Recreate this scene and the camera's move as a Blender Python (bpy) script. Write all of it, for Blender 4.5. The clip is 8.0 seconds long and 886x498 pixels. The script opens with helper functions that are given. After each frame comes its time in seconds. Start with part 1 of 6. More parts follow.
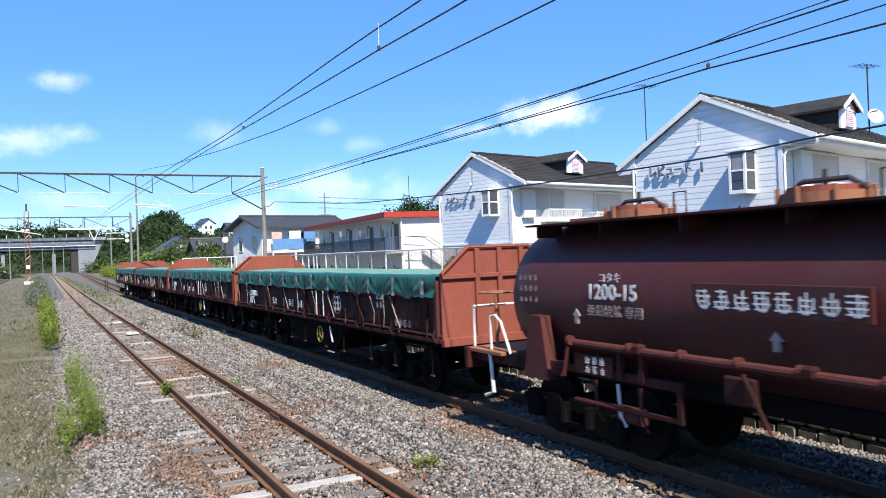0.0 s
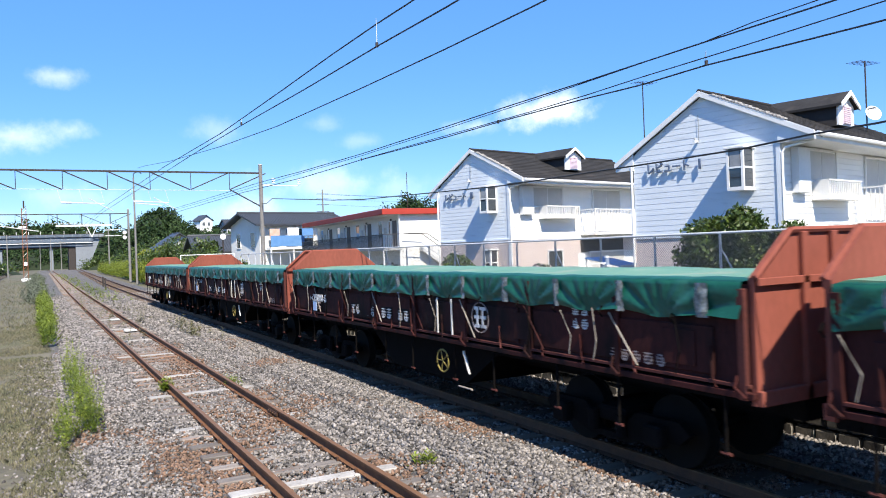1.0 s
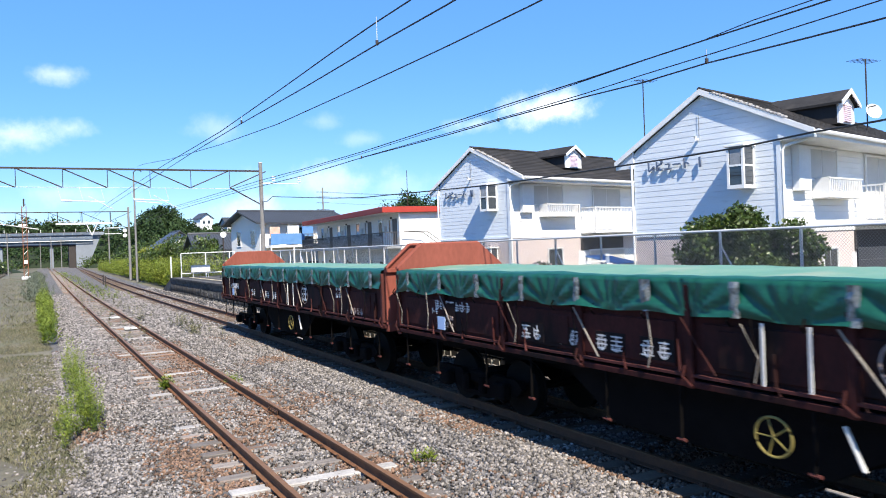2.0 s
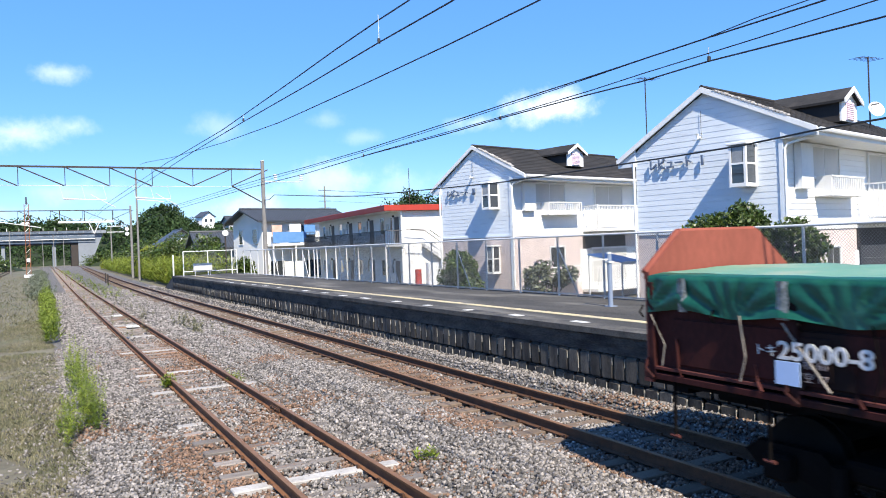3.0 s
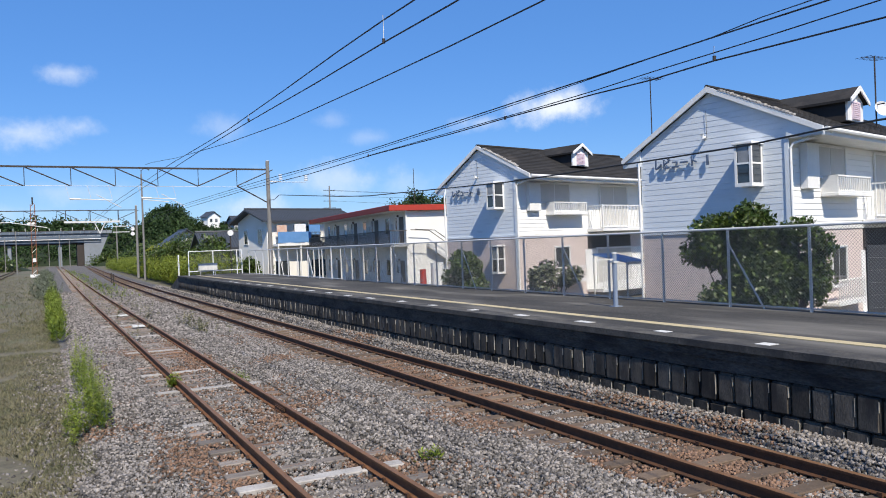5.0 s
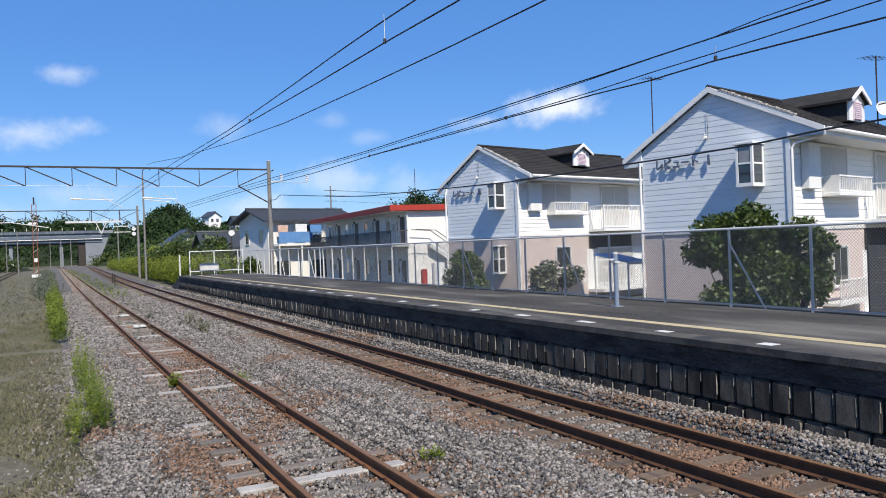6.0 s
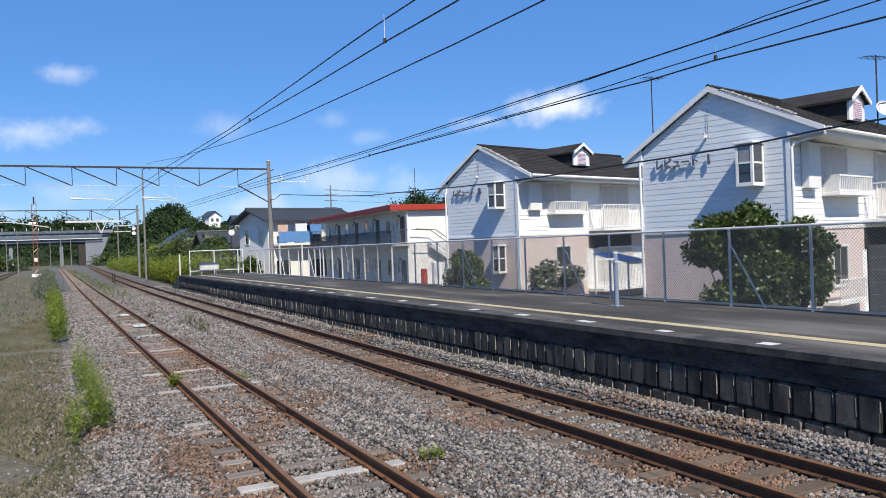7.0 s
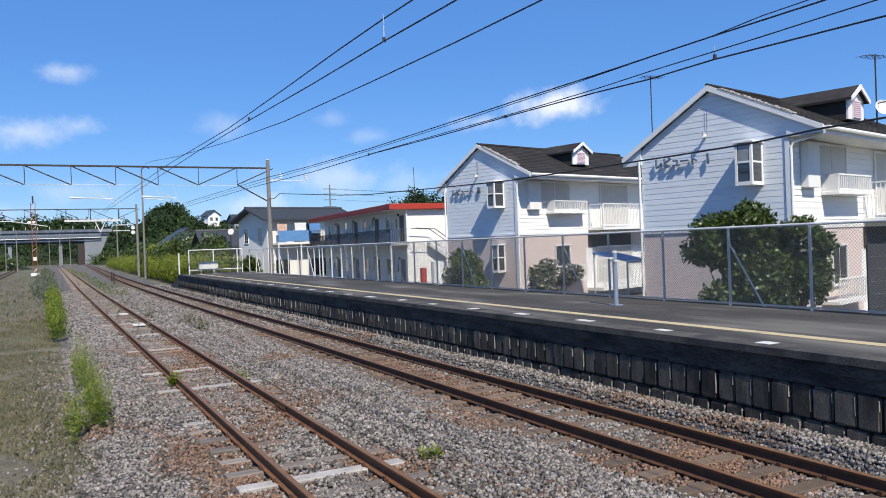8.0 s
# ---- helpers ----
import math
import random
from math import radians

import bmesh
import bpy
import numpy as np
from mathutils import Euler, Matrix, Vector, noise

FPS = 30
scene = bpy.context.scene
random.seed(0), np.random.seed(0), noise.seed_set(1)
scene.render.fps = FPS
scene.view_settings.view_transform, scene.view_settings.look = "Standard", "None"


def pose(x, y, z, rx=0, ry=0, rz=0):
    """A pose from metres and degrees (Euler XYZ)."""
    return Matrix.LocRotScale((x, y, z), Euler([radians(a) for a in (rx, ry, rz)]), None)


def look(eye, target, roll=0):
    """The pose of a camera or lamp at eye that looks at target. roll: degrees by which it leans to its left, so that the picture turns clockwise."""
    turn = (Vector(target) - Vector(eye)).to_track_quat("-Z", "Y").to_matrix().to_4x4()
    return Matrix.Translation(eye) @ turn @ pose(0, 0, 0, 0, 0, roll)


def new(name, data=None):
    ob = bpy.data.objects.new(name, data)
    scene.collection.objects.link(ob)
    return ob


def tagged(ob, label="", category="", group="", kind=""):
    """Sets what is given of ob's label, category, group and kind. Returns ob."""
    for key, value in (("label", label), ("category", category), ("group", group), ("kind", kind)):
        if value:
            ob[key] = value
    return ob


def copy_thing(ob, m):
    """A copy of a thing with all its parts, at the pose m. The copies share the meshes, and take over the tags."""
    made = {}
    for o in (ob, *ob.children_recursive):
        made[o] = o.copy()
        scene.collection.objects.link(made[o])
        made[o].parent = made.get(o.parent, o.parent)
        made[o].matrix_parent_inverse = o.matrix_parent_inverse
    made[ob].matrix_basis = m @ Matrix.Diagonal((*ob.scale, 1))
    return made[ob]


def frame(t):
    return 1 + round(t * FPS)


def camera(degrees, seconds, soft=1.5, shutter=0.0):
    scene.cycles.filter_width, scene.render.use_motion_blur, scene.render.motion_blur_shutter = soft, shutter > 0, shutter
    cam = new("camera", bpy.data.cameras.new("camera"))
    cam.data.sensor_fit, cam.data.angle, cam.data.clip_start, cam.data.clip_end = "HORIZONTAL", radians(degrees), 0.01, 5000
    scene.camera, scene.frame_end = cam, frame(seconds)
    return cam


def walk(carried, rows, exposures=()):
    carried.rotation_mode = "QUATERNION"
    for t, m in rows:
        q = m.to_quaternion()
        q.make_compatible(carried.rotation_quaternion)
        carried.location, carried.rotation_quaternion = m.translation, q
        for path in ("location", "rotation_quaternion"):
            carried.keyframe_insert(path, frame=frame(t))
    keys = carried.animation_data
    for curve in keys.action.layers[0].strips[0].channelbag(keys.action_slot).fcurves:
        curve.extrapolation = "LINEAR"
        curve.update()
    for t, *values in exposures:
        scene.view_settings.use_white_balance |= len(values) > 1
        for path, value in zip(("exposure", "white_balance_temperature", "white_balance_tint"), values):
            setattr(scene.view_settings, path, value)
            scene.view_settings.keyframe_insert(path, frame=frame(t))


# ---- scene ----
# ---- the camera: hand-held on the opposite platform, turning a little ----
EYE = (0.0, 0.0, 2.609)
FOCAL = 784 / math.tan(radians(60.44 / 2))


def aim(dx, dy):
    yaw = radians(27.861) - dx / FOCAL
    pitch = radians(-0.342) + dy / FOCAL
    c = math.cos(pitch)
    target = (EYE[0] + math.sin(yaw) * c, EYE[1] + math.cos(yaw) * c, EYE[2] + math.sin(pitch))
    return look(EYE, target, -2.148)


cam = camera(60.44, 8.0, soft=1.0, shutter=0.06)
SWAY = [(0.0, -5, 12.5), (0.5, -6.8, 9), (1.0, -8.2, 6.8), (1.5, -8.6, 5), (2.8, -5, 0.9), (3.0, -4.3, 0.4), (3.5, -2, 0), (4.0, 0, 0),
        (4.5, 2.3, 0.3), (6.0, 6, 0.8), (6.5, 6.2, 0.3), (7.0, 6, 0), (7.5, 5.2, -0.8), (8.0, 4.8, -1.6)]
EXPOSURES = [(0.0, 0.88), (1.5, 0.94), (3.0, 0.98), (3.3, 0.80), (4.0, 0.46), (4.5, 0.37), (6.0, 0.31), (8.0, 0.31)]
walk(cam, [(t, aim(dx, dy)) for t, dx, dy in SWAY], EXPOSURES)

# ---- sky, sun and exposure ----
SUN_FROM = Vector((-0.14, -1.0, 1.17)).normalized()
world = bpy.data.worlds.new("sky")
scene.world = world
world.use_nodes = True
wn, wl = world.node_tree.nodes, world.node_tree.links
sky = wn.new("ShaderNodeTexSky")
sky.sky_type, sky.sun_disc = "NISHITA", False
sky.sun_elevation = math.asin(SUN_FROM.z)
sky.sun_rotation = math.atan2(SUN_FROM.x, SUN_FROM.y)
sky.altitude = 1500
sky.air_density, sky.dust_density, sky.ozone_density = 1.15, 0.0, 1.8
tint = wn.new("ShaderNodeHueSaturation")
tint.inputs["Saturation"].default_value, tint.inputs["Value"].default_value = 1.32, 1.2
wl.new(sky.outputs[0], tint.inputs["Color"])
way = wn.new("ShaderNodeTexCoord")
puff = wn.new("ShaderNodeTexNoise")
puff.inputs["Scale"].default_value, puff.inputs["Detail"].default_value, puff.inputs["Roughness"].default_value = 16, 7, 0.62
wl.new(way.outputs["Generated"], puff.inputs["Vector"])
# clouds: degrees right of the view's middle, degrees above the horizon, half width, half height, density
CLOUDS = [(-25.9, 12.4, 2.0, 0.7, 0.5), (-29.5, 8.4, 4.2, 1.2, 0.6), (-25.5, 8.8, 1.8, 0.8, 0.5), (8.1, 9.8, 4.2, 1.5, 1.1),
          (3.2, 9.0, 2.4, 0.7, 0.5), (-8.2, 9.5, 1.5, 0.6, 0.2), (-5.4, 8.2, 1.9, 0.6, 0.22), (-7.0, 5.2, 6.0, 1.4, 0.5),
          (-15.8, 9.0, 2.2, 1.0, 0.25), (-26.0, 4.4, 4.0, 1.0, 0.3), (-14.5, 3.2, 3.0, 1.5, 0.6), (-3.0, 4.8, 4.0, 1.2, 0.25), (-31.0, 3.2, 4.0, 0.8, 0.3)]
cover = None
for az, el, hw, hh, dense in CLOUDS:
    spot = wn.new("ShaderNodeMapping")
    spot.vector_type = "TEXTURE"
    a = radians(27.861 + az)
    d = Vector((math.sin(a) * math.cos(radians(el)), math.cos(a) * math.cos(radians(el)), math.sin(radians(el))))
    spot.inputs["Location"].default_value = d
    spot.inputs["Rotation"].default_value = (0, 0, -a)
    spot.inputs["Scale"].default_value = (radians(hw * 0.85), radians(hw * 0.85), radians(hh * 0.85))
    wl.new(way.outputs["Generated"], spot.inputs["Vector"])
    size = wn.new("ShaderNodeVectorMath")
    size.operation = "LENGTH"
    wl.new(spot.outputs[0], size.inputs[0])
    edge = wn.new("ShaderNodeMath")
    edge.operation = "MULTIPLY_ADD"
    wl.new(puff.outputs["Fac"], edge.inputs[0])
    edge.inputs[1].default_value = -3.6
    wl.new(size.outputs["Value"], edge.inputs[2])
    soft = wn.new("ShaderNodeMapRange")
    soft.interpolation_type = "SMOOTHSTEP"
    soft.inputs["From Min"].default_value, soft.inputs["From Max"].default_value = -0.45, -2.1
    soft.inputs["To Max"].default_value = dense
    wl.new(edge.outputs[0], soft.inputs["Value"])
    if cover is None:
        cover = soft.outputs[0]
    else:
        most = wn.new("ShaderNodeMath")
        most.operation = "MAXIMUM"
        wl.new(cover, most.inputs[0])
        wl.new(soft.outputs[0], most.inputs[1])
        cover = most.outputs[0]
cloudy = wn.new("ShaderNodeMix")
cloudy.data_type = "RGBA"
wl.new(cover, cloudy.inputs["Factor"])
cool = wn.new("ShaderNodeMix")
cool.data_type, cool.blend_type = "RGBA", "MULTIPLY"
cool.inputs["Factor"].default_value = 1.0
cool.inputs["B"].default_value = (0.80, 0.94, 1.20, 1)
even = wn.new("ShaderNodeMix")
even.data_type = "RGBA"
even.inputs["Factor"].default_value = 0.45
even.inputs["B"].default_value = (2.15, 4.45, 8.2, 1)
wl.new(tint.outputs[0], even.inputs["A"])
wl.new(even.outputs["Result"], cool.inputs["A"])
wl.new(cool.outputs["Result"], cloudy.inputs["A"])
cloudy.inputs["B"].default_value = (10.0, 10.8, 12.0, 1)
backing = wn["Background"]
wl.new(cloudy.outputs["Result"], backing.inputs["Color"])
backing.inputs["Strength"].default_value = 0.073

sun = new("sun", bpy.data.lights.new("sun", "SUN"))
sun.data.energy, sun.data.angle, sun.data.color = 4.9, radians(0.5), (1.0, 0.915, 0.775)
sun.matrix_world = look(SUN_FROM * 60, (0, 0, 0))

# ---- materials ----
MATS = {}


def surf(name, c1, c2=None, rough=0.8, metal=0.0, scale=3.0, bump=0.2, fine=40.0, rand=0.0, island=0.0, stain=None, stain_scale=0.7,
         stretch=(1, 1, 1), local=False, spec=0.4, stain_at=0.55, through_light=0.0, bump_dist=0.01):
    """A worn surface: two colours mixed by coarse and fine noise, an optional stain, roughness and relief from the same noise."""
    m = bpy.data.materials.new(name)
    m.use_nodes = True
    n, l = m.node_tree.nodes, m.node_tree.links
    b = n["Principled BSDF"]
    c2 = c2 or tuple(x * 0.7 for x in c1)
    if local:
        src = n.new("ShaderNodeTexCoord").outputs["Object"]
    else:
        src = n.new("ShaderNodeNewGeometry").outputs["Position"]
    mp = n.new("ShaderNodeMapping")
    mp.inputs["Scale"].default_value = stretch
    l.new(src, mp.inputs["Vector"])
    big, small = n.new("ShaderNodeTexNoise"), n.new("ShaderNodeTexNoise")
    for t, s in ((big, scale), (small, fine)):
        t.inputs["Scale"].default_value, t.inputs["Detail"].default_value, t.inputs["Roughness"].default_value = s, 5, 0.62
        l.new(mp.outputs[0], t.inputs["Vector"])
    both = n.new("ShaderNodeMath")
    both.operation = "ADD"
    l.new(big.outputs["Fac"], both.inputs[0])
    l.new(small.outputs["Fac"], both.inputs[1])
    fac = n.new("ShaderNodeMapRange")
    fac.inputs["From Min"].default_value, fac.inputs["From Max"].default_value = 0.72, 1.28
    l.new(both.outputs[0], fac.inputs["Value"])
    mix = n.new("ShaderNodeMix")
    mix.data_type = "RGBA"
    mix.inputs["A"].default_value, mix.inputs["B"].default_value = (*c1, 1), (*c2, 1)
    l.new(fac.outputs[0], mix.inputs["Factor"])
    col = mix.outputs["Result"]
    if stain:
        st = n.new("ShaderNodeTexNoise")
        st.inputs["Scale"].default_value, st.inputs["Detail"].default_value = stain_scale, 6
        l.new(mp.outputs[0], st.inputs["Vector"])
        sr = n.new("ShaderNodeMapRange")
        sr.inputs["From Min"].default_value, sr.inputs["From Max"].default_value = stain_at, stain_at + 0.14
        l.new(st.outputs["Fac"], sr.inputs["Value"])
        sm = n.new("ShaderNodeMix")
        sm.data_type = "RGBA"
        sm.inputs["B"].default_value = (*stain, 1)
        l.new(sr.outputs[0], sm.inputs["Factor"])
        l.new(col, sm.inputs["A"])
        col = sm.outputs["Result"]
    if rand or island:
        hs = n.new("ShaderNodeHueSaturation")
        pick = n.new("ShaderNodeObjectInfo").outputs["Random"] if rand else n.new("ShaderNodeNewGeometry").outputs["Random Per Island"]
        vr = n.new("ShaderNodeMapRange")
        amt = rand or island
        vr.inputs["To Min"].default_value, vr.inputs["To Max"].default_value = 1 - amt, 1 + amt
        l.new(pick, vr.inputs["Value"])
        l.new(vr.outputs[0], hs.inputs["Value"])
        l.new(col, hs.inputs["Color"])
        col = hs.outputs[0]
    l.new(col, b.inputs["Base Color"])
    rr = n.new("ShaderNodeMapRange")
    rr.inputs["To Min"].default_value, rr.inputs["To Max"].default_value = max(0, rough - 0.1), min(1, rough + 0.1)
    l.new(small.outputs["Fac"], rr.inputs["Value"])
    l.new(rr.outputs[0], b.inputs["Roughness"])
    b.inputs["Metallic"].default_value = metal
    b.inputs["Specular IOR Level"].default_value = spec
    if bump:
        bp = n.new("ShaderNodeBump")
        bp.inputs["Strength"].default_value, bp.inputs["Distance"].default_value = bump, bump_dist
        l.new(both.outputs[0], bp.inputs["Height"])
        l.new(bp.outputs[0], b.inputs["Normal"])
    if through_light:
        tr = n.new("ShaderNodeBsdfTranslucent")
        ms = n.new("ShaderNodeMixShader")
        l.new(col, tr.inputs["Color"])
        ms.inputs[0].default_value = through_light
        l.new(b.outputs[0], ms.inputs[1])
        l.new(tr.outputs[0], ms.inputs[2])
        l.new(ms.outputs[0], n["Material Output"].inputs["Surface"])
    MATS[name] = m
    return m


def glassy(name, colour, rough=0.05):
    m = bpy.data.materials.new(name)
    m.use_nodes = True
    b = m.node_tree.nodes["Principled BSDF"]
    b.inputs["Base Color"].default_value = (*colour, 1)
    b.inputs["Roughness"].default_value = rough
    b.inputs["Specular IOR Level"].default_value = 0.8
    b.inputs["Coat Weight"].default_value = 0.5
    return m


EARTH = surf("earth", (0.07, 0.062, 0.042), (0.165, 0.148, 0.10), 0.95, scale=0.35, fine=9, bump=0.5, stain=(0.08, 0.105, 0.04), stain_scale=0.12, bump_dist=0.05)
BALLAST = surf("ballast_bed", (0.028, 0.026, 0.025), (0.20, 0.185, 0.17), 0.95, scale=9, fine=38, bump=1.0, stain=(0.16, 0.11, 0.08), stain_scale=0.30, stain_at=0.64, bump_dist=0.04)
STONE = surf("ballast_stone", (0.27, 0.245, 0.228), (0.075, 0.07, 0.066), 0.9, scale=5, fine=50, bump=0.4, island=0.75, stain=(0.22, 0.155, 0.115), stain_scale=0.32, stain_at=0.66)
RUSTY_STONE = surf("rusty_stone", (0.21, 0.125, 0.082), (0.11, 0.075, 0.056), 0.95, scale=4, fine=50, bump=0.4, island=0.6)
RAIL = surf("rail_rust", (0.115, 0.052, 0.025), (0.05, 0.026, 0.016), 0.75, 0.2, scale=6, fine=80, bump=0.15)
RAIL_HEAD = surf("rail_head", (0.26, 0.135, 0.062), (0.155, 0.08, 0.04), 0.6, 0.3, scale=5, fine=60, bump=0.1)
RAIL_BRIGHT = surf("rail_orange_rust", (0.20, 0.085, 0.032), (0.095, 0.042, 0.02), 0.85, 0.0, scale=6, fine=80, bump=0.2)
OLD_WOOD = surf("sleeper_wood", (0.12, 0.10, 0.088), (0.25, 0.22, 0.195), 0.9, scale=2, fine=14, bump=0.6, rand=0.35, stretch=(1, 9, 9), stain=(0.26, 0.13, 0.07), stain_scale=0.8)
PALE_SLEEPER = surf("pale_sleeper", (0.40, 0.38, 0.36), (0.24, 0.225, 0.21), 0.9, scale=3, fine=30, bump=0.4, rand=0.12)
CONC_SLEEPER = surf("dusty_sleeper", (0.155, 0.112, 0.08), (0.085, 0.062, 0.046), 0.95, scale=4, fine=40, bump=0.4, rand=0.25)
ASPHALT = surf("platform_asphalt", (0.085, 0.081, 0.076), (0.034, 0.034, 0.034), 0.95, scale=1.6, fine=50, bump=0.6, stain=(0.15, 0.142, 0.13), stain_scale=0.8, stretch=(1, 0.25, 1), stain_at=0.52, spec=0.15)
COPING = surf("coping_concrete", (0.115, 0.105, 0.09), (0.04, 0.038, 0.035), 0.92, scale=2.5, fine=30, bump=0.8, stain=(0.035, 0.034, 0.034), stain_scale=1.6, stain_at=0.5)
# Wall band and blocks: base colours lowered to carry their shade, besides the stains
FASCIA = surf("wall_concrete", (0.09, 0.084, 0.074), (0.018, 0.018, 0.019), 0.92, scale=2.6, fine=26, bump=1.0, stain=(0.014, 0.014, 0.016), stain_scale=1.4, stretch=(1, 0.5, 1.6), stain_at=0.52, bump_dist=0.03)
BLOCK = surf("wall_block", (0.105, 0.092, 0.076), (0.03, 0.027, 0.024), 0.9, scale=2.8, fine=34, bump=0.8, rand=0.45, stain=(0.022, 0.02, 0.019), stain_scale=1.6, stretch=(1, 2, 0.7), stain_at=0.5)
JOINT = surf("wall_joint", (0.016, 0.016, 0.016), (0.01, 0.01, 0.01), 0.95, scale=4)
YELLOW = surf("tactile_yellow", (0.52, 0.42, 0.23), (0.37, 0.32, 0.22), 0.88, scale=3, fine=40, bump=0.3, stain=(0.27, 0.245, 0.19), stain_scale=1.8)
WORN_WHITE = surf("worn_white_paint", (0.66, 0.65, 0.62), (0.40, 0.40, 0.39), 0.85, scale=4, fine=30, bump=0.2)
GALV = surf("galvanised_steel", (0.66, 0.66, 0.65), (0.50, 0.50, 0.50), 0.55, 0.05, scale=3, fine=40, bump=0.05)
WIRE_MESH = surf("fence_wire", (0.17, 0.18, 0.19), (0.11, 0.12, 0.13), 0.6, 0.3, bump=0)
POST_BLUE = surf("blue_grey_paint", (0.22, 0.27, 0.36), (0.17, 0.21, 0.28), 0.6, scale=4, bump=0.1)
BLACK_WIRE = surf("cable_black", (0.02, 0.02, 0.022), (0.035, 0.035, 0.035), 0.6, bump=0)
DARK_STEEL = surf("dark_steel", (0.035, 0.033, 0.033), (0.065, 0.05, 0.042), 0.7, 0.3, scale=2, bump=0.1)
POLE_CONC = surf("pole_concrete", (0.24, 0.23, 0.22), (0.15, 0.145, 0.14), 0.9, scale=2, fine=25, bump=0.2)
CERAMIC = surf("insulator_ceramic", (0.75, 0.75, 0.74), (0.6, 0.6, 0.6), 0.25, bump=0)
SIDING = surf("pale_blue_siding", (0.70, 0.745, 0.785), (0.60, 0.65, 0.70), 0.7, scale=0.8, fine=20, bump=0.06, stretch=(1, 1, 4), stain=(0.52, 0.56, 0.60), stain_scale=1.3, stain_at=0.62)
WHITE_WALL = surf("white_siding", (0.86, 0.86, 0.845), (0.78, 0.78, 0.76), 0.6, scale=0.8, fine=20, bump=0.06, stretch=(1, 1, 4))
PINK_WALL = surf("pink_beige_render", (0.68, 0.58, 0.545), (0.58, 0.49, 0.46), 0.9, scale=1.4, fine=50, bump=0.3)
WHITE_TRIM = surf("white_trim", (0.80, 0.80, 0.79), (0.68, 0.68, 0.67), 0.5, scale=2, bump=0.04)
SHINGLE = surf("roof_shingle", (0.021, 0.0205, 0.021), (0.04, 0.039, 0.04), 0.95, scale=1.2, fine=14, bump=0.5, stain=(0.055, 0.05, 0.048), stain_scale=0.9, spec=0.15)
DORMER_DARK = surf("dark_cladding_and_recess_shade", (0.022, 0.02, 0.02), (0.04, 0.035, 0.033), 0.85, scale=2, bump=0.2)
RUST_FLASH = surf("peeling_flashing", (0.22, 0.19, 0.17), (0.55, 0.54, 0.52), 0.8, scale=5, bump=0.4)
SHUTTER = surf("shutter_grey", (0.55, 0.54, 0.51), (0.47, 0.46, 0.44), 0.6, scale=2, bump=0.05)
PANE = glassy("window_glass", (0.03, 0.035, 0.04))
NET_PANE = surf("net_curtain_pane", (0.30, 0.31, 0.32), (0.20, 0.21, 0.22), 0.2, scale=5, bump=0)
PINK_LOUVRE = surf("pale_pink_louvre", (0.72, 0.60, 0.66), (0.64, 0.54, 0.60), 0.6, bump=0)
SIGN_GREY = surf("sign_letters", (0.10, 0.14, 0.22), (0.08, 0.11, 0.17), 0.5, bump=0)
DISH_WHITE = surf("dish_white", (0.80, 0.80, 0.80), (0.72, 0.72, 0.72), 0.4, bump=0)
RED_ROOF = surf("red_metal_roof", (0.40, 0.04, 0.022), (0.30, 0.032, 0.022), 0.55, 0.0, scale=1.5, bump=0.1)
CREAM = surf("cream_render", (0.78, 0.77, 0.74), (0.68, 0.67, 0.64), 0.85, scale=0.8, bump=0.1)
GREY_WALL = surf("grey_render", (0.42, 0.43, 0.43), (0.34, 0.35, 0.36), 0.85, scale=0.8, bump=0.1)
TILE_ROOF = surf("grey_roof_tile", (0.058, 0.064, 0.075), (0.036, 0.04, 0.047), 0.5, scale=1.5, bump=0.2)
BLUE_SHEET = surf("blue_sheet", (0.09, 0.22, 0.46), (0.14, 0.29, 0.55), 0.5, scale=2, bump=0.2)
BRICK_CLOTH = surf("orange_bedding", (0.55, 0.30, 0.20), (0.62, 0.50, 0.42), 0.9, scale=2, bump=0.1)
RAIL_BROWN = surf("brown_railing", (0.10, 0.09, 0.085), (0.07, 0.065, 0.06), 0.6, bump=0)
BRIDGE_BLUE = surf("bridge_girder", (0.12, 0.155, 0.205), (0.08, 0.105, 0.14), 0.75, scale=0.3, bump=0.1, stain=(0.06, 0.075, 0.095), stain_scale=0.15)
BRIDGE_CONC = surf("bridge_concrete", (0.24, 0.265, 0.30), (0.17, 0.19, 0.215), 0.9, scale=0.3, bump=0.1)
LEAF = surf("leaf_green", (0.026, 0.052, 0.011), (0.09, 0.125, 0.024), 0.42, scale=1.5, fine=8, bump=0, island=0.65, through_light=0.2, spec=0.45)
LEAF_DARK = surf("leaf_dark", (0.016, 0.036, 0.012), (0.04, 0.07, 0.022), 0.7, scale=0.12, fine=0.9, bump=0, island=0.5, through_light=0.1, spec=0.2)
LEAF_GREY = surf("leaf_greyish", (0.11, 0.13, 0.08), (0.19, 0.20, 0.13), 0.6, scale=1.5, fine=8, bump=0, island=0.4, through_light=0.2)
LEAF_YELLOW = surf("goldenrod_yellow", (0.25, 0.26, 0.03), (0.15, 0.20, 0.03), 0.7, scale=0.4, fine=3, bump=0, island=0.4, through_light=0.3)
WEED = surf("weed_green", (0.125, 0.185, 0.02), (0.26, 0.30, 0.042), 0.6, scale=1.2, fine=6, bump=0, island=0.5, through_light=0.35)
DRY_GRASS = surf("dry_grass", (0.25, 0.22, 0.14), (0.12, 0.13, 0.06), 0.85, scale=0.8, fine=5, bump=0, island=0.5, through_light=0.2)
PINK_BLOOM = surf("pale_bloom", (0.70, 0.52, 0.55), (0.75, 0.68, 0.68), 0.7, bump=0, island=0.2)
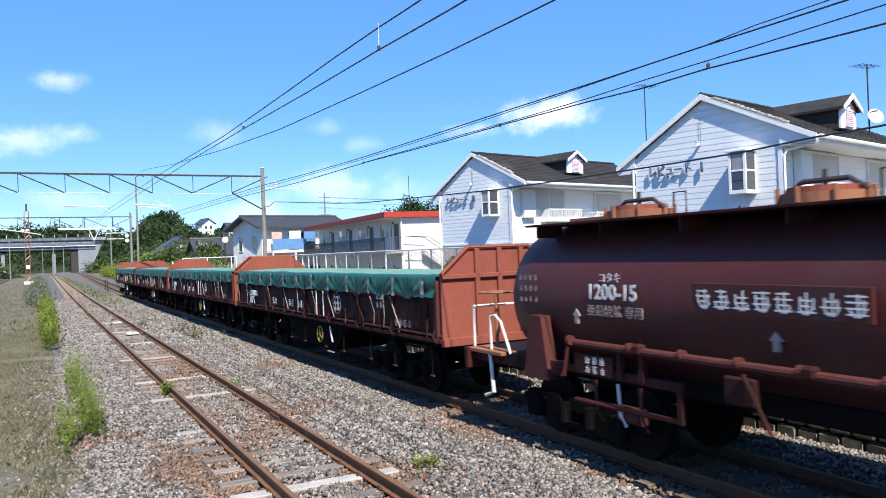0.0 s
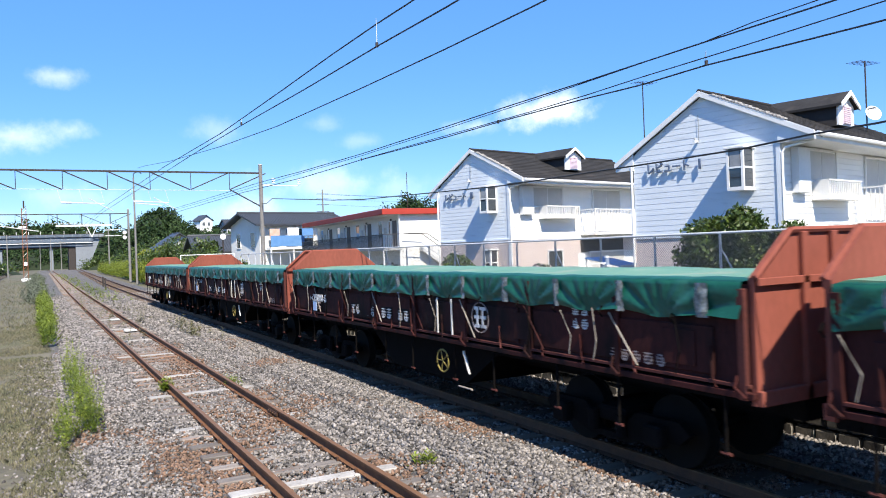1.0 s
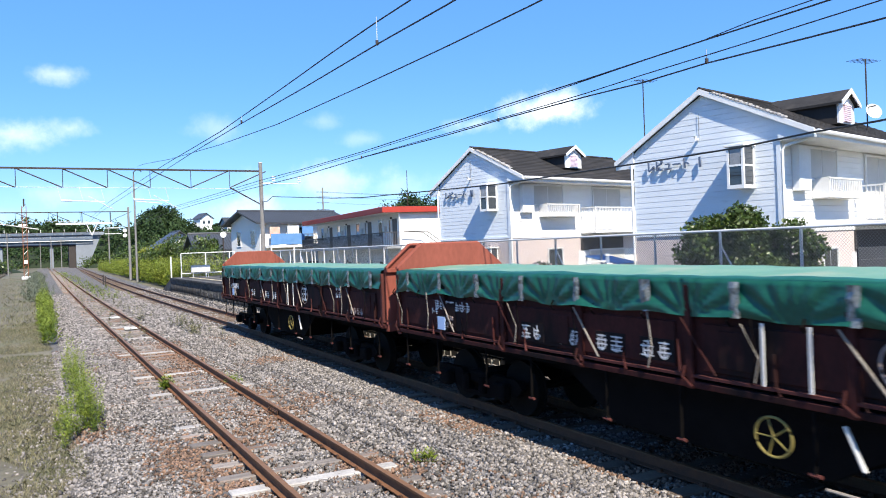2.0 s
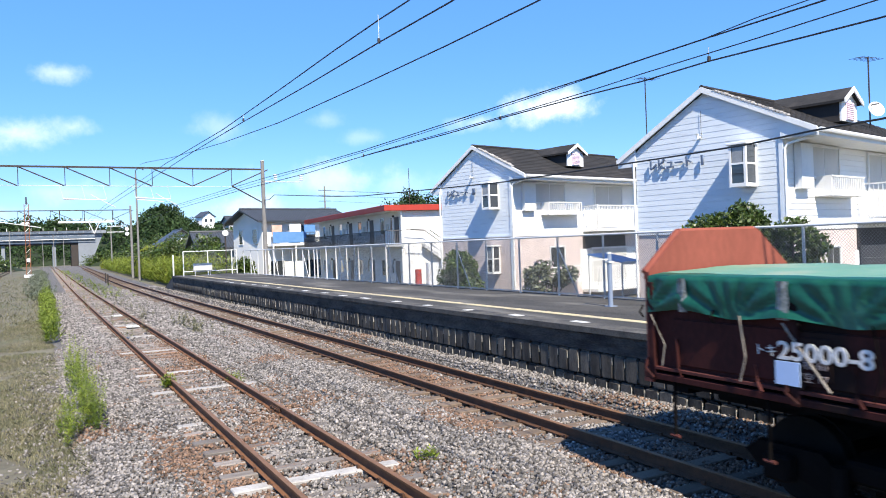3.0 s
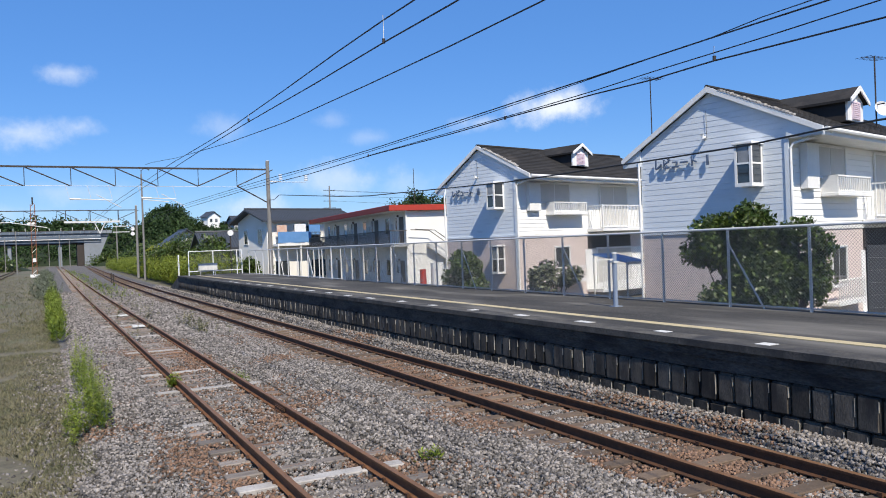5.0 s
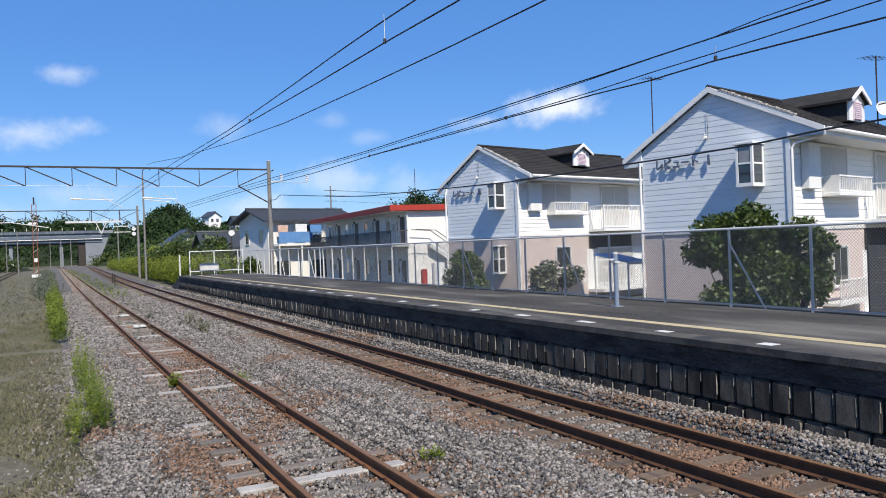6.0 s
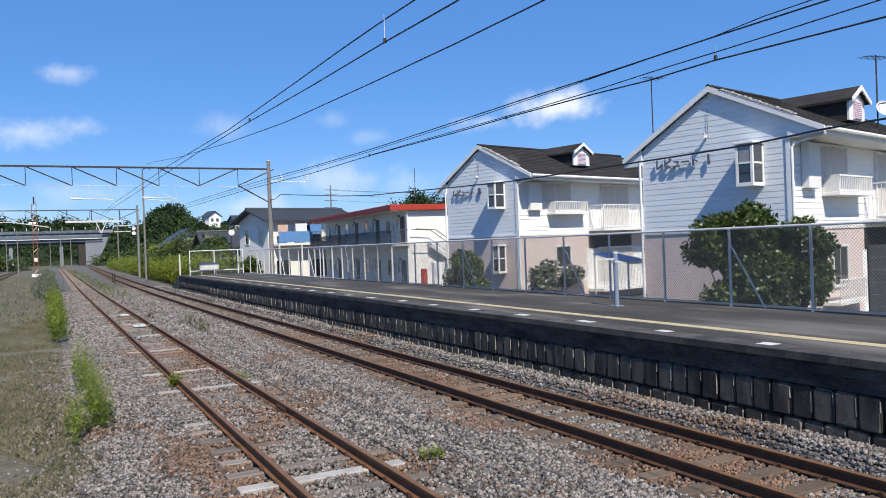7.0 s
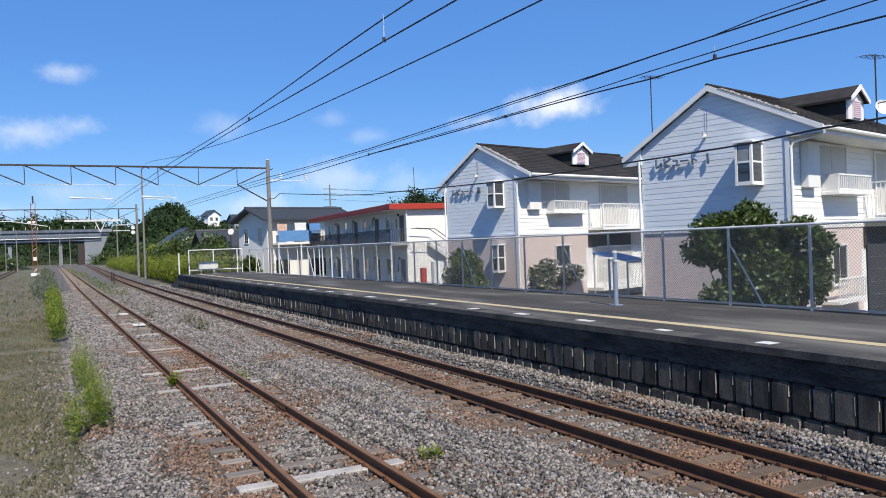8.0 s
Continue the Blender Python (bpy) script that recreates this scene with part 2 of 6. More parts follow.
BARK = surf("bark", (0.10, 0.075, 0.055), (0.16, 0.13, 0.10), 0.95, scale=4, bump=0.6, stretch=(3, 3, 1))
# Side maroon darkened beyond its grime, for the wagon side turned from the sun
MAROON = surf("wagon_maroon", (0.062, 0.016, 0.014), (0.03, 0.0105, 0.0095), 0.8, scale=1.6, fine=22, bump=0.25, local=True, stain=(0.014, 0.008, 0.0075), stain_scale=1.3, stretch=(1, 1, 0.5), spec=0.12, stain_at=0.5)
TANK_RED = surf("tank_maroon", (0.075, 0.018, 0.016), (0.052, 0.0145, 0.0135), 0.5, scale=0.7, fine=16, bump=0.05, local=True, stain=(0.06, 0.022, 0.02), stain_scale=1.4, stretch=(1, 1, 0.35), spec=0.25)
# Lighter than the side maroon because the end walls face the sun
ORANGE_RED = surf("faded_sunlit_red_oxide", (0.25, 0.072, 0.05), (0.185, 0.055, 0.038), 0.9, scale=1.1, fine=18, bump=0.15, local=True, stain=(0.12, 0.042, 0.03), stain_scale=0.9, stretch=(1, 1, 0.4), spec=0.2)
RUST_ORANGE = surf("rust_orange", (0.27, 0.11, 0.055), (0.20, 0.08, 0.045), 0.85, scale=1.5, fine=25, bump=0.15, local=True, stain=(0.28, 0.12, 0.06), stain_scale=1.2, stretch=(1, 1, 0.4))
# Near black: the deep shade under the wagons is put into these two colours
UNDER = surf("underframe_grime_shade", (0.0045, 0.004, 0.0038), (0.009, 0.0075, 0.007), 0.95, scale=3, bump=0.2, local=True, spec=0.04)
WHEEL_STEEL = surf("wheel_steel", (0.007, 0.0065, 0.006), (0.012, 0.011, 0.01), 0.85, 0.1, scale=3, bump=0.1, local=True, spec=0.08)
# Skirt copy of the tarpaulin, darkened because it hangs in shade
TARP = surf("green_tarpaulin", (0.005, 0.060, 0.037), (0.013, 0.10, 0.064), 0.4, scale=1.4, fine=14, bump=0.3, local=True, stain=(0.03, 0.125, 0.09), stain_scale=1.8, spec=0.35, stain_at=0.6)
PLASTIC = surf("grimy_clear_plastic", (0.24, 0.26, 0.26), (0.05, 0.065, 0.065), 0.22, scale=9, fine=30, bump=0.6, local=True, spec=0.7)
ROPE = surf("pale_rope", (0.34, 0.30, 0.25), (0.20, 0.17, 0.145), 0.9, scale=6, bump=0.1, local=True)
LETTER = surf("white_lettering", (0.74, 0.73, 0.71), (0.52, 0.50, 0.48), 0.7, scale=5, fine=30, bump=0, local=True)
FAINT = surf("faded_lettering", (0.34, 0.28, 0.26), (0.22, 0.17, 0.16), 0.8, scale=6, fine=30, bump=0, local=True)
RAIL_WHITE = surf("white_handrail", (0.72, 0.71, 0.68), (0.58, 0.55, 0.50), 0.5, scale=5, bump=0.05, local=True)
YELLOW_PAINT = surf("yellow_wheel", (0.26, 0.205, 0.05), (0.18, 0.14, 0.04), 0.7, bump=0, local=True)
CARD_BLUE = surf("card_pale_blue", (0.42, 0.55, 0.78), (0.48, 0.60, 0.80), 0.6, bump=0, local=True)
PLATE_BLACK = surf("black_plate", (0.012, 0.009, 0.009), (0.018, 0.013, 0.013), 0.8, bump=0, local=True, spec=0.1)
PIPE_RED = surf("pipe_red", (0.105, 0.032, 0.027), (0.06, 0.021, 0.018), 0.8, scale=4, fine=30, bump=0.15, local=True, spec=0.15)
# Pale colour for the painted sun glint on the block edges
EDGE_GLINT = surf("edge_highlight", (0.36, 0.34, 0.30), (0.16, 0.15, 0.13), 0.9, scale=9, fine=60, bump=0.1)
# Lit copy of the same tarpaulin: paler for sun and sheen, besides dust
TARP_TOP = surf("dusty_sunlit_tarpaulin_top", (0.085, 0.22, 0.15), (0.16, 0.275, 0.195), 0.6, scale=1.3, fine=12, bump=0.3, local=True, stain=(0.22, 0.28, 0.20), stain_scale=0.9)
# Slope under the crowns coloured near black, for the shade between the trees
UNDERWOOD = surf("undergrowth_shade", (0.010, 0.018, 0.007), (0.02, 0.032, 0.011), 0.95, scale=0.2, fine=1.2, bump=0)
SCREEN_DARK = surf("dark_screen", (0.03, 0.032, 0.036), (0.05, 0.052, 0.058), 0.6, scale=2, bump=0)

# ---- tools ----
def part(name, bm, material, parent=None, label="", smooth=False):
    """Links a bmesh as one mesh object under a thing or a part."""
    me = bpy.data.meshes.new(name)
    if smooth:
        for f in bm.faces:
            f.smooth = True
    bm.normal_update()
    bm.to_mesh(me)
    bm.free()
    me.materials.append(material)
    ob = new(name, me)
    ob.parent = parent
    if label:
        tagged(ob, label)
    return ob


def raw(name, verts, faces, material, parent=None, label=""):
    me = bpy.data.meshes.new(name)
    verts = np.asarray(verts, dtype=np.float32).reshape(-1, 3)
    faces = np.asarray(faces, dtype=np.int32)
    k = faces.shape[1]
    me.vertices.add(len(verts))
    me.vertices.foreach_set("co", verts.ravel())
    me.loops.add(faces.size)
    me.loops.foreach_set("vertex_index", faces.ravel())
    me.polygons.add(len(faces))
    me.polygons.foreach_set("loop_start", np.arange(0, faces.size, k, dtype=np.int32))
    me.update(calc_edges=True)
    me.validate()
    me.materials.append(material)
    ob = new(name, me)
    ob.parent = parent
    if label:
        tagged(ob, label)
    return ob


def box(bm, x0, x1, y0, y1, z0, z1, m=None):
    vs = [bm.verts.new(c) for c in ((x0, y0, z0), (x1, y0, z0), (x1, y1, z0), (x0, y1, z0), (x0, y0, z1), (x1, y0, z1), (x1, y1, z1), (x0, y1, z1))]
    for f in ((0, 3, 2, 1), (4, 5, 6, 7), (0, 1, 5, 4), (1, 2, 6, 5), (2, 3, 7, 6), (3, 0, 4, 7)):
        bm.faces.new([vs[i] for i in f])
    if m:
        for v in vs:
            v.co = m @ v.co
    return bm


def cube(x0, x1, y0, y1, z0, z1, bevel=0.0, m=None):
    bm = box(bmesh.new(), x0, x1, y0, y1, z0, z1, m)
    if bevel:
        bmesh.ops.bevel(bm, geom=bm.edges[:], offset=bevel, segments=1, affect="EDGES")
    return bm


def tube(bm, pts, r, sides=8, cap=True, r2=None):
    """A round bar along points."""
    pts = [Vector(p) for p in pts]
    rings = []
    for i, p in enumerate(pts):
        d = (pts[min(i + 1, len(pts) - 1)] - pts[max(i - 1, 0)]).normalized()
        u = d.cross(Vector((0, 0, 1)) if abs(d.z) < 0.95 else Vector((0, 1, 0))).normalized()
        w = d.cross(u)
        rr = r if r2 is None else r + (r2 - r) * i / (len(pts) - 1)
        rings.append([bm.verts.new(p + (u * math.cos(a) + w * math.sin(a)) * rr) for a in (2 * math.pi * k / sides for k in range(sides))])
    for a, b in zip(rings, rings[1:]):
        for k in range(sides):
            bm.faces.new((a[k], a[(k + 1) % sides], b[(k + 1) % sides], b[k]))
    if cap:
        bm.faces.new(rings[0])
        bm.faces.new(rings[-1][::-1])
    return bm


def bar(pts, r, sides=8, r2=None):
    return tube(bmesh.new(), pts, r, sides, True, r2)


def prism(bm, outline, axis, a, b):
    """Extrudes an outline (pairs) along axis x, y or z from a to b."""
    def at(p, t):
        return {"x": (t, p[0], p[1]), "y": (p[0], t, p[1]), "z": (p[0], p[1], t)}[axis]
    lo, hi = [bm.verts.new(at(p, a)) for p in outline], [bm.verts.new(at(p, b)) for p in outline]
    n = len(outline)
    for i in range(n):
        bm.faces.new((lo[i], lo[(i + 1) % n], hi[(i + 1) % n], hi[i]))
    bm.faces.new(lo[::-1])
    bm.faces.new(hi)
    bmesh.ops.recalc_face_normals(bm, faces=bm.faces[:])
    return bm


def slab(outline, axis, a, b):
    return prism(bmesh.new(), outline, axis, a, b)


def disc(bm, c, r, axis, t, sides=20):
    """A round plate of radius r and thickness t across axis, at c."""
    ring = [(math.cos(2 * math.pi * k / sides) * r, math.sin(2 * math.pi * k / sides) * r) for k in range(sides)]
    i = "xyz".index(axis)
    j = [q for q in range(3) if q != i]
    return prism(bm, [(c[j[0]] + p, c[j[1]] + q) for p, q in ring], axis, c[i] - t / 2, c[i] + t / 2)


def hoop(bm, c, r, axis, thick, sides=20):
    i = "xyz".index(axis)
    j = [q for q in range(3) if q != i]
    pts = []
    for k in range(sides + 1):
        p = [0, 0, 0]
        p[i], p[j[0]], p[j[1]] = c[i], c[j[0]] + math.cos(2 * math.pi * k / sides) * r, c[j[1]] + math.sin(2 * math.pi * k / sides) * r
        pts.append(p)
    return tube(bm, pts, thick, 6, False)


def thing(name, label, category, m=None, group="", kind=""):
    ob = tagged(new(name), label, category, group, kind)
    if m:
        ob.matrix_world = m
    return ob


def words(name, text, size, material, parent, m, label="", thick=0.004, stretch=1.0):
    """Lettering in the built-in font, as a mesh; m places its lower left corner, x along the line, z out of the surface."""
    cu = bpy.data.curves.new(name, "FONT")
    cu.body, cu.size, cu.extrude, cu.resolution_u, cu.offset = text, size, thick, 3, size * 0.022 if size > 0.2 else 0.0
    tmp = bpy.data.objects.new(name, cu)
    me = bpy.data.meshes.new_from_object(tmp)
    bpy.data.objects.remove(tmp)
    bpy.data.curves.remove(cu)
    for v in me.vertices:
        v.co.x *= stretch
    me.transform(m)
    me.materials.clear()
    me.materials.append(material)
    ob = new(name, me)
    ob.parent = parent
    if label:
        tagged(ob, label)
    return ob


def leaves(name, blobs, count, size, material, parent=None, seed=1, label="", shell=0.45, long=1.7, droop=0.0):
    """A crown of small leaves: count leaves spread over uneven clumps (x, y, z, rx, ry, rz)."""
    g = np.random.default_rng(seed)
    bl = np.array(blobs, float)
    vol = bl[:, 3] * bl[:, 4] * bl[:, 5]
    which = g.choice(len(bl), count, p=vol ** 0.7 / (vol ** 0.7).sum())
    d = g.normal(size=(count, 3))
    d /= np.linalg.norm(d, axis=1)[:, None]
    rad = (1 - shell * g.random(count) ** 1.5) * (1 + 0.18 * np.sin(d[:, 0] * 7 + which) * np.cos(d[:, 2] * 6 + which * 2))
    c = bl[which, :3] + d * bl[which, 3:] * rad[:, None]
    a = g.normal(size=(count, 3)) + d * 0.6
    a[:, 2] -= droop
    a /= np.linalg.norm(a, axis=1)[:, None]
    b = np.cross(a, g.normal(size=(count, 3)) + d * 1.2)
    b /= np.linalg.norm(b, axis=1)[:, None] + 1e-9
    s = size * g.uniform(0.6, 1.4, count)[:, None]
    v = np.stack([c - a * s * long / 2, c + b * s / 2, c + a * s * long / 2, c - b * s / 2], 1)
    f = np.arange(count * 4).reshape(-1, 4)
    return raw(name, v, f, material, parent, label)


def blades(name, xy, base, height, width, material, seed=1, lean=0.35, parent=None, label=""):
    """Upright grass blades or stalks at the given places."""
    g = np.random.default_rng(seed)
    n = len(xy)
    a = g.uniform(0, 2 * math.pi, n)
    h = height * g.uniform(0.45, 1.2, n)
    side = np.stack([np.cos(a), np.sin(a), np.zeros(n)], 1) * (width * g.uniform(0.6, 1.3, n))[:, None]
    tip = np.stack([g.normal(0, lean, n) * h, g.normal(0, lean, n) * h, h], 1)
    p = np.stack([xy[:, 0], xy[:, 1], np.full(n, base) if np.isscalar(base) else base], 1)
    mid = p + tip * np.array([0.35, 0.35, 0.55])
    v = np.stack([p - side, p + side, mid + side * 0.8, p + tip, mid - side * 0.8], 1)
    f = np.arange(n * 5).reshape(-1, 5)
    return raw(name, v, f, material, parent, label)


def weed_stalks(name, xy, base, height, leaf, material, seed, parent=None, label="", per=26):
    """Tall weeds: each stalk carries narrow leaves all the way up."""
    g = np.random.default_rng(seed)
    n = len(xy)
    h = height * g.uniform(0.55, 1.15, n)
    lx, ly = g.normal(0, 0.10, n), g.normal(0, 0.10, n)
    k = np.repeat(np.arange(n), per)
    t = g.uniform(0.05, 1.0, n * per)
    c = np.stack([xy[k, 0] + lx[k] * t * h[k], xy[k, 1] + ly[k] * t * h[k], base + t * h[k]], 1)
    a = g.uniform(0, 2 * math.pi, n * per)
    out = np.stack([np.cos(a), np.sin(a), g.uniform(0.1, 0.9, n * per)], 1)
    out /= np.linalg.norm(out, axis=1)[:, None]
    side = np.stack([-np.sin(a), np.cos(a), np.zeros(n * per)], 1)
    s = (leaf * (1.15 - 0.7 * t) * g.uniform(0.7, 1.3, n * per))[:, None]
    v = np.stack([c, c + out * s * 0.5 + side * s * 0.11, c + out * s, c + out * s * 0.5 - side * s * 0.11], 1)
    return raw(name, v, np.arange(n * per * 4).reshape(-1, 4), material, parent, label)


def stones(name, xyz, size, material, seed, parent=None, label=""):
    """Loose angular stones, each a small broken block."""
    g = np.random.default_rng(seed)
    n = len(xyz)
    corner = np.array([(-1, -1, -1), (1, -1, -1), (1, 1, -1), (-1, 1, -1), (-1, -1, 1), (1, -1, 1), (1, 1, 1), (-1, 1, 1)], float) * 0.5
    v = corner[None] * (1 + g.uniform(-0.45, 0.35, (n, 8, 3)))
    v *= (size * g.uniform(0.55, 1.3, n))[:, None, None] * np.stack([g.uniform(0.8, 1.3, n), g.uniform(0.7, 1.1, n), g.uniform(0.5, 0.9, n)], 1)[:, None, :]
    q = g.normal(size=(n, 4))
    q /= np.linalg.norm(q, axis=1)[:, None]
    w, x, y, z = q.T
    r = np.stack([np.stack([1 - 2 * (y * y + z * z), 2 * (x * y - z * w), 2 * (x * z + y * w)], 1),
                  np.stack([2 * (x * y + z * w), 1 - 2 * (x * x + z * z), 2 * (y * z - x * w)], 1),
                  np.stack([2 * (x * z - y * w), 2 * (y * z + x * w), 1 - 2 * (x * x + y * y)], 1)], 1)
    v = np.einsum("nij,nkj->nki", r, v) + xyz[:, None, :]
    f = np.array([(0, 3, 2, 1), (4, 5, 6, 7), (0, 1, 5, 4), (1, 2, 6, 5), (2, 3, 7, 6), (3, 0, 4, 7)])
    f = (f[None] + (np.arange(n) * 8)[:, None, None]).reshape(-1, 4)
    return raw(name, v.reshape(-1, 3), f, material, parent, label)

# ---- ground and tracks ----
SIDING_X, MAIN_X, GAUGE = 2.96, 7.05, 1.067


def bend(y, start, c, stop):
    q = max(0.0, min(y, stop) - start)
    return c * q * q + 2 * c * (stop - start) * max(0.0, y - stop)


def main_x(y):
    return MAIN_X + bend(y, 35, 0.00018, 110)


def siding_x(y):
    return SIDING_X + bend(y, 40, 0.00007, 90)


def bed_z(x, y):
    z = -0.17 + 0.025 * math.sin(x * 2.1 + y * 0.35) * math.cos(y * 0.5 - x)
    if x < 1.5:
        z -= 0.10 * min(1, (1.5 - x) / 1.2)
    for c in (SIDING_X, MAIN_X):
        if abs(x - c) < 1.1:
            z -= 0.035
    mid = (x - 4.95) / 0.75
    z += 0.07 * math.exp(-mid * mid)
    if x > MAIN_X + 0.75:
        z += 0.17 * min(1, (x - MAIN_X - 0.75) / 0.5)
    return z


def build_ground():
    bm = bmesh.new()
    ring = [bm.verts.new((x, y, -0.36)) for x, y in ((-2500, -600), (2500, -600), (2500, 3500), (-2500, 3500))]
    bm.faces.new(ring)
    g = tagged(part("ground", bm, EARTH), "bare earth with dry grass and weeds", "ground", kind="structure")
    # low grassy strip beside the siding
    vs, fs, nx, ny = [], [], 24, 90
    for j in range(ny + 1):
        y = -12 + 212 * (j / ny) ** 1.6
        for i in range(nx + 1):
            x = -14 + 15.2 * i / nx
            vs.append((x, y, -0.28 + 0.05 * noise.noise((x * 0.5, y * 0.3, 2)) + 0.02 * noise.noise((x * 2, y * 2, 5))))
    for j in range(ny):
        for i in range(nx):
            a = j * (nx + 1) + i
            fs.append((a, a + 1, a + nx + 2, a + nx + 1))
    tagged(raw("ground_strip", vs, fs, EARTH), "uneven earth strip with dry grass beside the siding", "ground", kind="structure")
    vs, fs, nx, ny = [], [], 44, 150
    for j in range(ny + 1):
        y = -14 + 330 * (j / ny) ** 1.8
        for i in range(nx + 1):
            u = 0.35 + (8.62 - 0.35) * i / nx
            x = u + (main_x(y) - MAIN_X) * max(0, min(1, (u - 3) / 4))
            edge = 0.18 * noise.noise((1.3, y * 0.4, 0)) if i == 0 else 0
            vs.append((x + edge, y, bed_z(u, y)))
    for j in range(ny):
        for i in range(nx):
            a = j * (nx + 1) + i
            fs.append((a, a + 1, a + nx + 2, a + nx + 1))
    tagged(raw("ballast_bed", vs, fs, BALLAST), "grey crushed stone ballast with rusty patches", "ballast", kind="structure")
    return g


def rail(name, xf, offset, parent, y0=-16, y1=600, side=RAIL):
    prof = [(-0.062, -0.153), (0.062, -0.153), (0.062, -0.142), (0.012, -0.122), (0.009, -0.045), (0.032, -0.036), (0.033, -0.006), (0.026, 0.0),
            (-0.026, 0.0), (-0.033, -0.006), (-0.032, -0.036), (-0.009, -0.045), (-0.012, -0.122), (-0.062, -0.142)]
    bm = bmesh.new()
    ys = [y0] + [k * 6.0 for k in range(0, 18)] + [k * 20.0 for k in range(6, int(y1 / 20) + 1)]
    rings = [[bm.verts.new((xf(y) + offset + p, y, q)) for p, q in prof] for y in ys]
    n = len(prof)
    for a, b in zip(rings, rings[1:]):
        for k in range(n):
            f = bm.faces.new((a[k], b[k], b[(k + 1) % n], a[(k + 1) % n]))
            f.material_index = 1 if k in (6, 7, 8) else 0
    ob = part(name, bm, side, parent)
    ob.data.materials.append(RAIL_HEAD)
    return ob


def build_track(name, xf, label, sleeper_mat, pitch, width, top, seed, pale=()):
    g = random.Random(seed)
    tr = thing(name, label, "railway track", kind="structure")
    for s in (-1, 1):
        rail("rail", xf, s * (GAUGE / 2 + 0.033), tr, side=RAIL_BRIGHT if xf is siding_x else RAIL)
    bm = cube(-1.05, 1.05, -width / 2, width / 2, -0.16, 0, 0.012)
    base = part("sleeper", bm, sleeper_mat, tr)
    tie = cube(-0.07, 0.07, -0.085, 0.085, 0, 0.016, 0.004)
    box(tie, 0.066, 0.095, -0.03, 0.03, 0, 0.045)
    box(tie, -0.095, -0.066, -0.03, 0.03, 0, 0.045)
    plate = part("rail_clip", tie, RAIL, tr)
    count = 130
    for k in range(count):
        y = 3.0 + k * pitch + g.uniform(-0.03, 0.03)
        m = pose(xf(y) + g.uniform(-0.04, 0.04), y, top + g.uniform(-0.012, 0.006), g.uniform(-1, 1), g.uniform(-0.4, 0.4), g.uniform(-1.2, 1.2))
        ob = base if k == 0 else base.copy()
        if k:
            scene.collection.objects.link(ob)
        ob.matrix_basis = m
        if k in pale:
            ob.data = base.data.copy()
            ob.data.materials[0] = PALE_SLEEPER
            ob.location.z += 0.012
        if k < 60:
            for s in (-1, 1):
                p = plate if (k == 0 and s < 0) else plate.copy()
                if p is not plate:
                    scene.collection.objects.link(p)
                p.matrix_basis = pose(xf(y) + s * (GAUGE / 2 + 0.033), y, -0.153)
    bm = bmesh.new()
    for k in range(count, 360):
        y = 3.0 + k * pitch
        box(bm, xf(y) - 1.05, xf(y) + 1.05, y - width / 2, y + width / 2, top - 0.1, top)
    part("far_sleepers", bm, sleeper_mat, tr)["kind"] = "stuff"
    return tr


build_ground()
siding = build_track("siding_track", siding_x, "rusty disused siding track on weathered sleepers", OLD_WOOD, 0.66, 0.21, -0.163, 3,
                     pale=(9, 15, 20, 24, 31, 38, 46, 55))
main_track = build_track("main_track", main_x, "brown-dusted main line track on sleepers", CONC_SLEEPER, 0.62, 0.22, -0.156, 4)
fish = cube(-0.045, 0.045, -0.28, 0.28, -0.115, -0.05, 0.006)
for yy in (-0.2, -0.07, 0.07, 0.2):
    disc(fish, (-0.05, yy, -0.082), 0.02, "x", 0.03, 6)
joint = part("fishplate", fish, RAIL, siding)
joint.matrix_basis = pose(SIDING_X + GAUGE / 2 + 0.033, 12.9, 0)
left_track = thing("left_track", "distant rusty side track curving away", "railway track", kind="structure")
for x in (-6.4, -10.2):
    for s in (-0.56, 0.56):
        rail("rail", lambda y: x + s, 0, left_track, 60, 320)

# ---- the platform ----
PLAT_X, PLAT_Z, FENCE_X, PLAT_END = 8.58, 1.05, 13.0, 59.0


def plat_x(y):
    return PLAT_X + main_x(y) - MAIN_X


def strip(xa, xb, z0, z1, y0, y1, step=3.0, zramp=None):
    """A long box that follows the curve of the platform's edge; xa and xb are distances from that edge."""
    bm = bmesh.new()
    n = max(1, int((y1 - y0) / step))
    rings = []
    for k in range(n + 1):
        y = y0 + (y1 - y0) * k / n
        e = plat_x(y)
        rings.append([bm.verts.new(c) for c in ((e + xa, y, z0), (e + xb, y, z0), (e + xb, y, z1), (e + xa, y, z1))])
    for a, b in zip(rings, rings[1:]):
        for k in range(4):
            bm.faces.new((a[k], b[k], b[(k + 1) % 4], a[(k + 1) % 4]))
    bm.faces.new(rings[0][::-1])
    bm.faces.new(rings[-1])
    bmesh.ops.recalc_face_normals(bm, faces=bm.faces[:])
    return bm


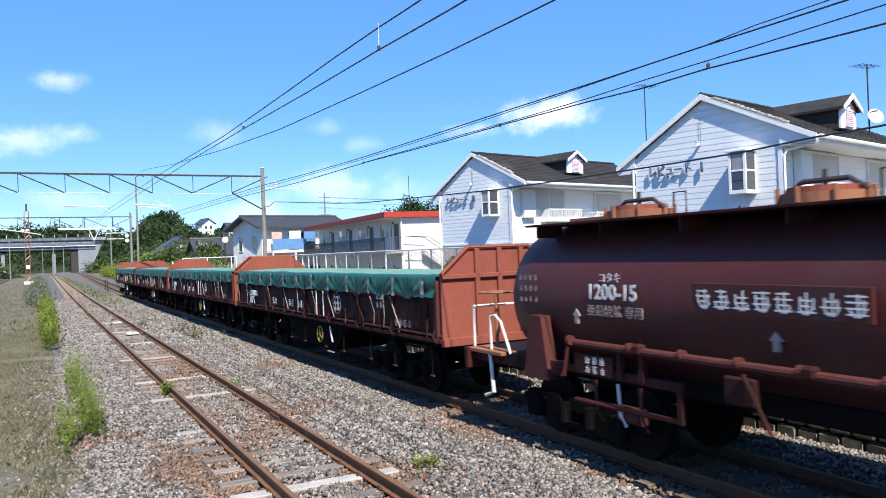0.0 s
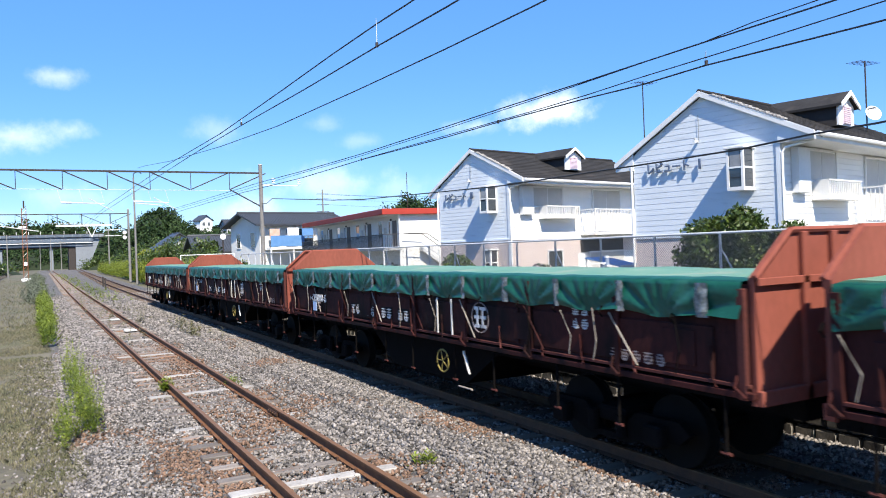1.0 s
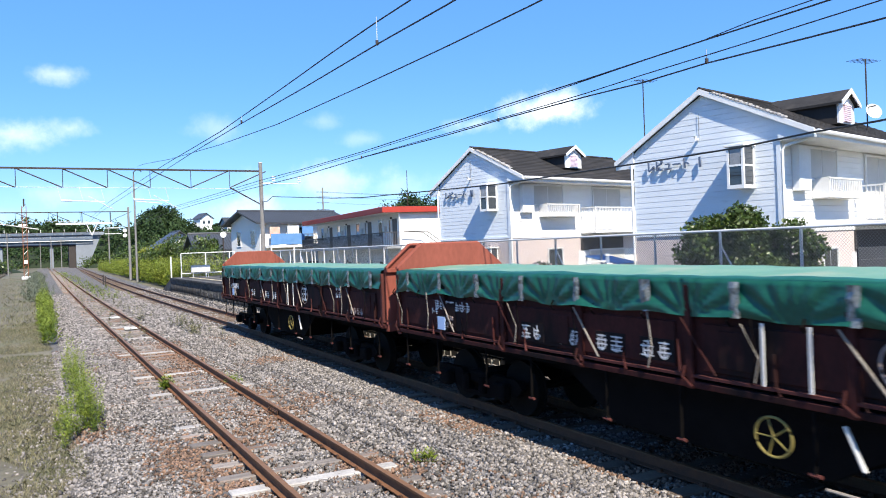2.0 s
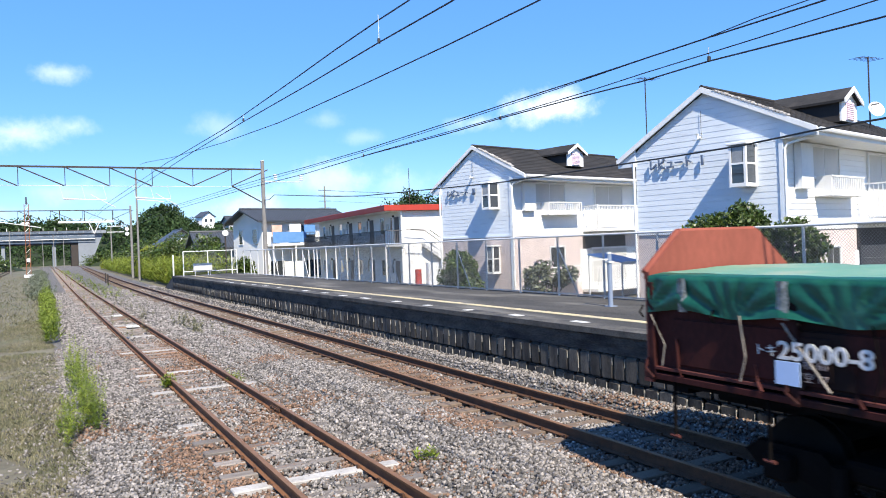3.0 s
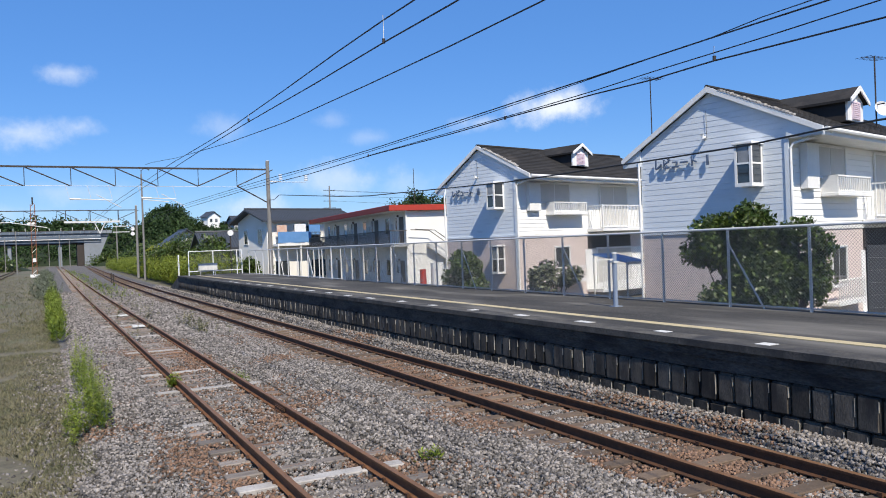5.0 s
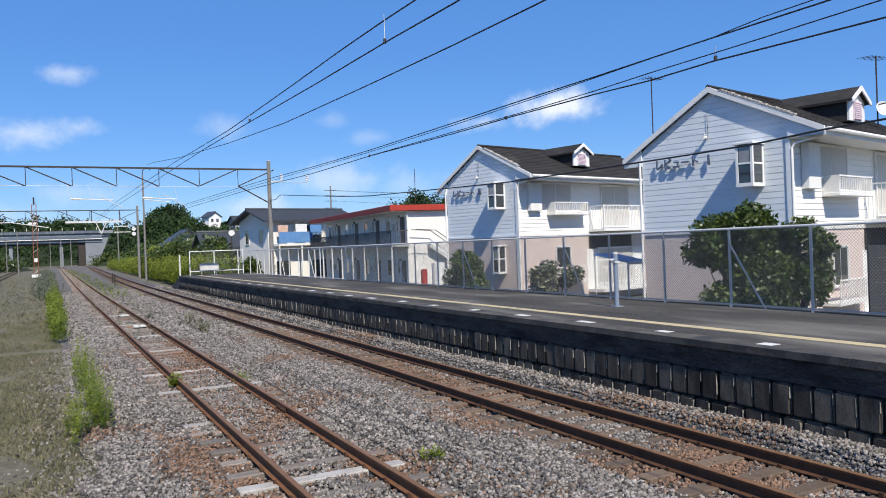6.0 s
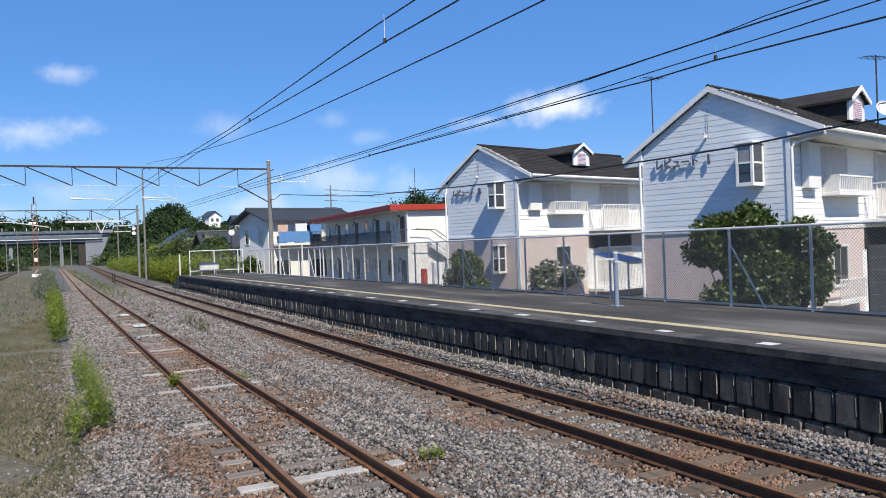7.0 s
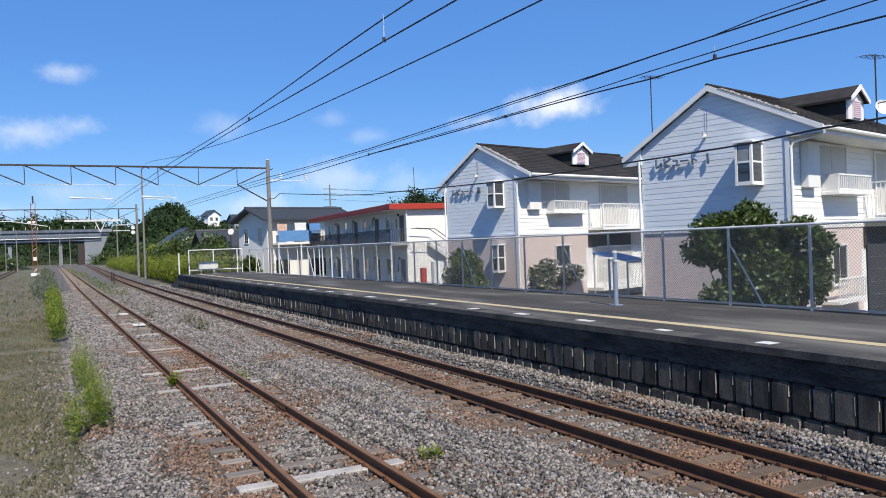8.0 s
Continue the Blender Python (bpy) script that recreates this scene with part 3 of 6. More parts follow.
def build_platform():
    pl = thing("platform", "old asphalt railway platform with mossy block edge wall", "platform", kind="structure")
    part("platform_top", strip(0.46, 4.75, 0.6, PLAT_Z, -14, PLAT_END), ASPHALT, pl, "dark patched asphalt surface")
    part("wall_core", strip(0.10, 0.46, -0.5, PLAT_Z - 0.10, -14, PLAT_END), JOINT, pl)
    part("coping", strip(-0.02, 0.46, PLAT_Z - 0.10, PLAT_Z + 0.003, -14, PLAT_END), COPING, pl, "worn concrete coping")
    part("upper_band", strip(0.025, 0.12, 0.80, PLAT_Z - 0.10, -14, PLAT_END), FASCIA, pl, "stained concrete band with shade in its colour")
    part("lower_band", strip(0.05, 0.12, 0.625, 0.795, -14, PLAT_END), FASCIA, pl)
    part("tactile_line", strip(1.02, 1.26, PLAT_Z, PLAT_Z + 0.012, -14, PLAT_END - 2), YELLOW, pl, "faded yellow warning line")
    g = random.Random(8)
    for k in range(18):
        y = 7.2 + k * 2.05
        x = plat_x(y) + g.uniform(0.16, 0.34)
        w, d = g.uniform(0.16, 0.22), g.uniform(0.2, 0.55)
        part("paint_patch", cube(x, x + w, y, y + d, PLAT_Z + 0.003, PLAT_Z + 0.008), WORN_WHITE, pl)
    # sloping end of the platform
    e = plat_x(PLAT_END)
    part("end_ramp", slab([(PLAT_END, -0.3), (PLAT_END + 5, -0.3), (PLAT_END + 5, -0.1), (PLAT_END, PLAT_Z)], "x", e + 0.1, e + 4.4), COPING, pl)
    # blocks of the edge wall: two courses
    faces = []
    for v in range(5):
        q = cube(-0.02, 0.14, -0.142, 0.142, -0.210, 0.210)
        bmesh.ops.bevel(q, geom=[e for e in q.edges if min(v.co.x for v in e.verts) < 0], offset=g.uniform(0.018, 0.03), segments=2, affect="EDGES")
        for w in q.verts:
            w.co += Vector((g.uniform(-0.006, 0.006), g.uniform(-0.006, 0.006), g.uniform(-0.008, 0.008)))
        old = set(q.faces)
        h0 = g.uniform(-0.16, 0.05)
        # thin pale sliver paints the sun's highlight along the block's edge
        box(q, -0.0225, 0.01, -0.136, -0.136 + g.uniform(0.004, 0.008), h0, 0.17)
        for f in q.faces:
            f.material_index = 0 if f in old else 1
        faces.append(q)
    first, meshes = None, []
    for q in faces:
        me = bpy.data.meshes.new("wall_block")
        q.to_mesh(me)
        me.materials.append(BLOCK)
        me.materials.append(EDGE_GLINT)
        meshes.append(me)
    n = 0
    far_v, far_f = [], []
    for course, zc in ((0, 0.40), (1, -0.045)):
        for k in range(220):
            y = 2.6 + k * 0.308 + (0.154 if course else 0)
            if y > PLAT_END - 0.2:
                break
            x = plat_x(y) + 0.045 + g.uniform(-0.012, 0.012)
            if k < 145:
                ob = new("wall_block", meshes[n % 5])
                ob.parent = pl
                ob.matrix_basis = pose(x, y, zc, 0, 0, g.uniform(-1.5, 1.5))
                n += 1
            else:
                me = faces[k % 5]
                off = len(far_v)
                me.verts.index_update()
                far_v += [(x + w.co.x, y + w.co.y, zc + w.co.z) for w in me.verts]
                far_f += [[off + w.index for w in f.verts] for f in me.faces if len(f.verts) == 4]
    fb = raw("far_blocks", far_v, far_f, BLOCK, pl)
    fb["kind"] = "stuff"
    for q in faces:
        q.free()
    return pl


build_platform()


# ---- the fence along the platform ----
def build_fence():
    fe = thing("platform_fence", "grey galvanised chain-link fence behind the platform", "fence", kind="structure")
    top, base = 2.72, PLAT_Z
    ys = [1.81 + 1.96 * k for k in range(28)]
    y0, y1 = ys[0] - 6, ys[-1]
    post = part("post", bar([(0, 0, base - 0.1), (0, 0, top)], 0.03, 8), GALV, fe)
    post.matrix_basis = pose(FENCE_X, ys[0], 0)
    for k, y in enumerate(ys[1:]):
        p = post.copy()
        scene.collection.objects.link(p)
        p.matrix_basis = pose(FENCE_X, y, 0)
    brace = part("brace", bar([(0.0, 0, top - 0.35), (0.0, -0.85, base)], 0.02, 6), GALV, fe)
    brace.matrix_basis = pose(FENCE_X + 0.03, ys[5], 0)
    for k in range(2, 28, 3):
        if k != 5:
            p = brace.copy()
            scene.collection.objects.link(p)
            p.matrix_basis = pose(FENCE_X + 0.03, ys[k], 0)
    part("top_rail", bar([(FENCE_X, y0, top), (FENCE_X, y1, top)], 0.026), GALV, fe)
    part("bottom_rail", bar([(FENCE_X, y0, base + 0.06), (FENCE_X, y1, base + 0.06)], 0.02, 6), GALV, fe)
    vs, fs = [], []
    h, pitch, r = top - base - 0.08, 0.065, 0.003
    n = int((ys[17] - y0) / pitch)
    for s in (-1, 1):
        for k in range(n):
            ya = y0 + k * pitch
            a, b = np.array((FENCE_X - 0.03, ya, base + 0.06)), np.array((FENCE_X - 0.03, ya + s * h, base + 0.06 + h))
            o = len(vs)
            for e in (a, b):
                for dx, dy in ((-r, -r), (r, -r), (0, r * 1.4)):
                    vs.append((e[0] + dx, e[1] + dy, e[2]))
            fs += [(o, o + 1, o + 4, o + 3), (o + 1, o + 2, o + 5, o + 4), (o + 2, o, o + 3, o + 5)]
    raw("wire_netting", vs, fs, WIRE_MESH, fe)["kind"] = "stuff"
    return fe


build_fence()


def build_end_fence():
    """White pipe fence across the far end of the platform."""
    fe = thing("end_fence", "white pipe fence across the platform end", "fence")
    y, z0, z1 = 57.0, PLAT_Z, PLAT_Z + 1.75
    xs = [9.2 + k * 1.72 for k in range(3)] + [13.0]
    for x in xs:
        part("post", bar([(x, y, z0), (x, y, z1)], 0.035), WHITE_TRIM, fe)
    for z in (z1, z0 + 0.3):
        part("rail", bar([(xs[0], y, z), (xs[-1], y, z)], 0.028), WHITE_TRIM, fe)
    vs, fs = [], []
    for s in (-1, 1):
        for k in range(54):
            a = xs[0] + 3.8 * k / 54
            o = len(vs)
            b = min(max(a + s * 1.6, xs[0]), xs[-1])
            zt = z0 + 0.1 + abs(b - a)
            vs += [(a - .004, y, z0 + .1), (a + .004, y, z0 + .1), (b + .004, y + .004, zt), (b - .004, y + .004, zt)]
            fs.append((o, o + 1, o + 2, o + 3))
    raw("netting", vs, fs, WIRE_MESH, fe)["kind"] = "stuff"
    sb = thing("notice_board", "plain white notice board fixed to the end fence", "board")
    part("panel", cube(9.85, 11.2, y - 0.09, y - 0.05, z0 + 0.35, z0 + 0.85, 0.01), WORN_WHITE, sb)
    for x in (10.0, 11.05):
        part("leg", bar([(x, y - 0.06, z0), (x, y - 0.06, z0 + 0.5)], 0.02), GALV, sb)


build_end_fence()

# blue-grey post with an arm on the platform
bp = thing("platform_post", "blue-grey steel post with short arm on platform", "post", pose(11.55, 13.6, PLAT_Z))
part("pole", bar([(0, 0, 0), (0, 0, 1.2)], 0.055, 12), POST_BLUE, bp)
part("base_plate", cube(-0.11, 0.11, -0.11, 0.11, 0, 0.015), POST_BLUE, bp)
part("cap", bar([(0, 0, 1.2), (0, 0, 1.25)], 0.062, 12), GALV, bp)
part("arm", cube(-0.62, -0.04, -0.02, 0.02, 1.07, 1.10), GALV, bp)
part("bracket", cube(-0.07, 0.07, -0.07, 0.07, 1.0, 1.04), GALV, bp)


# ---- overhead line ----
def gantry(y, zs, pole_x, left_x, step, label, pole_mat=POLE_CONC, slope=0.0):
    gt = thing("overhead_gantry", label, "gantry")
    top = zs
    part("pole", bar([(pole_x, y, -0.3), (pole_x, y, top + 0.55)], 0.17, 12, 0.125), pole_mat, gt, "round concrete pole")
    part("pole_cap", bar([(pole_x, y, top + 0.55), (pole_x, y, top + 0.6)], 0.14, 12), GALV, gt)
    part("beam", cube(left_x, pole_x, y - 0.05, y + 0.05, top - 0.06, top + 0.05), DARK_STEEL, gt, "dark steel crossbeam")
    k, x = 0, pole_x - 2.1
    while x > left_x:
        part("hanger", bar([(x, y, top), (x, y, top - 1.15)], 0.022, 6), DARK_STEEL, gt)
        d = 1 if x < 6.8 else -1
        part("diagonal", bar([(x, y, top - 0.02 if d > 0 else top - 1.13), (x + 2.45, y, top - 1.15 if d > 0 else top - 0.02)], 0.04, 6), DARK_STEEL, gt)
        x -= step
    part("knee_brace", bar([(pole_x - 2.1, y, top - 1.13), (pole_x, y, top - 2.3)], 0.045, 6), DARK_STEEL, gt)
    part("lower_wire", bar([(left_x, y, top - 1.1), (pole_x - 2, y, top - 1.2)], 0.014, 5), GALV, gt)
    return gt


gantry(51.5, 8.2, 13.72, -9.5, 2.5, "steel crossbeam gantry with diagonal braces on pole")
gantry(107.0, 8.7, 10.9, -16.0, 3.6, "distant steel crossbeam gantry over the tracks")
gantry(190.0, 8.9, 15.0, -14.0, 4.6, "far steel crossbeam gantry over the tracks")


far_gantry = bpy.data.objects["overhead_gantry.001"]
part("drop_beam", cube(2.4, 8.9, 106.8, 107.0, 7.1, 7.35), GALV, far_gantry, "pale steel beam hung under the gantry")
for x0, x1 in ((5.9, 6.5), (7.1, 6.5)):
    part("bracket", bar([(x0, 106.9, 7.1), (x1, 106.9, 5.7)], 0.07, 6), GALV, far_gantry)
part("frame_box", cube(8.0, 10.0, 106.9, 107.0, 6.55, 6.65), GALV, far_gantry)
part("frame_box", cube(8.0, 10.0, 106.9, 107.0, 5.8, 5.9), GALV, far_gantry)
for x in (2.6, 5.4, 8.7):
    part("hanger", bar([(x, 106.9, 7.3), (x, 106.9, 8.7)], 0.05, 6), DARK_STEEL, far_gantry)
part("truss_chord", bar([(-16, 107, 7.2), (-3.5, 107, 7.3), (0.5, 107, 6.6)], 0.06, 6), GALV, far_gantry)


def sagging(a, b, sag, n=24):
    a, b = Vector(a), Vector(b)
    return [a.lerp(b, k / n) - Vector((0, 0, sag * 4 * (k / n) * (1 - k / n))) for k in range(n + 1)]


def wire(name, label, pts, r, clips=()):
    th = thing(name, label, "wire")
    part("strand", bar(pts, r, 5), BLACK_WIRE, th)
    for x, y, z, dz in clips:
        part("hanger", bar([(x, y, z), (x + 0.01, y + 0.015, z - dz * 0.4), (x, y, z - dz)], 0.0045, 5), GALV, th)
        part("clip", bar([(x, y, z - dz + 0.05), (x, y, z - dz - 0.01)], 0.022, 8), DARK_STEEL, th)
    return th



# ---- the goods train ----
CAR_L, HALF, LONG = 13.85, 1.14, 1.038


def outward(y, z, off=0.0):
    """Placement for lettering on the near side of a wagon: the line runs towards the camera (minus y), facing minus x."""
    return Matrix.Translation((-HALF - 0.012 - off, y, z)) @ Matrix(((0, 0, -1, 0), (-1, 0, 0, 0), (0, 1, 0, 0), (0, 0, 0, 1)))


def glyph_block(name, y, z, h, parent, material, x=-HALF - 0.014, seed=1):
    """A block of short bars in the size of one painted character."""
    g = random.Random(seed)
    bm = bmesh.new()
    w, t = h * 0.95, h * 0.085
    mid = g.uniform(0.42, 0.58)
    for k in range(g.choice((3, 4, 4))):
        zz = z + h * (0.08 + 0.26 * k)
        a, b = (0.02, 0.98) if g.random() < 0.5 else (g.uniform(0.1, 0.3), g.uniform(0.7, 0.9))
        box(bm, x, x + 0.003, y - b * w, y - a * w, zz, zz + t)
    box(bm, x - 0.001, x + 0.002, y - mid * w - t, y - mid * w, z, z + h)
    for u, lo, hi in ((g.uniform(0.12, 0.22), 0.3, 0.8), (g.uniform(0.76, 0.86), 0.25, 0.75)):
        if g.random() < 0.7:
            box(bm, x - 0.001, x + 0.002, y - u * w - t, y - u * w, z + lo * h, z + hi * h)
    for q in (-1, 1):
        m = Matrix.Translation((x, y - mid * w - q * 0.22 * w, z + 0.16 * h)) @ Matrix.Rotation(q * 0.7, 4, "X")
        box(bm, -0.001, 0.002, -t / 2, t / 2, -0.2 * h, 0.2 * h, m)
    return part(name, bm, material, parent)


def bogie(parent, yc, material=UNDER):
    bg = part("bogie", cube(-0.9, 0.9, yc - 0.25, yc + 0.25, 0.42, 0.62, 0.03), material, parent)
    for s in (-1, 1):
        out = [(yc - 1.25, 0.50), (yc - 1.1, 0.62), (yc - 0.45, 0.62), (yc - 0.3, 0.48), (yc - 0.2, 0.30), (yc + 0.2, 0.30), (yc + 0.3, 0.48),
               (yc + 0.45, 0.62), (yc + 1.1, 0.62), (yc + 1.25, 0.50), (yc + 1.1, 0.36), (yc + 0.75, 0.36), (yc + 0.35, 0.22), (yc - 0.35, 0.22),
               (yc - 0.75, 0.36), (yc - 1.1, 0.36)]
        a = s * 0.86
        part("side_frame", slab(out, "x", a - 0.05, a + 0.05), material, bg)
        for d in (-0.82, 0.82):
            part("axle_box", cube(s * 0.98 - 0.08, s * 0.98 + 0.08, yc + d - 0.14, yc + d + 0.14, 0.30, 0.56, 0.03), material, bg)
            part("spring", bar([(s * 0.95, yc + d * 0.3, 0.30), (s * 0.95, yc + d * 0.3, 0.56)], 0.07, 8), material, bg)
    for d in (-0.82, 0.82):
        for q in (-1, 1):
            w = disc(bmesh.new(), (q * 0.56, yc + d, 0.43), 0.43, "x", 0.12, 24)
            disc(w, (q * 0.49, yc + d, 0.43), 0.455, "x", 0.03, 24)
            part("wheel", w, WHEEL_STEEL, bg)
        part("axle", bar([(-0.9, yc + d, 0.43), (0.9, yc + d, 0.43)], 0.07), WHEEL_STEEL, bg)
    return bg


def coupler(parent, y, s):
    bm = cube(-0.09, 0.09, min(y, y + s * 0.5), max(y, y + s * 0.5), 0.78, 0.96, 0.02)
    box(bm, -0.16, 0.16, min(y + s * 0.36, y + s * 0.6), max(y + s * 0.36, y + s * 0.6), 0.72, 1.02)
    part("coupler", bm, UNDER, parent)


def bulkhead(parent, y, s):
    """Tall end wall: a six-sided plate with ribs on the outside (s = the way it faces)."""
    out = [(-HALF, 1.05), (HALF, 1.05), (HALF, 2.30), (0.62, 2.76), (-0.62, 2.76), (-HALF, 2.30)]
    ew = part("end_wall", slab(out, "y", y - 0.03, y + 0.03), ORANGE_RED, parent, "tall faded end wall coloured sunlit red-orange")
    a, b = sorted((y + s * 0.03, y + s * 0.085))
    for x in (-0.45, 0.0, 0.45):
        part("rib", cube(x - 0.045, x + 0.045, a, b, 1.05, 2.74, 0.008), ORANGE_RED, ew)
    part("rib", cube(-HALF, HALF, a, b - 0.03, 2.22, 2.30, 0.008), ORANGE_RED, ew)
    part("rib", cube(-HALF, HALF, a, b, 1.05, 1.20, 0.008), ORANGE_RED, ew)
    rim = bmesh.new()
    for (x0, z0), (x1, z1) in zip(out[2:5], out[3:6]):
        tube(rim, [(x0, y + s * 0.04, z0), (x1, y + s * 0.04, z1)], 0.035, 6)
    part("rim", rim, ORANGE_RED, ew)
    return ew


def tarpaulin(parent, seed):
    """Tarpaulin over the load: a slightly sagging top and pleated skirts tied down in points."""
    g = random.Random(seed)
    pulls = [0.55 + 1.155 * k for k in range(12)]
    ny, vs, fs = 300, [], []
    y0, y1 = 0.10, CAR_L - 0.10
    nz = 9
    prof = nz * 2 + 14
    ph = [g.uniform(0, 6) for _ in range(14)]
    for j in range(ny + 1):
        y = y0 + (y1 - y0) * j / ny
        k = min(range(12), key=lambda q: abs(pulls[q] + 0.577 - y))
        pull = pulls[k] + 0.577
        u = min(1, abs(y - pull) / 0.577)
        hem = 1.855 + 0.055 * u + 0.008 * math.sin(y * 5 + seed)
        row = []
        for side in (-1, 1):
            edge = []
            for i in range(nz):
                f = i / (nz - 1)
                z = hem + (2.265 - hem) * f
                ang = math.atan2(z - hem + 0.02, y - pull)
                r = math.hypot(z - hem, y - pull)
                fold = 0.075 * (abs(math.sin(ang * 6.5 + ph[k])) - 0.5) * min(1, r * 4) * (1 - f) ** 0.6 + 0.02 * noise.noise((y * 3, z * 4, seed))
                x = HALF + 0.05 + 0.03 * (1 - f) * u + fold
                edge.append((side * x, y, z))
            row.append(edge)
        top = []
        for i in range(1, 14):
            f = i / 14
            x = -HALF + 2 * HALF * f
            z = 2.285 + 0.035 * math.sin(f * math.pi) + 0.03 * noise.noise((x * 1.1, y * 0.8, seed)) + 0.012 * noise.noise((x * 4, y * 3, seed))
            top.append((x, y, z))
        line = row[0] + top + row[1][::-1]
        prof = len(line)
        vs += line
    for j in range(ny):
        for i in range(prof - 1):
            a = j * prof + i
            fs.append((a, a + prof, a + prof + 1, a + 1))
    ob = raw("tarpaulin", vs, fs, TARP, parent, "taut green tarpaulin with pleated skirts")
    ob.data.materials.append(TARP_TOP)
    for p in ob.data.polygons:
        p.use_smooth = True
        # top rows take the paler, sunlit copy
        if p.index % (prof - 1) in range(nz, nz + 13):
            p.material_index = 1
    for side in (-1, 1):
        for k, y in enumerate(pulls):
            bm = bmesh.new()
            w = 0.058 if k % 3 else 0.075
            n = 6
            cols = []
            for i in range(n + 1):
                z = 2.25 - 0.36 * i / n
                cols.append([bm.verts.new((side * (HALF + 0.105 + 0.022 * noise.noise((y * 9 + q * 3, z * 14, k)) - abs(q) * 0.02), y + q * w + 0.014 * noise.noise((z * 9, y, q)), z)) for q in (-1, -0.3, 0.3, 1)])
            for a, b in zip(cols, cols[1:]):
                for q in range(3):
                    bm.faces.new((a[q], a[q + 1], b[q + 1], b[q]))
            strap = part("strap_wrap", bm, PLASTIC, ob, "grimy clear plastic wrapped over tie strap")
    return ob


def build_gondola(seed):
    w = thing("gondola_wagon", "dark maroon ore wagon with green tarpaulin and red end walls", "wagon", group="ore wagons")
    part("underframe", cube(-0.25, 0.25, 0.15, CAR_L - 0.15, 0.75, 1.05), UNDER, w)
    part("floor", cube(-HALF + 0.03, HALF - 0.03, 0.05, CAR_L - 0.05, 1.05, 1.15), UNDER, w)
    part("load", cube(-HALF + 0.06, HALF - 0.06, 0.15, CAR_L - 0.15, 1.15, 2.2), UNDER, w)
    for s in (-1, 1):
        a, b = sorted((s * (HALF - 0.05), s * HALF))
        side = part("side_wall", cube(a, b, 0.03, CAR_L - 0.03, 1.22, 2.24), MAROON, w, "grimy maroon side wall coloured dark as shaded")
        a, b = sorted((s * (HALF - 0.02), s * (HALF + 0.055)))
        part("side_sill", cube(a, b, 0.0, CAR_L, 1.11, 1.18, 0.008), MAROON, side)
        # redder lip, and end post below, carry the light they catch
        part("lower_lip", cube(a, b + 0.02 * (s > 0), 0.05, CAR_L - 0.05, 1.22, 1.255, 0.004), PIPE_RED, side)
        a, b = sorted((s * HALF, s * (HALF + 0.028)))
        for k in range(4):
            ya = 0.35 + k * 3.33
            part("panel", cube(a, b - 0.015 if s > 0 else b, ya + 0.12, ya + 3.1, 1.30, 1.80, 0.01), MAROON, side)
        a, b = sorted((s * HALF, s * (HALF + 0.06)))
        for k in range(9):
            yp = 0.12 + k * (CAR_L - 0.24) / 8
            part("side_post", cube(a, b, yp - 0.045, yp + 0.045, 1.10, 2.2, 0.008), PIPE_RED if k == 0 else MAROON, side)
            if 0 < k < 8:
                part("diagonal_stay", bar([(s * (HALF + 0.06), yp + 0.1, 1.86), (s * (HALF + 0.075), yp - 0.35, 1.28)], 0.011, 6), ROPE if k % 2 else MAROON, side)
            part("hook", bar([(s * (HALF + 0.05), yp + 0.06, 1.34), (s * (HALF + 0.09), yp + 0.06, 1.22), (s * (HALF + 0.09), yp - 0.06, 1.13)], 0.016, 6), MAROON, side)
        g = random.Random(seed + s)
        for k in range(11):
            yp = 0.35 + k * 1.31 + (0.18 if k % 2 else 0)
            dr = part("drop_bar", bar([(s * (HALF + 0.02), yp, 1.1), (s * (HALF + 0.03), yp, 0.52)], 0.017, 6), UNDER, w)
            part("bar_foot", bar([(s * (HALF + 0.03), yp - 0.055, 0.52), (s * (HALF + 0.03), yp + 0.055, 0.52)], 0.02, 6), PIPE_RED, dr)
        for k in range(10):
            yp = 0.9 + k * 1.3 + g.uniform(-0.1, 0.1)
            part("tie_rope", bar([(s * (HALF + 0.08), yp, 1.9), (s * (HALF + 0.085), yp - 0.06, 1.5), (s * (HALF + 0.07), yp + 0.02, 1.25)], 0.008, 5), ROPE if k % 4 == 1 else UNDER, w)
        for k in range(15):
            yp = 0.55 + k * 0.915 + g.uniform(-0.12, 0.12)
            zt = g.uniform(1.42, 1.62)
            part("latch", bar([(s * (HALF + 0.045), yp, zt), (s * (HALF + 0.05), yp - 0.02, 1.27), (s * (HALF + 0.095), yp - 0.10, 1.19)], 0.014, 6), PIPE_RED if k % 3 == 1 else MAROON, side)
            if k % 3 == 0:
                part("panel_frame", cube(*sorted((s * (HALF + 0.03), s * (HALF + 0.042))), yp + 0.2, yp + 0.62, 1.36, 1.74, 0.004), MAROON, side)
            if k % 4 == 2:
                part("loose_tie", bar([(s * (HALF + 0.10), yp + 0.3, 1.84), (s * (HALF + 0.09), yp + 0.12, 1.52), (s * (HALF + 0.08), yp + 0.18, 1.28)], 0.007, 5), ROPE, side)
            part("tarp_hook", bar([(s * (HALF + 0.06), yp + 0.45, 1.93), (s * (HALF + 0.11), yp + 0.45, 1.86), (s * (HALF + 0.06), yp + 0.45, 1.80)], 0.012, 5), UNDER, side)
        for yy in (5.56, 6.03):
            part("white_bar", cube(*sorted((s * (HALF + 0.06), s * (HALF + 0.075))), yy, yy + 0.03, 1.26, 1.86), RAIL_WHITE, w)
    bulkhead(w, 0.03, -1)
    bulkhead(w, CAR_L - 0.03, 1)
    bogie(w, 2.3)
    bogie(w, CAR_L - 2.3)
    coupler(w, 0, -1)
    coupler(w, CAR_L, 1)
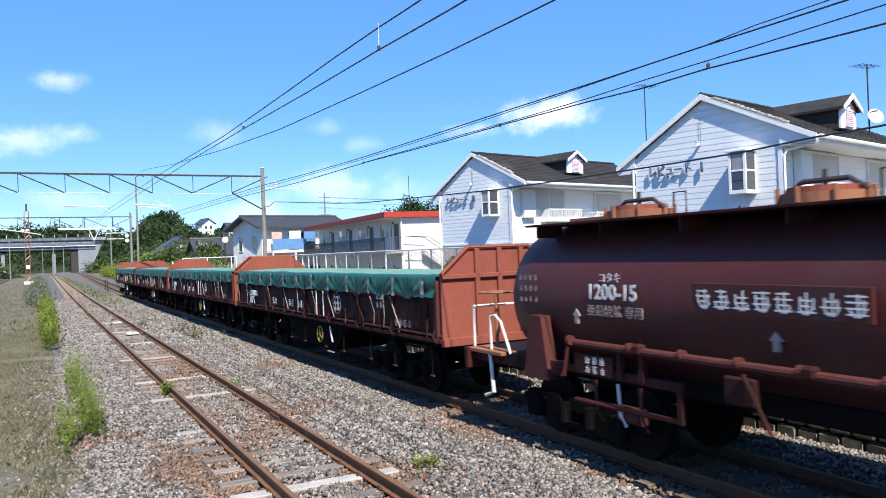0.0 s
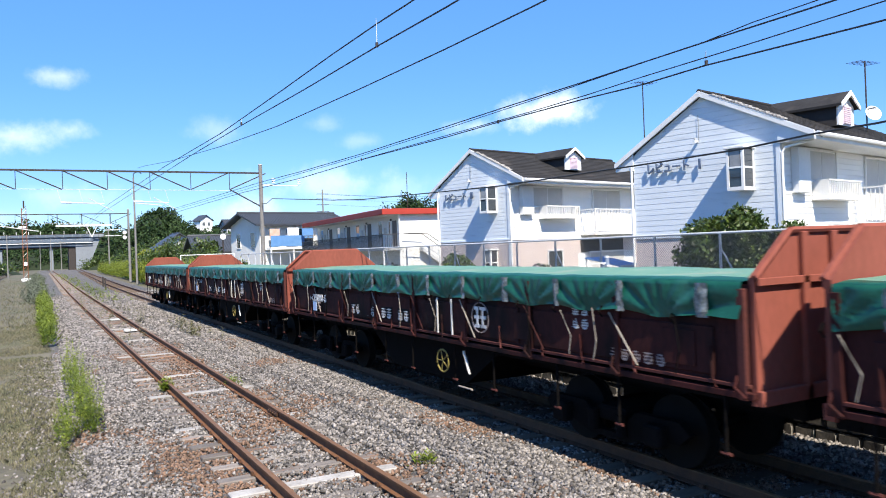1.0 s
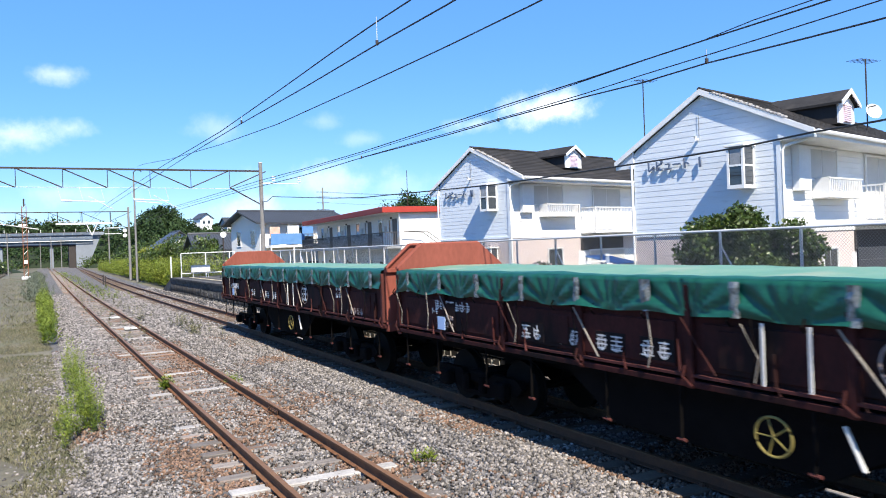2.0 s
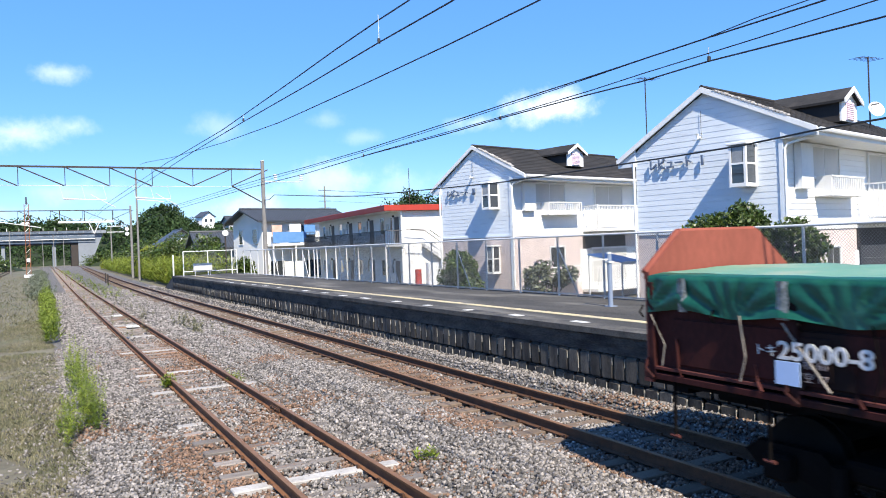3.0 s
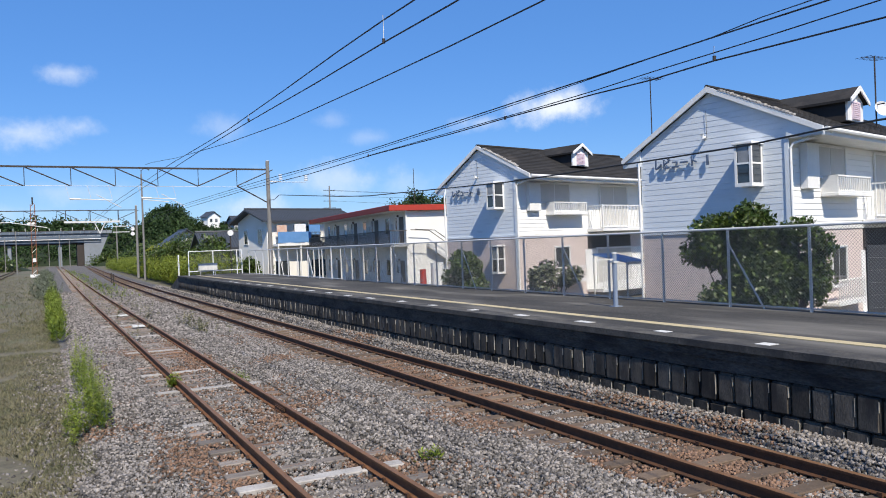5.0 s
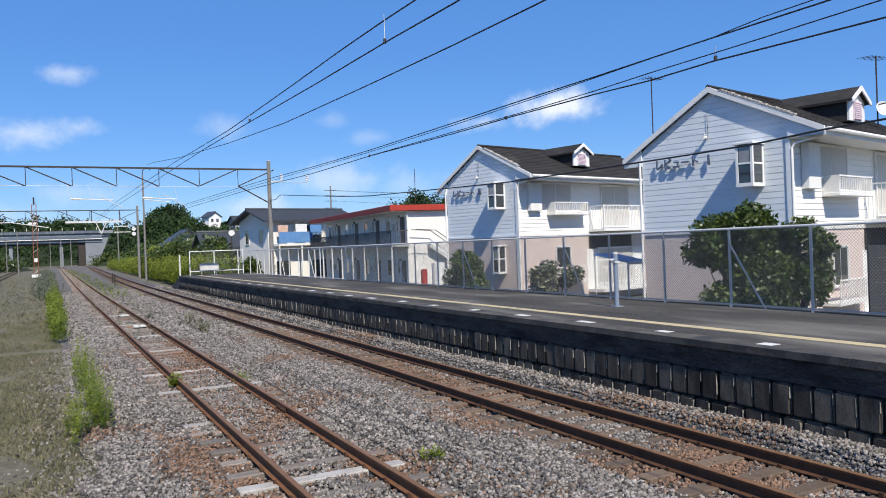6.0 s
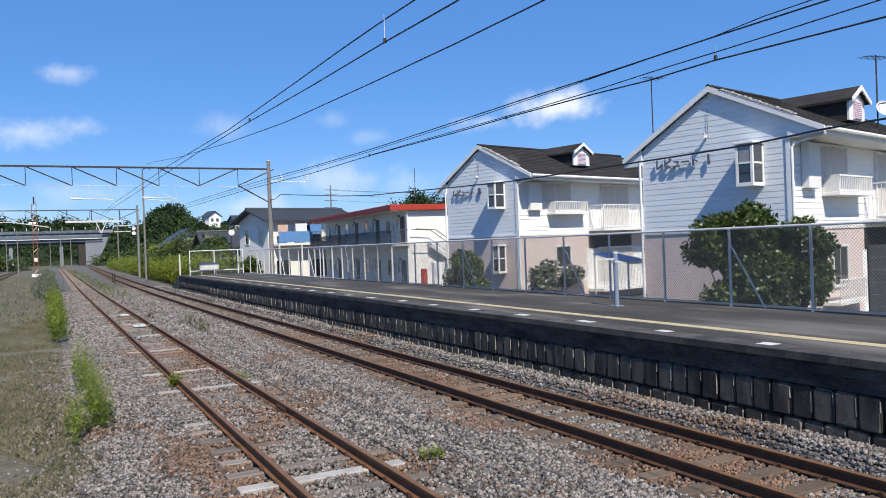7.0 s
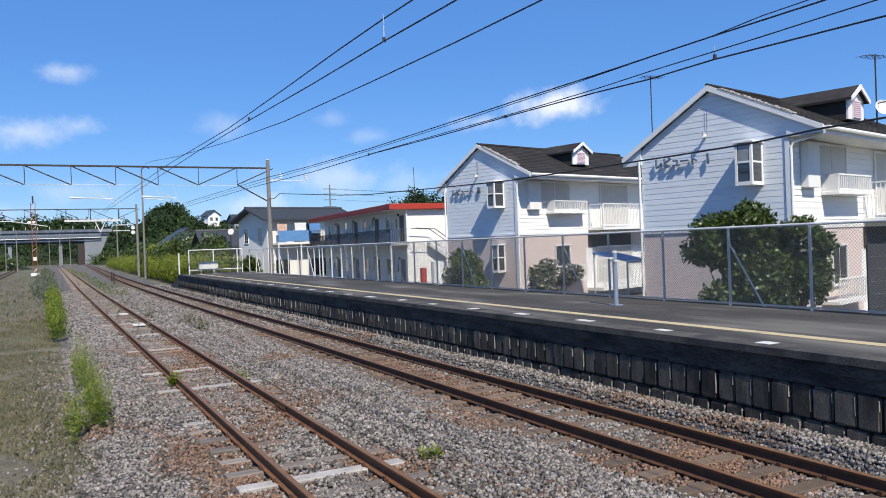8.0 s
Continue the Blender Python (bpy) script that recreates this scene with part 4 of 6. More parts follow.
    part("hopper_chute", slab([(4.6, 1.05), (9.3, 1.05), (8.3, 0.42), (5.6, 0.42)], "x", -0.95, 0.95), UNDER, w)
    bw = hoop(bmesh.new(), (-HALF - 0.02, 6.0, 0.78), 0.19, "x", 0.014, 24)
    for k in range(5):
        a = 2 * math.pi * k / 5
        tube(bw, [(-HALF - 0.02, 6.0, 0.78), (-HALF - 0.02, 6.0 + 0.19 * math.cos(a), 0.78 + 0.19 * math.sin(a))], 0.009, 5)
    part("hand_wheel", bw, YELLOW_PAINT, w, "yellow hand brake wheel")
    part("brake_rod", bar([(-HALF - 0.02, 5.32, 1.02), (-HALF - 0.02, 5.16, 0.66)], 0.02, 6), RAIL_WHITE, w)
    part("step_bar", bar([(-HALF - 0.02, 5.5, 0.42), (-HALF - 0.02, 5.1, 0.42)], 0.016, 6), ROPE, w)
    tarpaulin(w, seed)
    # painted marks
    part("mark_plate", cube(-HALF - 0.012, -HALF - 0.004, 11.2, 11.75, 1.36, 1.66), PLATE_BLACK, w)
    for k in range(8):
        y = (9.87, 9.11, 8.35, 7.62)[k // 2] - (k % 2) * 0.25
        part("mark_plate", cube(-HALF - 0.034, -HALF - 0.029, y - 0.235, y + 0.012, 1.34, 1.59), PLATE_BLACK, w)
        glyph_block("painted_mark", y, 1.36, 0.20, w, LETTER, -HALF - 0.038, 40 + k)
    ring = hoop(bmesh.new(), (-HALF - 0.035, 4.77, 1.60), 0.235, "x", 0.010, 32)
    part("round_emblem", ring, FAINT, w, "faded round emblem")
    em = bmesh.new()
    for zz in (1.44, 1.58, 1.72):
        box(em, -HALF - 0.040, -HALF - 0.034, 4.61, 4.93, zz, zz + 0.05)
    for yy in (4.67, 4.82):
        box(em, -HALF - 0.041, -HALF - 0.035, yy, yy + 0.05, 1.46, 1.76)
    part("emblem_bars", em, LETTER, w)
    for k in range(2):
        for j in range(2):
            glyph_block("painted_mark", 2.62 - k * 0.17, 1.78 - j * 0.17, 0.13, w, LETTER, -HALF - 0.03, 60 + k + 2 * j)
    for k in range(5):
        glyph_block("painted_mark", 1.95 - k * 0.18, 1.30, 0.14, w, FAINT, -HALF - 0.04, 70 + k)
    return w


GONDOLA_NEAR = (11.2, 26.3, 41.3, 56.2)
wagons = [build_gondola(11)]
for k in range(3):
    wagons.append(copy_thing(wagons[0], pose(0, 0, 0)))
for w, number in zip(wagons, ("25000-2", "25000-5", "", "25000-8")):
    words("wagon_class_mark", "トキ", 0.12, LETTER, w, outward(12.42, 1.55, 0.058))
    for k in range(0 if number else 7):
        glyph_block("wagon_number", 12.36 - k * 0.16, 1.62, 0.16, w, LETTER, -HALF - 0.034, 110 + k)
    if number:
        words("wagon_number", number, 0.235, LETTER, w, outward(12.18, 1.53, 0.058), "white painted wagon number", stretch=1.12)
    part("label_frame", cube(-HALF - 0.070, -HALF - 0.02, 11.94, 12.22, 1.27, 1.53), PLATE_BLACK, w)
    part("destination_card", cube(-HALF - 0.078, -HALF - 0.066, 11.96, 12.20, 1.29, 1.51), CARD_BLUE, w, "pale blue paper card in a holder")
    words("load_mark", "積 60", 0.10, FAINT, w, outward(11.93, 1.47, 0.058))
    words("load_mark", "空 17", 0.10, FAINT, w, outward(11.93, 1.35, 0.058))


def lengthen(things, tall=1.0):
    """Brings the wagons' meshes to their full length and height."""
    for me in {o.data for w in things for o in w.children_recursive if o.data}:
        me.transform(Matrix.Diagonal((1, LONG, tall, 1)))


lengthen(wagons, 0.965)


def build_tanker():
    """Tank wagon: local y runs from 0 (end facing the ore wagons) down the train to minus 13."""
    w = thing("tank_wagon", "dark maroon zinc ore tank wagon with top hatches", "wagon")
    zc, rad, y0, y1 = 1.90, 1.02, -0.95, -12.2
    bm = bmesh.new()
    rings = []
    for y, r in ((y0 + 0.22, 0.05), (y0 + 0.19, 0.4), (y0 + 0.12, 0.72), (y0 + 0.02, 0.93), (y0 - 0.08, 1.0), (y0 - 0.4, rad), (y0 - 3, rad), (y0 - 6, rad),
                 (y1 + 0.4, rad), (y1 + 0.08, 1.0), (y1 - 0.02, 0.93), (y1 - 0.12, 0.72), (y1 - 0.19, 0.4), (y1 - 0.22, 0.05)):
        rings.append([bm.verts.new((math.cos(a) * r, y, zc + math.sin(a) * r)) for a in (2 * math.pi * k / 72 for k in range(72))])
    for a, b in zip(rings, rings[1:]):
        for k in range(72):
            bm.faces.new((a[k], a[(k + 1) % 72], b[(k + 1) % 72], b[k]))
    bm.faces.new(rings[0])
    bm.faces.new(rings[-1][::-1])
    bmesh.ops.recalc_face_normals(bm, faces=bm.faces[:])
    part("tank", bm, TANK_RED, w, "glossy dark maroon cylindrical tank", smooth=True)
    deck = part("walkway", cube(-0.95, 0.95, y1, y0 - 0.35, 2.90, 2.93, 0.004), MAROON, w, "narrow walkway along the tank top")
    for k in range(9):
        y = y0 - 0.6 - k * 1.28
        part("bracket", cube(-0.93, -0.5, y - 0.01, y + 0.01, 2.74, 2.90), MAROON, deck)
    part("walkway", cube(-0.4, 0.4, y0 - 0.65, y0 - 1.7, 2.95, 3.0, 0.004), RUST_ORANGE, w)
    for y in (-2.55, -5.15, -7.9, -10.4):
        h = part("hatch", disc(bmesh.new(), (0, y, 2.98), 0.42, "z", 0.16, 28), RUST_ORANGE, w, "round rusty filling hatch")
        part("hatch_lid", disc(bmesh.new(), (0, y, 3.09), 0.36, "z", 0.06, 28), ORANGE_RED, h)
        for a in range(8):
            c, s = math.cos(a * math.pi / 4), math.sin(a * math.pi / 4)
            part("hatch_bolt", bar([(0.44 * c, y + 0.44 * s, 2.96), (0.44 * c, y + 0.44 * s, 3.12)], 0.025, 6), RUST_ORANGE, h)
        part("hatch_bar", bar([(0, y + 0.45, 3.06), (0, y + 0.25, 3.19), (0, y - 0.25, 3.19), (0, y - 0.45, 3.06)], 0.028), DARK_STEEL, h)
        part("hatch_screw", bar([(0, y, 3.12), (0, y, 3.30)], 0.025), DARK_STEEL, h)
        part("rail_loop", bar([(0.1, y - 0.5, 2.95), (0.1, y - 0.5, 3.25), (0.1, y - 0.7, 3.25), (0.1, y - 0.7, 2.95)], 0.014, 6), DARK_STEEL, w)
    for s in (-1, 1):
        part("side_sill", cube(s * 1.06 - 0.05, s * 1.06 + 0.05, -2.2, -0.05, 0.93, 1.12, 0.01), MAROON, w)
        part("side_sill", cube(s * 0.86 - 0.05, s * 0.86 + 0.05, -12.9, -2.2, 0.93, 1.12, 0.01), UNDER, w)
        for y in (-1.75, -11.4):
            part("saddle", slab([(y - 0.27, 0.86), (y + 0.27, 0.86), (y + 0.13, 1.70), (y - 0.13, 1.70)], "x", s * 1.09 - 0.08, s * 1.09 + 0.08), PIPE_RED, w, "dull red tapered tank support")
            part("saddle_web", cube(min(0, s * 1.15), max(0, s * 1.15), y - 0.12, y + 0.12, 0.95, 1.5), MAROON, w)
    part("frame_centre", cube(-0.3, 0.3, -12.9, -0.1, 0.75, 1.05), UNDER, w)
    part("end_platform", cube(-1.2, 1.2, -0.95, -0.02, 1.06, 1.12, 0.01), RUST_ORANGE, w)
    part("end_beam", cube(-1.25, 1.25, -0.1, 0.0, 0.80, 1.12, 0.01), MAROON, w)
    # pipes and gear along the near side
    pipe = part("discharge_pipe", bar([(-1.20, -2.62, 1.42), (-1.20, -9.5, 1.42)], 0.045, 10), PIPE_RED, w, "dull red discharge pipe")
    for y in (-2.5, -3.55, -4.3, -5.0, -5.65, -6.4, -7.5):
        part("pipe_flange", bar([(-1.20, y, 1.44), (-1.20, y - 0.05, 1.44)], 0.062, 12), PIPE_RED, pipe)
    for y in (-3.7, -5.75):
        part("pipe_valve", cube(-1.26, -1.14, y - 0.08, y + 0.06, 1.38, 1.50, 0.025), MAROON, pipe)
    part("pipe_stay", bar([(-1.20, -2.5, 1.44), (-1.3, -2.5, 1.0)], 0.025, 6), MAROON, w)
    part("lower_frame", cube(-1.19, -1.13, -4.3, -2.1, 1.04, 1.14, 0.006), MAROON, w)
    part("lower_frame", cube(-1.19, -1.13, -4.3, -4.22, 0.70, 1.14, 0.006), MAROON, w)
    part("data_plate", cube(-1.22, -1.195, -3.3, -2.62, 1.06, 1.30, 0.005), MAROON, w)
    for k in range(2):
        for j in range(3):
            glyph_block("painted_mark", -2.72 - j * 0.13 - 0.1, 1.19 - k * 0.11, 0.09, w, LETTER, -1.224, 81 + j + 3 * k)
    part("brake_rod", bar([(-1.2, -2.6, 0.72), (-1.11, -3.9, 0.70)], 0.03, 8), MAROON, w)
    for y in (-3.4, -3.75):
        part("bracket", slab([(y - 0.05, 1.08), (y + 0.05, 1.08), (y + 0.02, 1.38), (y - 0.02, 1.38)], "x", -1.22, -1.16), MAROON, w)
    box_ = part("valve_box", cube(-1.28, -1.16, -5.25, -4.9, 1.05, 1.32, 0.02), MAROON, w)
    part("lever", bar([(-1.30, -5.15, 1.36), (-1.32, -5.28, 1.15), (-1.32, -5.45, 0.85)], 0.02, 6), MAROON, box_)
    part("lower_frame", cube(-1.18, -1.14, -4.24, -2.9, 0.70, 0.755, 0.006), MAROON, w)
    for y in (-2.85, -3.25, -3.6):
        part("brake_lever", bar([(-1.1, y, 0.98), (-1.12, y - 0.05, 0.62), (-1.1, y - 0.12, 0.5)], 0.022, 6), GALV if y == -3.25 else PIPE_RED, w)
    part("brake_cylinder", bar([(-1.0, -3.2, 0.62), (-1.0, -3.55, 0.62)], 0.10, 14), PIPE_RED, w)
    # end rails, steps and hand brake
    part("handrail", bar([(-1.08, -0.05, 1.1), (-1.08, -0.05, 1.70), (-1.1, -0.05, 1.74), (-0.3, -0.05, 1.74), (-0.25, -0.05, 1.95), (0.3, -0.05, 1.97)], 0.02, 8), RAIL_WHITE, w, "white tubular handrail")
    part("handrail", bar([(-1.10, -0.55, 1.1), (-1.10, -0.55, 1.62), (-1.10, -0.68, 1.64), (-1.10, -0.82, 1.55), (-1.10, -1.05, 1.1)], 0.02, 8), RAIL_WHITE, w)
    part("step", bar([(-1.13, -0.55, 1.1), (-1.13, -0.62, 0.5), (-1.13, -0.40, 0.42)], 0.028, 8), RAIL_WHITE, w, "white step iron")
    hw = hoop(bmesh.new(), (-0.8, -0.25, 1.95), 0.26, "z", 0.016, 24)
    for k in range(4):
        a = math.pi * k / 2
        tube(hw, [(-0.8, -0.25, 1.95), (-0.8 + 0.26 * math.cos(a), -0.25 + 0.26 * math.sin(a), 1.95)], 0.011, 5)
    part("brake_wheel", hw, RUST_ORANGE, w, "rusty horizontal hand brake wheel")
    part("brake_stand", bar([(-0.8, -0.25, 1.1), (-0.8, -0.25, 1.95)], 0.03), RUST_ORANGE, w)
    bogie(w, -2.3)
    bogie(w, -10.6)
    coupler(w, 0, 1)
    coupler(w, -13, -1)
    # painted marks follow the curve of the tank
    def on_tank(y, z):
        return Matrix.Translation((-math.sqrt(max(0.01, rad * rad - (z - zc) ** 2)) - 0.02, y, z)) @ Matrix(((0, 0, -1, 0), (-1, 0, 0, 0), (0, 1, 0, 0), (0, 0, 0, 1)))
    words("wagon_class_mark", "コタキ", 0.13, LETTER, w, on_tank(-2.86, 2.17))
    words("tank_number", "1200-15", 0.26, LETTER, w, on_tank(-2.68, 1.96), "white painted tank number")
    words("tank_use_mark", "亜鉛焼鉱 専用", 0.155, FAINT, w, on_tank(-2.66, 1.76))
    part("name_board", cube(-1.10, -1.06, -6.26, -4.39, 1.88, 2.19, 0.006), TANK_RED, w)
    for k in range(8):
        glyph_block("painted_mark", -4.45 - k * 0.226, 1.93, 0.20, w, LETTER, -1.106, 20 + k)
    for r_ in range(3):
        for k in range(4):
            glyph_block("painted_mark", -1.25 - k * 0.115, 2.17 - r_ * 0.15, 0.075, w, FAINT, -1.045, 90 + k + 4 * r_)
    for y, z in ((-2.45, 1.73), (-5.3, 1.66)):
        arrow = slab([(y - 0.03, z - 0.1), (y + 0.03, z - 0.1), (y + 0.03, z), (y + 0.07, z), (y, z + 0.09), (y - 0.07, z), (y - 0.03, z)], "x", -1.03, -0.98)
        part("arrow_mark", arrow, FAINT, w)
    return w


tanker = build_tanker()
lengthen([tanker])
# Second tank wagon, never in view, added to keep sun from under the first
unseen_lead_tanker = copy_thing(tanker, pose(0, 0, 0))

# ---- wires ----
wire("messenger_wire", "black messenger wire hung over the siding", [(4.4, -15, 5.55), (4.4, 8.94, 5.82), (4.4, 9.96, 5.841), (4.4, 11.77, 5.853), (4.4, 14.53, 5.842), (4.4, 20.32, 5.843), (4.4, 30.44, 6.08), (4.4, 55, 6.35), (4.6, 107, 6.4)], 0.011)
wire("contact_wire", "black contact wire hung over the siding", [(4, -15, 4.9), (4, 7.19, 5.21), (4, 9.05, 5.261), (4, 12.02, 5.309), (4, 16.4, 5.411), (4, 22.13, 5.512), (4, 55, 5.8), (4.4, 107, 5.7)], 0.010, [(4.0, 9.06, 5.62, 0.36), (4.0, 16.4, 5.56, 0.13)])
wire("feeder_wire", "black feeder wire crossing to the gantry", [(5.5, -15, 5.3), (5.5, 7.73, 5.544), (5.5, 9.91, 5.581), (5.5, 13.23, 5.669), (5.5, 18.87, 5.85), (5.5, 25.48, 6.234), (5.5, 36, 7), (5.5, 45, 7.8), (5.9, 51.5, 8.4)], 0.011)
wire("messenger_wire", "black messenger wire hung over the main line", [(7.6, -15, 5.05), (7.6, 5.41, 5.097), (7.6, 6.91, 5.109), (7.6, 9.28, 5.112), (7.6, 11.66, 5.127), (7.6, 13.82, 5.132), (7.6, 18.45, 5.155), (7.6, 23.37, 5.235), (7.6, 28.53, 5.363), (7.6, 51.5, 5.7), (8.6, 107, 6)], 0.011, [(7.6, 11.83, 5.0, 0.12)])
wire("messenger_wire", "thin black auxiliary wire over the main line", [(7.6, -15, 5.3), (7.6, 5.5, 5.157), (7.6, 6.17, 5.155), (7.6, 6.91, 5.113), (7.6, 8.02, 5.106), (7.6, 9.99, 5.089), (7.6, 13.83, 5.086), (7.6, 18.48, 5.107), (7.6, 51.5, 5.6)], 0.007)
wire("contact_wire", "black contact wire over the main line", [(7.5, -15, 4.5), (7.5, 4.62, 4.71), (7.5, 5.35, 4.733), (7.5, 6.83, 4.783), (7.5, 8.02, 4.777), (7.5, 9.17, 4.816), (7.5, 11.53, 4.863), (7.5, 13.66, 4.882), (7.5, 18.22, 4.971), (7.5, 23.09, 4.999), (7.5, 31.19, 5.175), (7.5, 51.5, 5.4), (8.4, 107, 5.5)], 0.011, [(7.5, 6.81, 4.96, 0.17), (7.5, 18.25, 5.05, 0.09)])
wire("contact_wire", "thin black wire beside the contact wire", [(7.5, -15, 5), (7.5, 4.72, 4.894), (7.5, 5.34, 4.89), (7.5, 6.07, 4.883), (7.5, 6.83, 4.881), (7.5, 7.93, 4.881), (7.5, 9.17, 4.867), (7.5, 10.65, 4.874), (7.5, 18.22, 4.98)], 0.008)
wire("power_cable", "thick black cable slung beside the fence", [(13.7, -15, 5.6), (13.7, 0, 4.95), (13.7, 8.5, 4.609), (13.7, 9.84, 4.605), (13.7, 11.6, 4.537), (13.7, 13.68, 4.54), (13.7, 18.16, 4.578), (13.7, 21.28, 4.611), (13.7, 25.11, 4.745), (13.7, 33.47, 5.058), (13.7, 37.45, 5.322), (13.7, 48.73, 6.253), (13.7, 50.06, 6.037), (13.72, 51.4, 6.1)], 0.022)
for x, z in ((14.6, 7.55), (16.4, 7.5)):
    ins = thing("insulator", "white ceramic insulator stack on the pole arm", "insulator")
    part("arm", bar([(13.72, 51.5, z - 0.15), (x, 51.5, z - 0.15)], 0.025, 6), GALV, ins)
    for k in range(3):
        part("shed", disc(bmesh.new(), (x, 51.5, z + 0.14 * k), 0.13, "z", 0.07, 14), CERAMIC, ins)


# ---- the two apartment houses ----
def grille(parent, name, x0, x1, y, z0, z1, gap, mat, depth=0.025):
    """Railing of upright bars between two rails."""
    rl = part(name, cube(x0, x1, y - depth, y + depth, z1 - 0.05, z1, 0.006), mat, parent)
    part("rail", cube(x0, x1, y - depth, y + depth, z0, z0 + 0.05, 0.006), mat, rl)
    n = int((x1 - x0) / gap)
    bm = cube(-0.014, 0.014, -0.012, 0.012, z0 + 0.04, z1 - 0.04)
    first = part("baluster", bm, mat, rl)
    first.matrix_basis = pose(x0 + gap / 2, y, 0)
    for k in range(1, n):
        b = first.copy()
        scene.collection.objects.link(b)
        b.matrix_basis = pose(x0 + (k + 0.5) * (x1 - x0) / n, y, 0)
    return rl


def window(parent, x0, x1, z0, z1, y, out=-1, glass=PANE, frame_mat=WHITE_TRIM, leaves_=2, t=0.05, side=False):
    """A framed window on a wall across y (or across x when side is set)."""
    def b(a0, a1, d0, d1, c0, c1):
        d0, d1 = sorted((d0, d1))
        return cube(d0, d1, a0, a1, c0, c1, 0.004) if side else cube(a0, a1, d0, d1, c0, c1, 0.004)
    w = part("window", b(x0, x1, y, y + out * 0.03, z0, z1), frame_mat, parent)
    for a0, a1, c0, c1 in ((x0 - t, x1 + t, z1, z1 + t), (x0 - t, x1 + t, z0 - t, z0), (x0 - t, x0, z0, z1), (x1, x1 + t, z0, z1)):
        part("frame", b(a0, a1, y, y + out * 0.07, c0, c1), frame_mat, w)
    for k in range(leaves_):
        a0 = x0 + (x1 - x0) * k / leaves_ + 0.02
        a1 = x0 + (x1 - x0) * (k + 1) / leaves_ - 0.02
        part("pane", b(a0, a1, y + out * 0.03, y + out * 0.04, z0 + 0.03, z1 - 0.03), glass, w)
    return w


AL, AW, ZG, ZF = 10.6, 4.75, -0.9, 2.72
RIDGE_Y, RIDGE_Z, SOUTH, NORTH = 2.3, 6.98, (-1.0, 5.36), (5.4, 5.12)


def roof_under(y):
    if y < RIDGE_Y:
        return SOUTH[1] + (RIDGE_Z - SOUTH[1]) * (y - SOUTH[0]) / (RIDGE_Y - SOUTH[0]) - 0.14
    return NORTH[1] + (RIDGE_Z - NORTH[1]) * (NORTH[0] - y) / (NORTH[0] - RIDGE_Y) - 0.14


def build_apartment(m):
    ap = thing("apartment_house", "pale two-storey apartment house with dark shingle roof and dormer", "house", m, group="apartment houses")
    part("upper_wall", slab([(0.03, ZF), (AW - 0.03, ZF), (AW - 0.03, roof_under(AW)), (RIDGE_Y, roof_under(RIDGE_Y)), (0.03, roof_under(0))], "x", 0.03, AL), WHITE_WALL, ap)
    part("lower_wall", cube(0.0, AL, 0.0, AW, ZG, ZF), PINK_WALL, ap, "pinkish rendered ground floor wall")
    # horizontal siding boards of the gable end and of the long side
    h = 0.172
    k = 0
    while True:
        z0, z1 = ZF + k * h, ZF + (k + 1) * h
        k += 1
        def span(z):
            ys = [y / 100 for y in range(0, int(AW * 100) + 1) if roof_under(y / 100) >= z]
            return (ys[0], ys[-1]) if ys else None
        a, b = span(z0), span(z1 - 0.004)
        if not a or not b or a[1] - a[0] < 0.2:
            break
        bm = bmesh.new()
        vs = [bm.verts.new(c) for c in ((0.0, a[0], z0), (0.0, a[1], z0), (0.005, b[1], z1 - 0.003), (0.005, b[0], z1 - 0.003),
                                        (0.04, a[0], z0), (0.04, a[1], z0), (0.04, b[1], z1 - 0.004), (0.04, b[0], z1 - 0.004))]
        for f in ((0, 3, 2, 1), (4, 5, 6, 7), (0, 1, 5, 4), (1, 2, 6, 5), (2, 3, 7, 6), (3, 0, 4, 7)):
            bm.faces.new([vs[i] for i in f])
        bmesh.ops.recalc_face_normals(bm, faces=bm.faces[:])
        part("siding_board", bm, SIDING, ap)
    for k in range(15):
        z0 = ZF + k * h
        if z0 + h > 5.2:
            break
        part("siding_board", slab([(-0.008, z0), (0.03, z0), (0.03, z0 + h - 0.004), (0.006, z0 + h - 0.004)], "x", 0.03, AL), WHITE_WALL, ap)
    # roof
    for nm, e in (("roof_slope", SOUTH), ("roof_slope", NORTH)):
        s = part(nm, slab([(RIDGE_Y, RIDGE_Z), e, (e[0], e[1] - 0.12), (RIDGE_Y, RIDGE_Z - 0.12)], "x", -0.08, AL + 0.3), SHINGLE, ap, "worn dark shingle roof slope")
        part("barge_board", slab([(RIDGE_Y, RIDGE_Z + 0.02), (e[0], e[1] + 0.02), (e[0], e[1] - 0.14), (RIDGE_Y, RIDGE_Z - 0.15)], "x", -0.14, -0.08), WHITE_TRIM, s)
        n = 16
        for j in range(1, n):
            f = j / n
            y, z = RIDGE_Y + (e[0] - RIDGE_Y) * f, RIDGE_Z + (e[1] - RIDGE_Z) * f
            part("shingle_course", cube(-0.07, AL + 0.29, y - 0.012, y + 0.012, z + 0.001, z + 0.012), SHINGLE, s)
    flash = bmesh.new()
    g = random.Random(4)
    for j in range(22):
        f = 0.12 + j * 0.030
        y, z = RIDGE_Y + (SOUTH[0] - RIDGE_Y) * f, RIDGE_Z + (SOUTH[1] - RIDGE_Z) * f
        box(flash, -0.15, -0.03 + g.uniform(0, 0.12), y - 0.06, y + 0.04, z + 0.02, z + 0.05 + g.uniform(0, 0.03))
    part("edge_flashing", flash, RUST_FLASH, ap, "peeling weathered roof edge flashing")
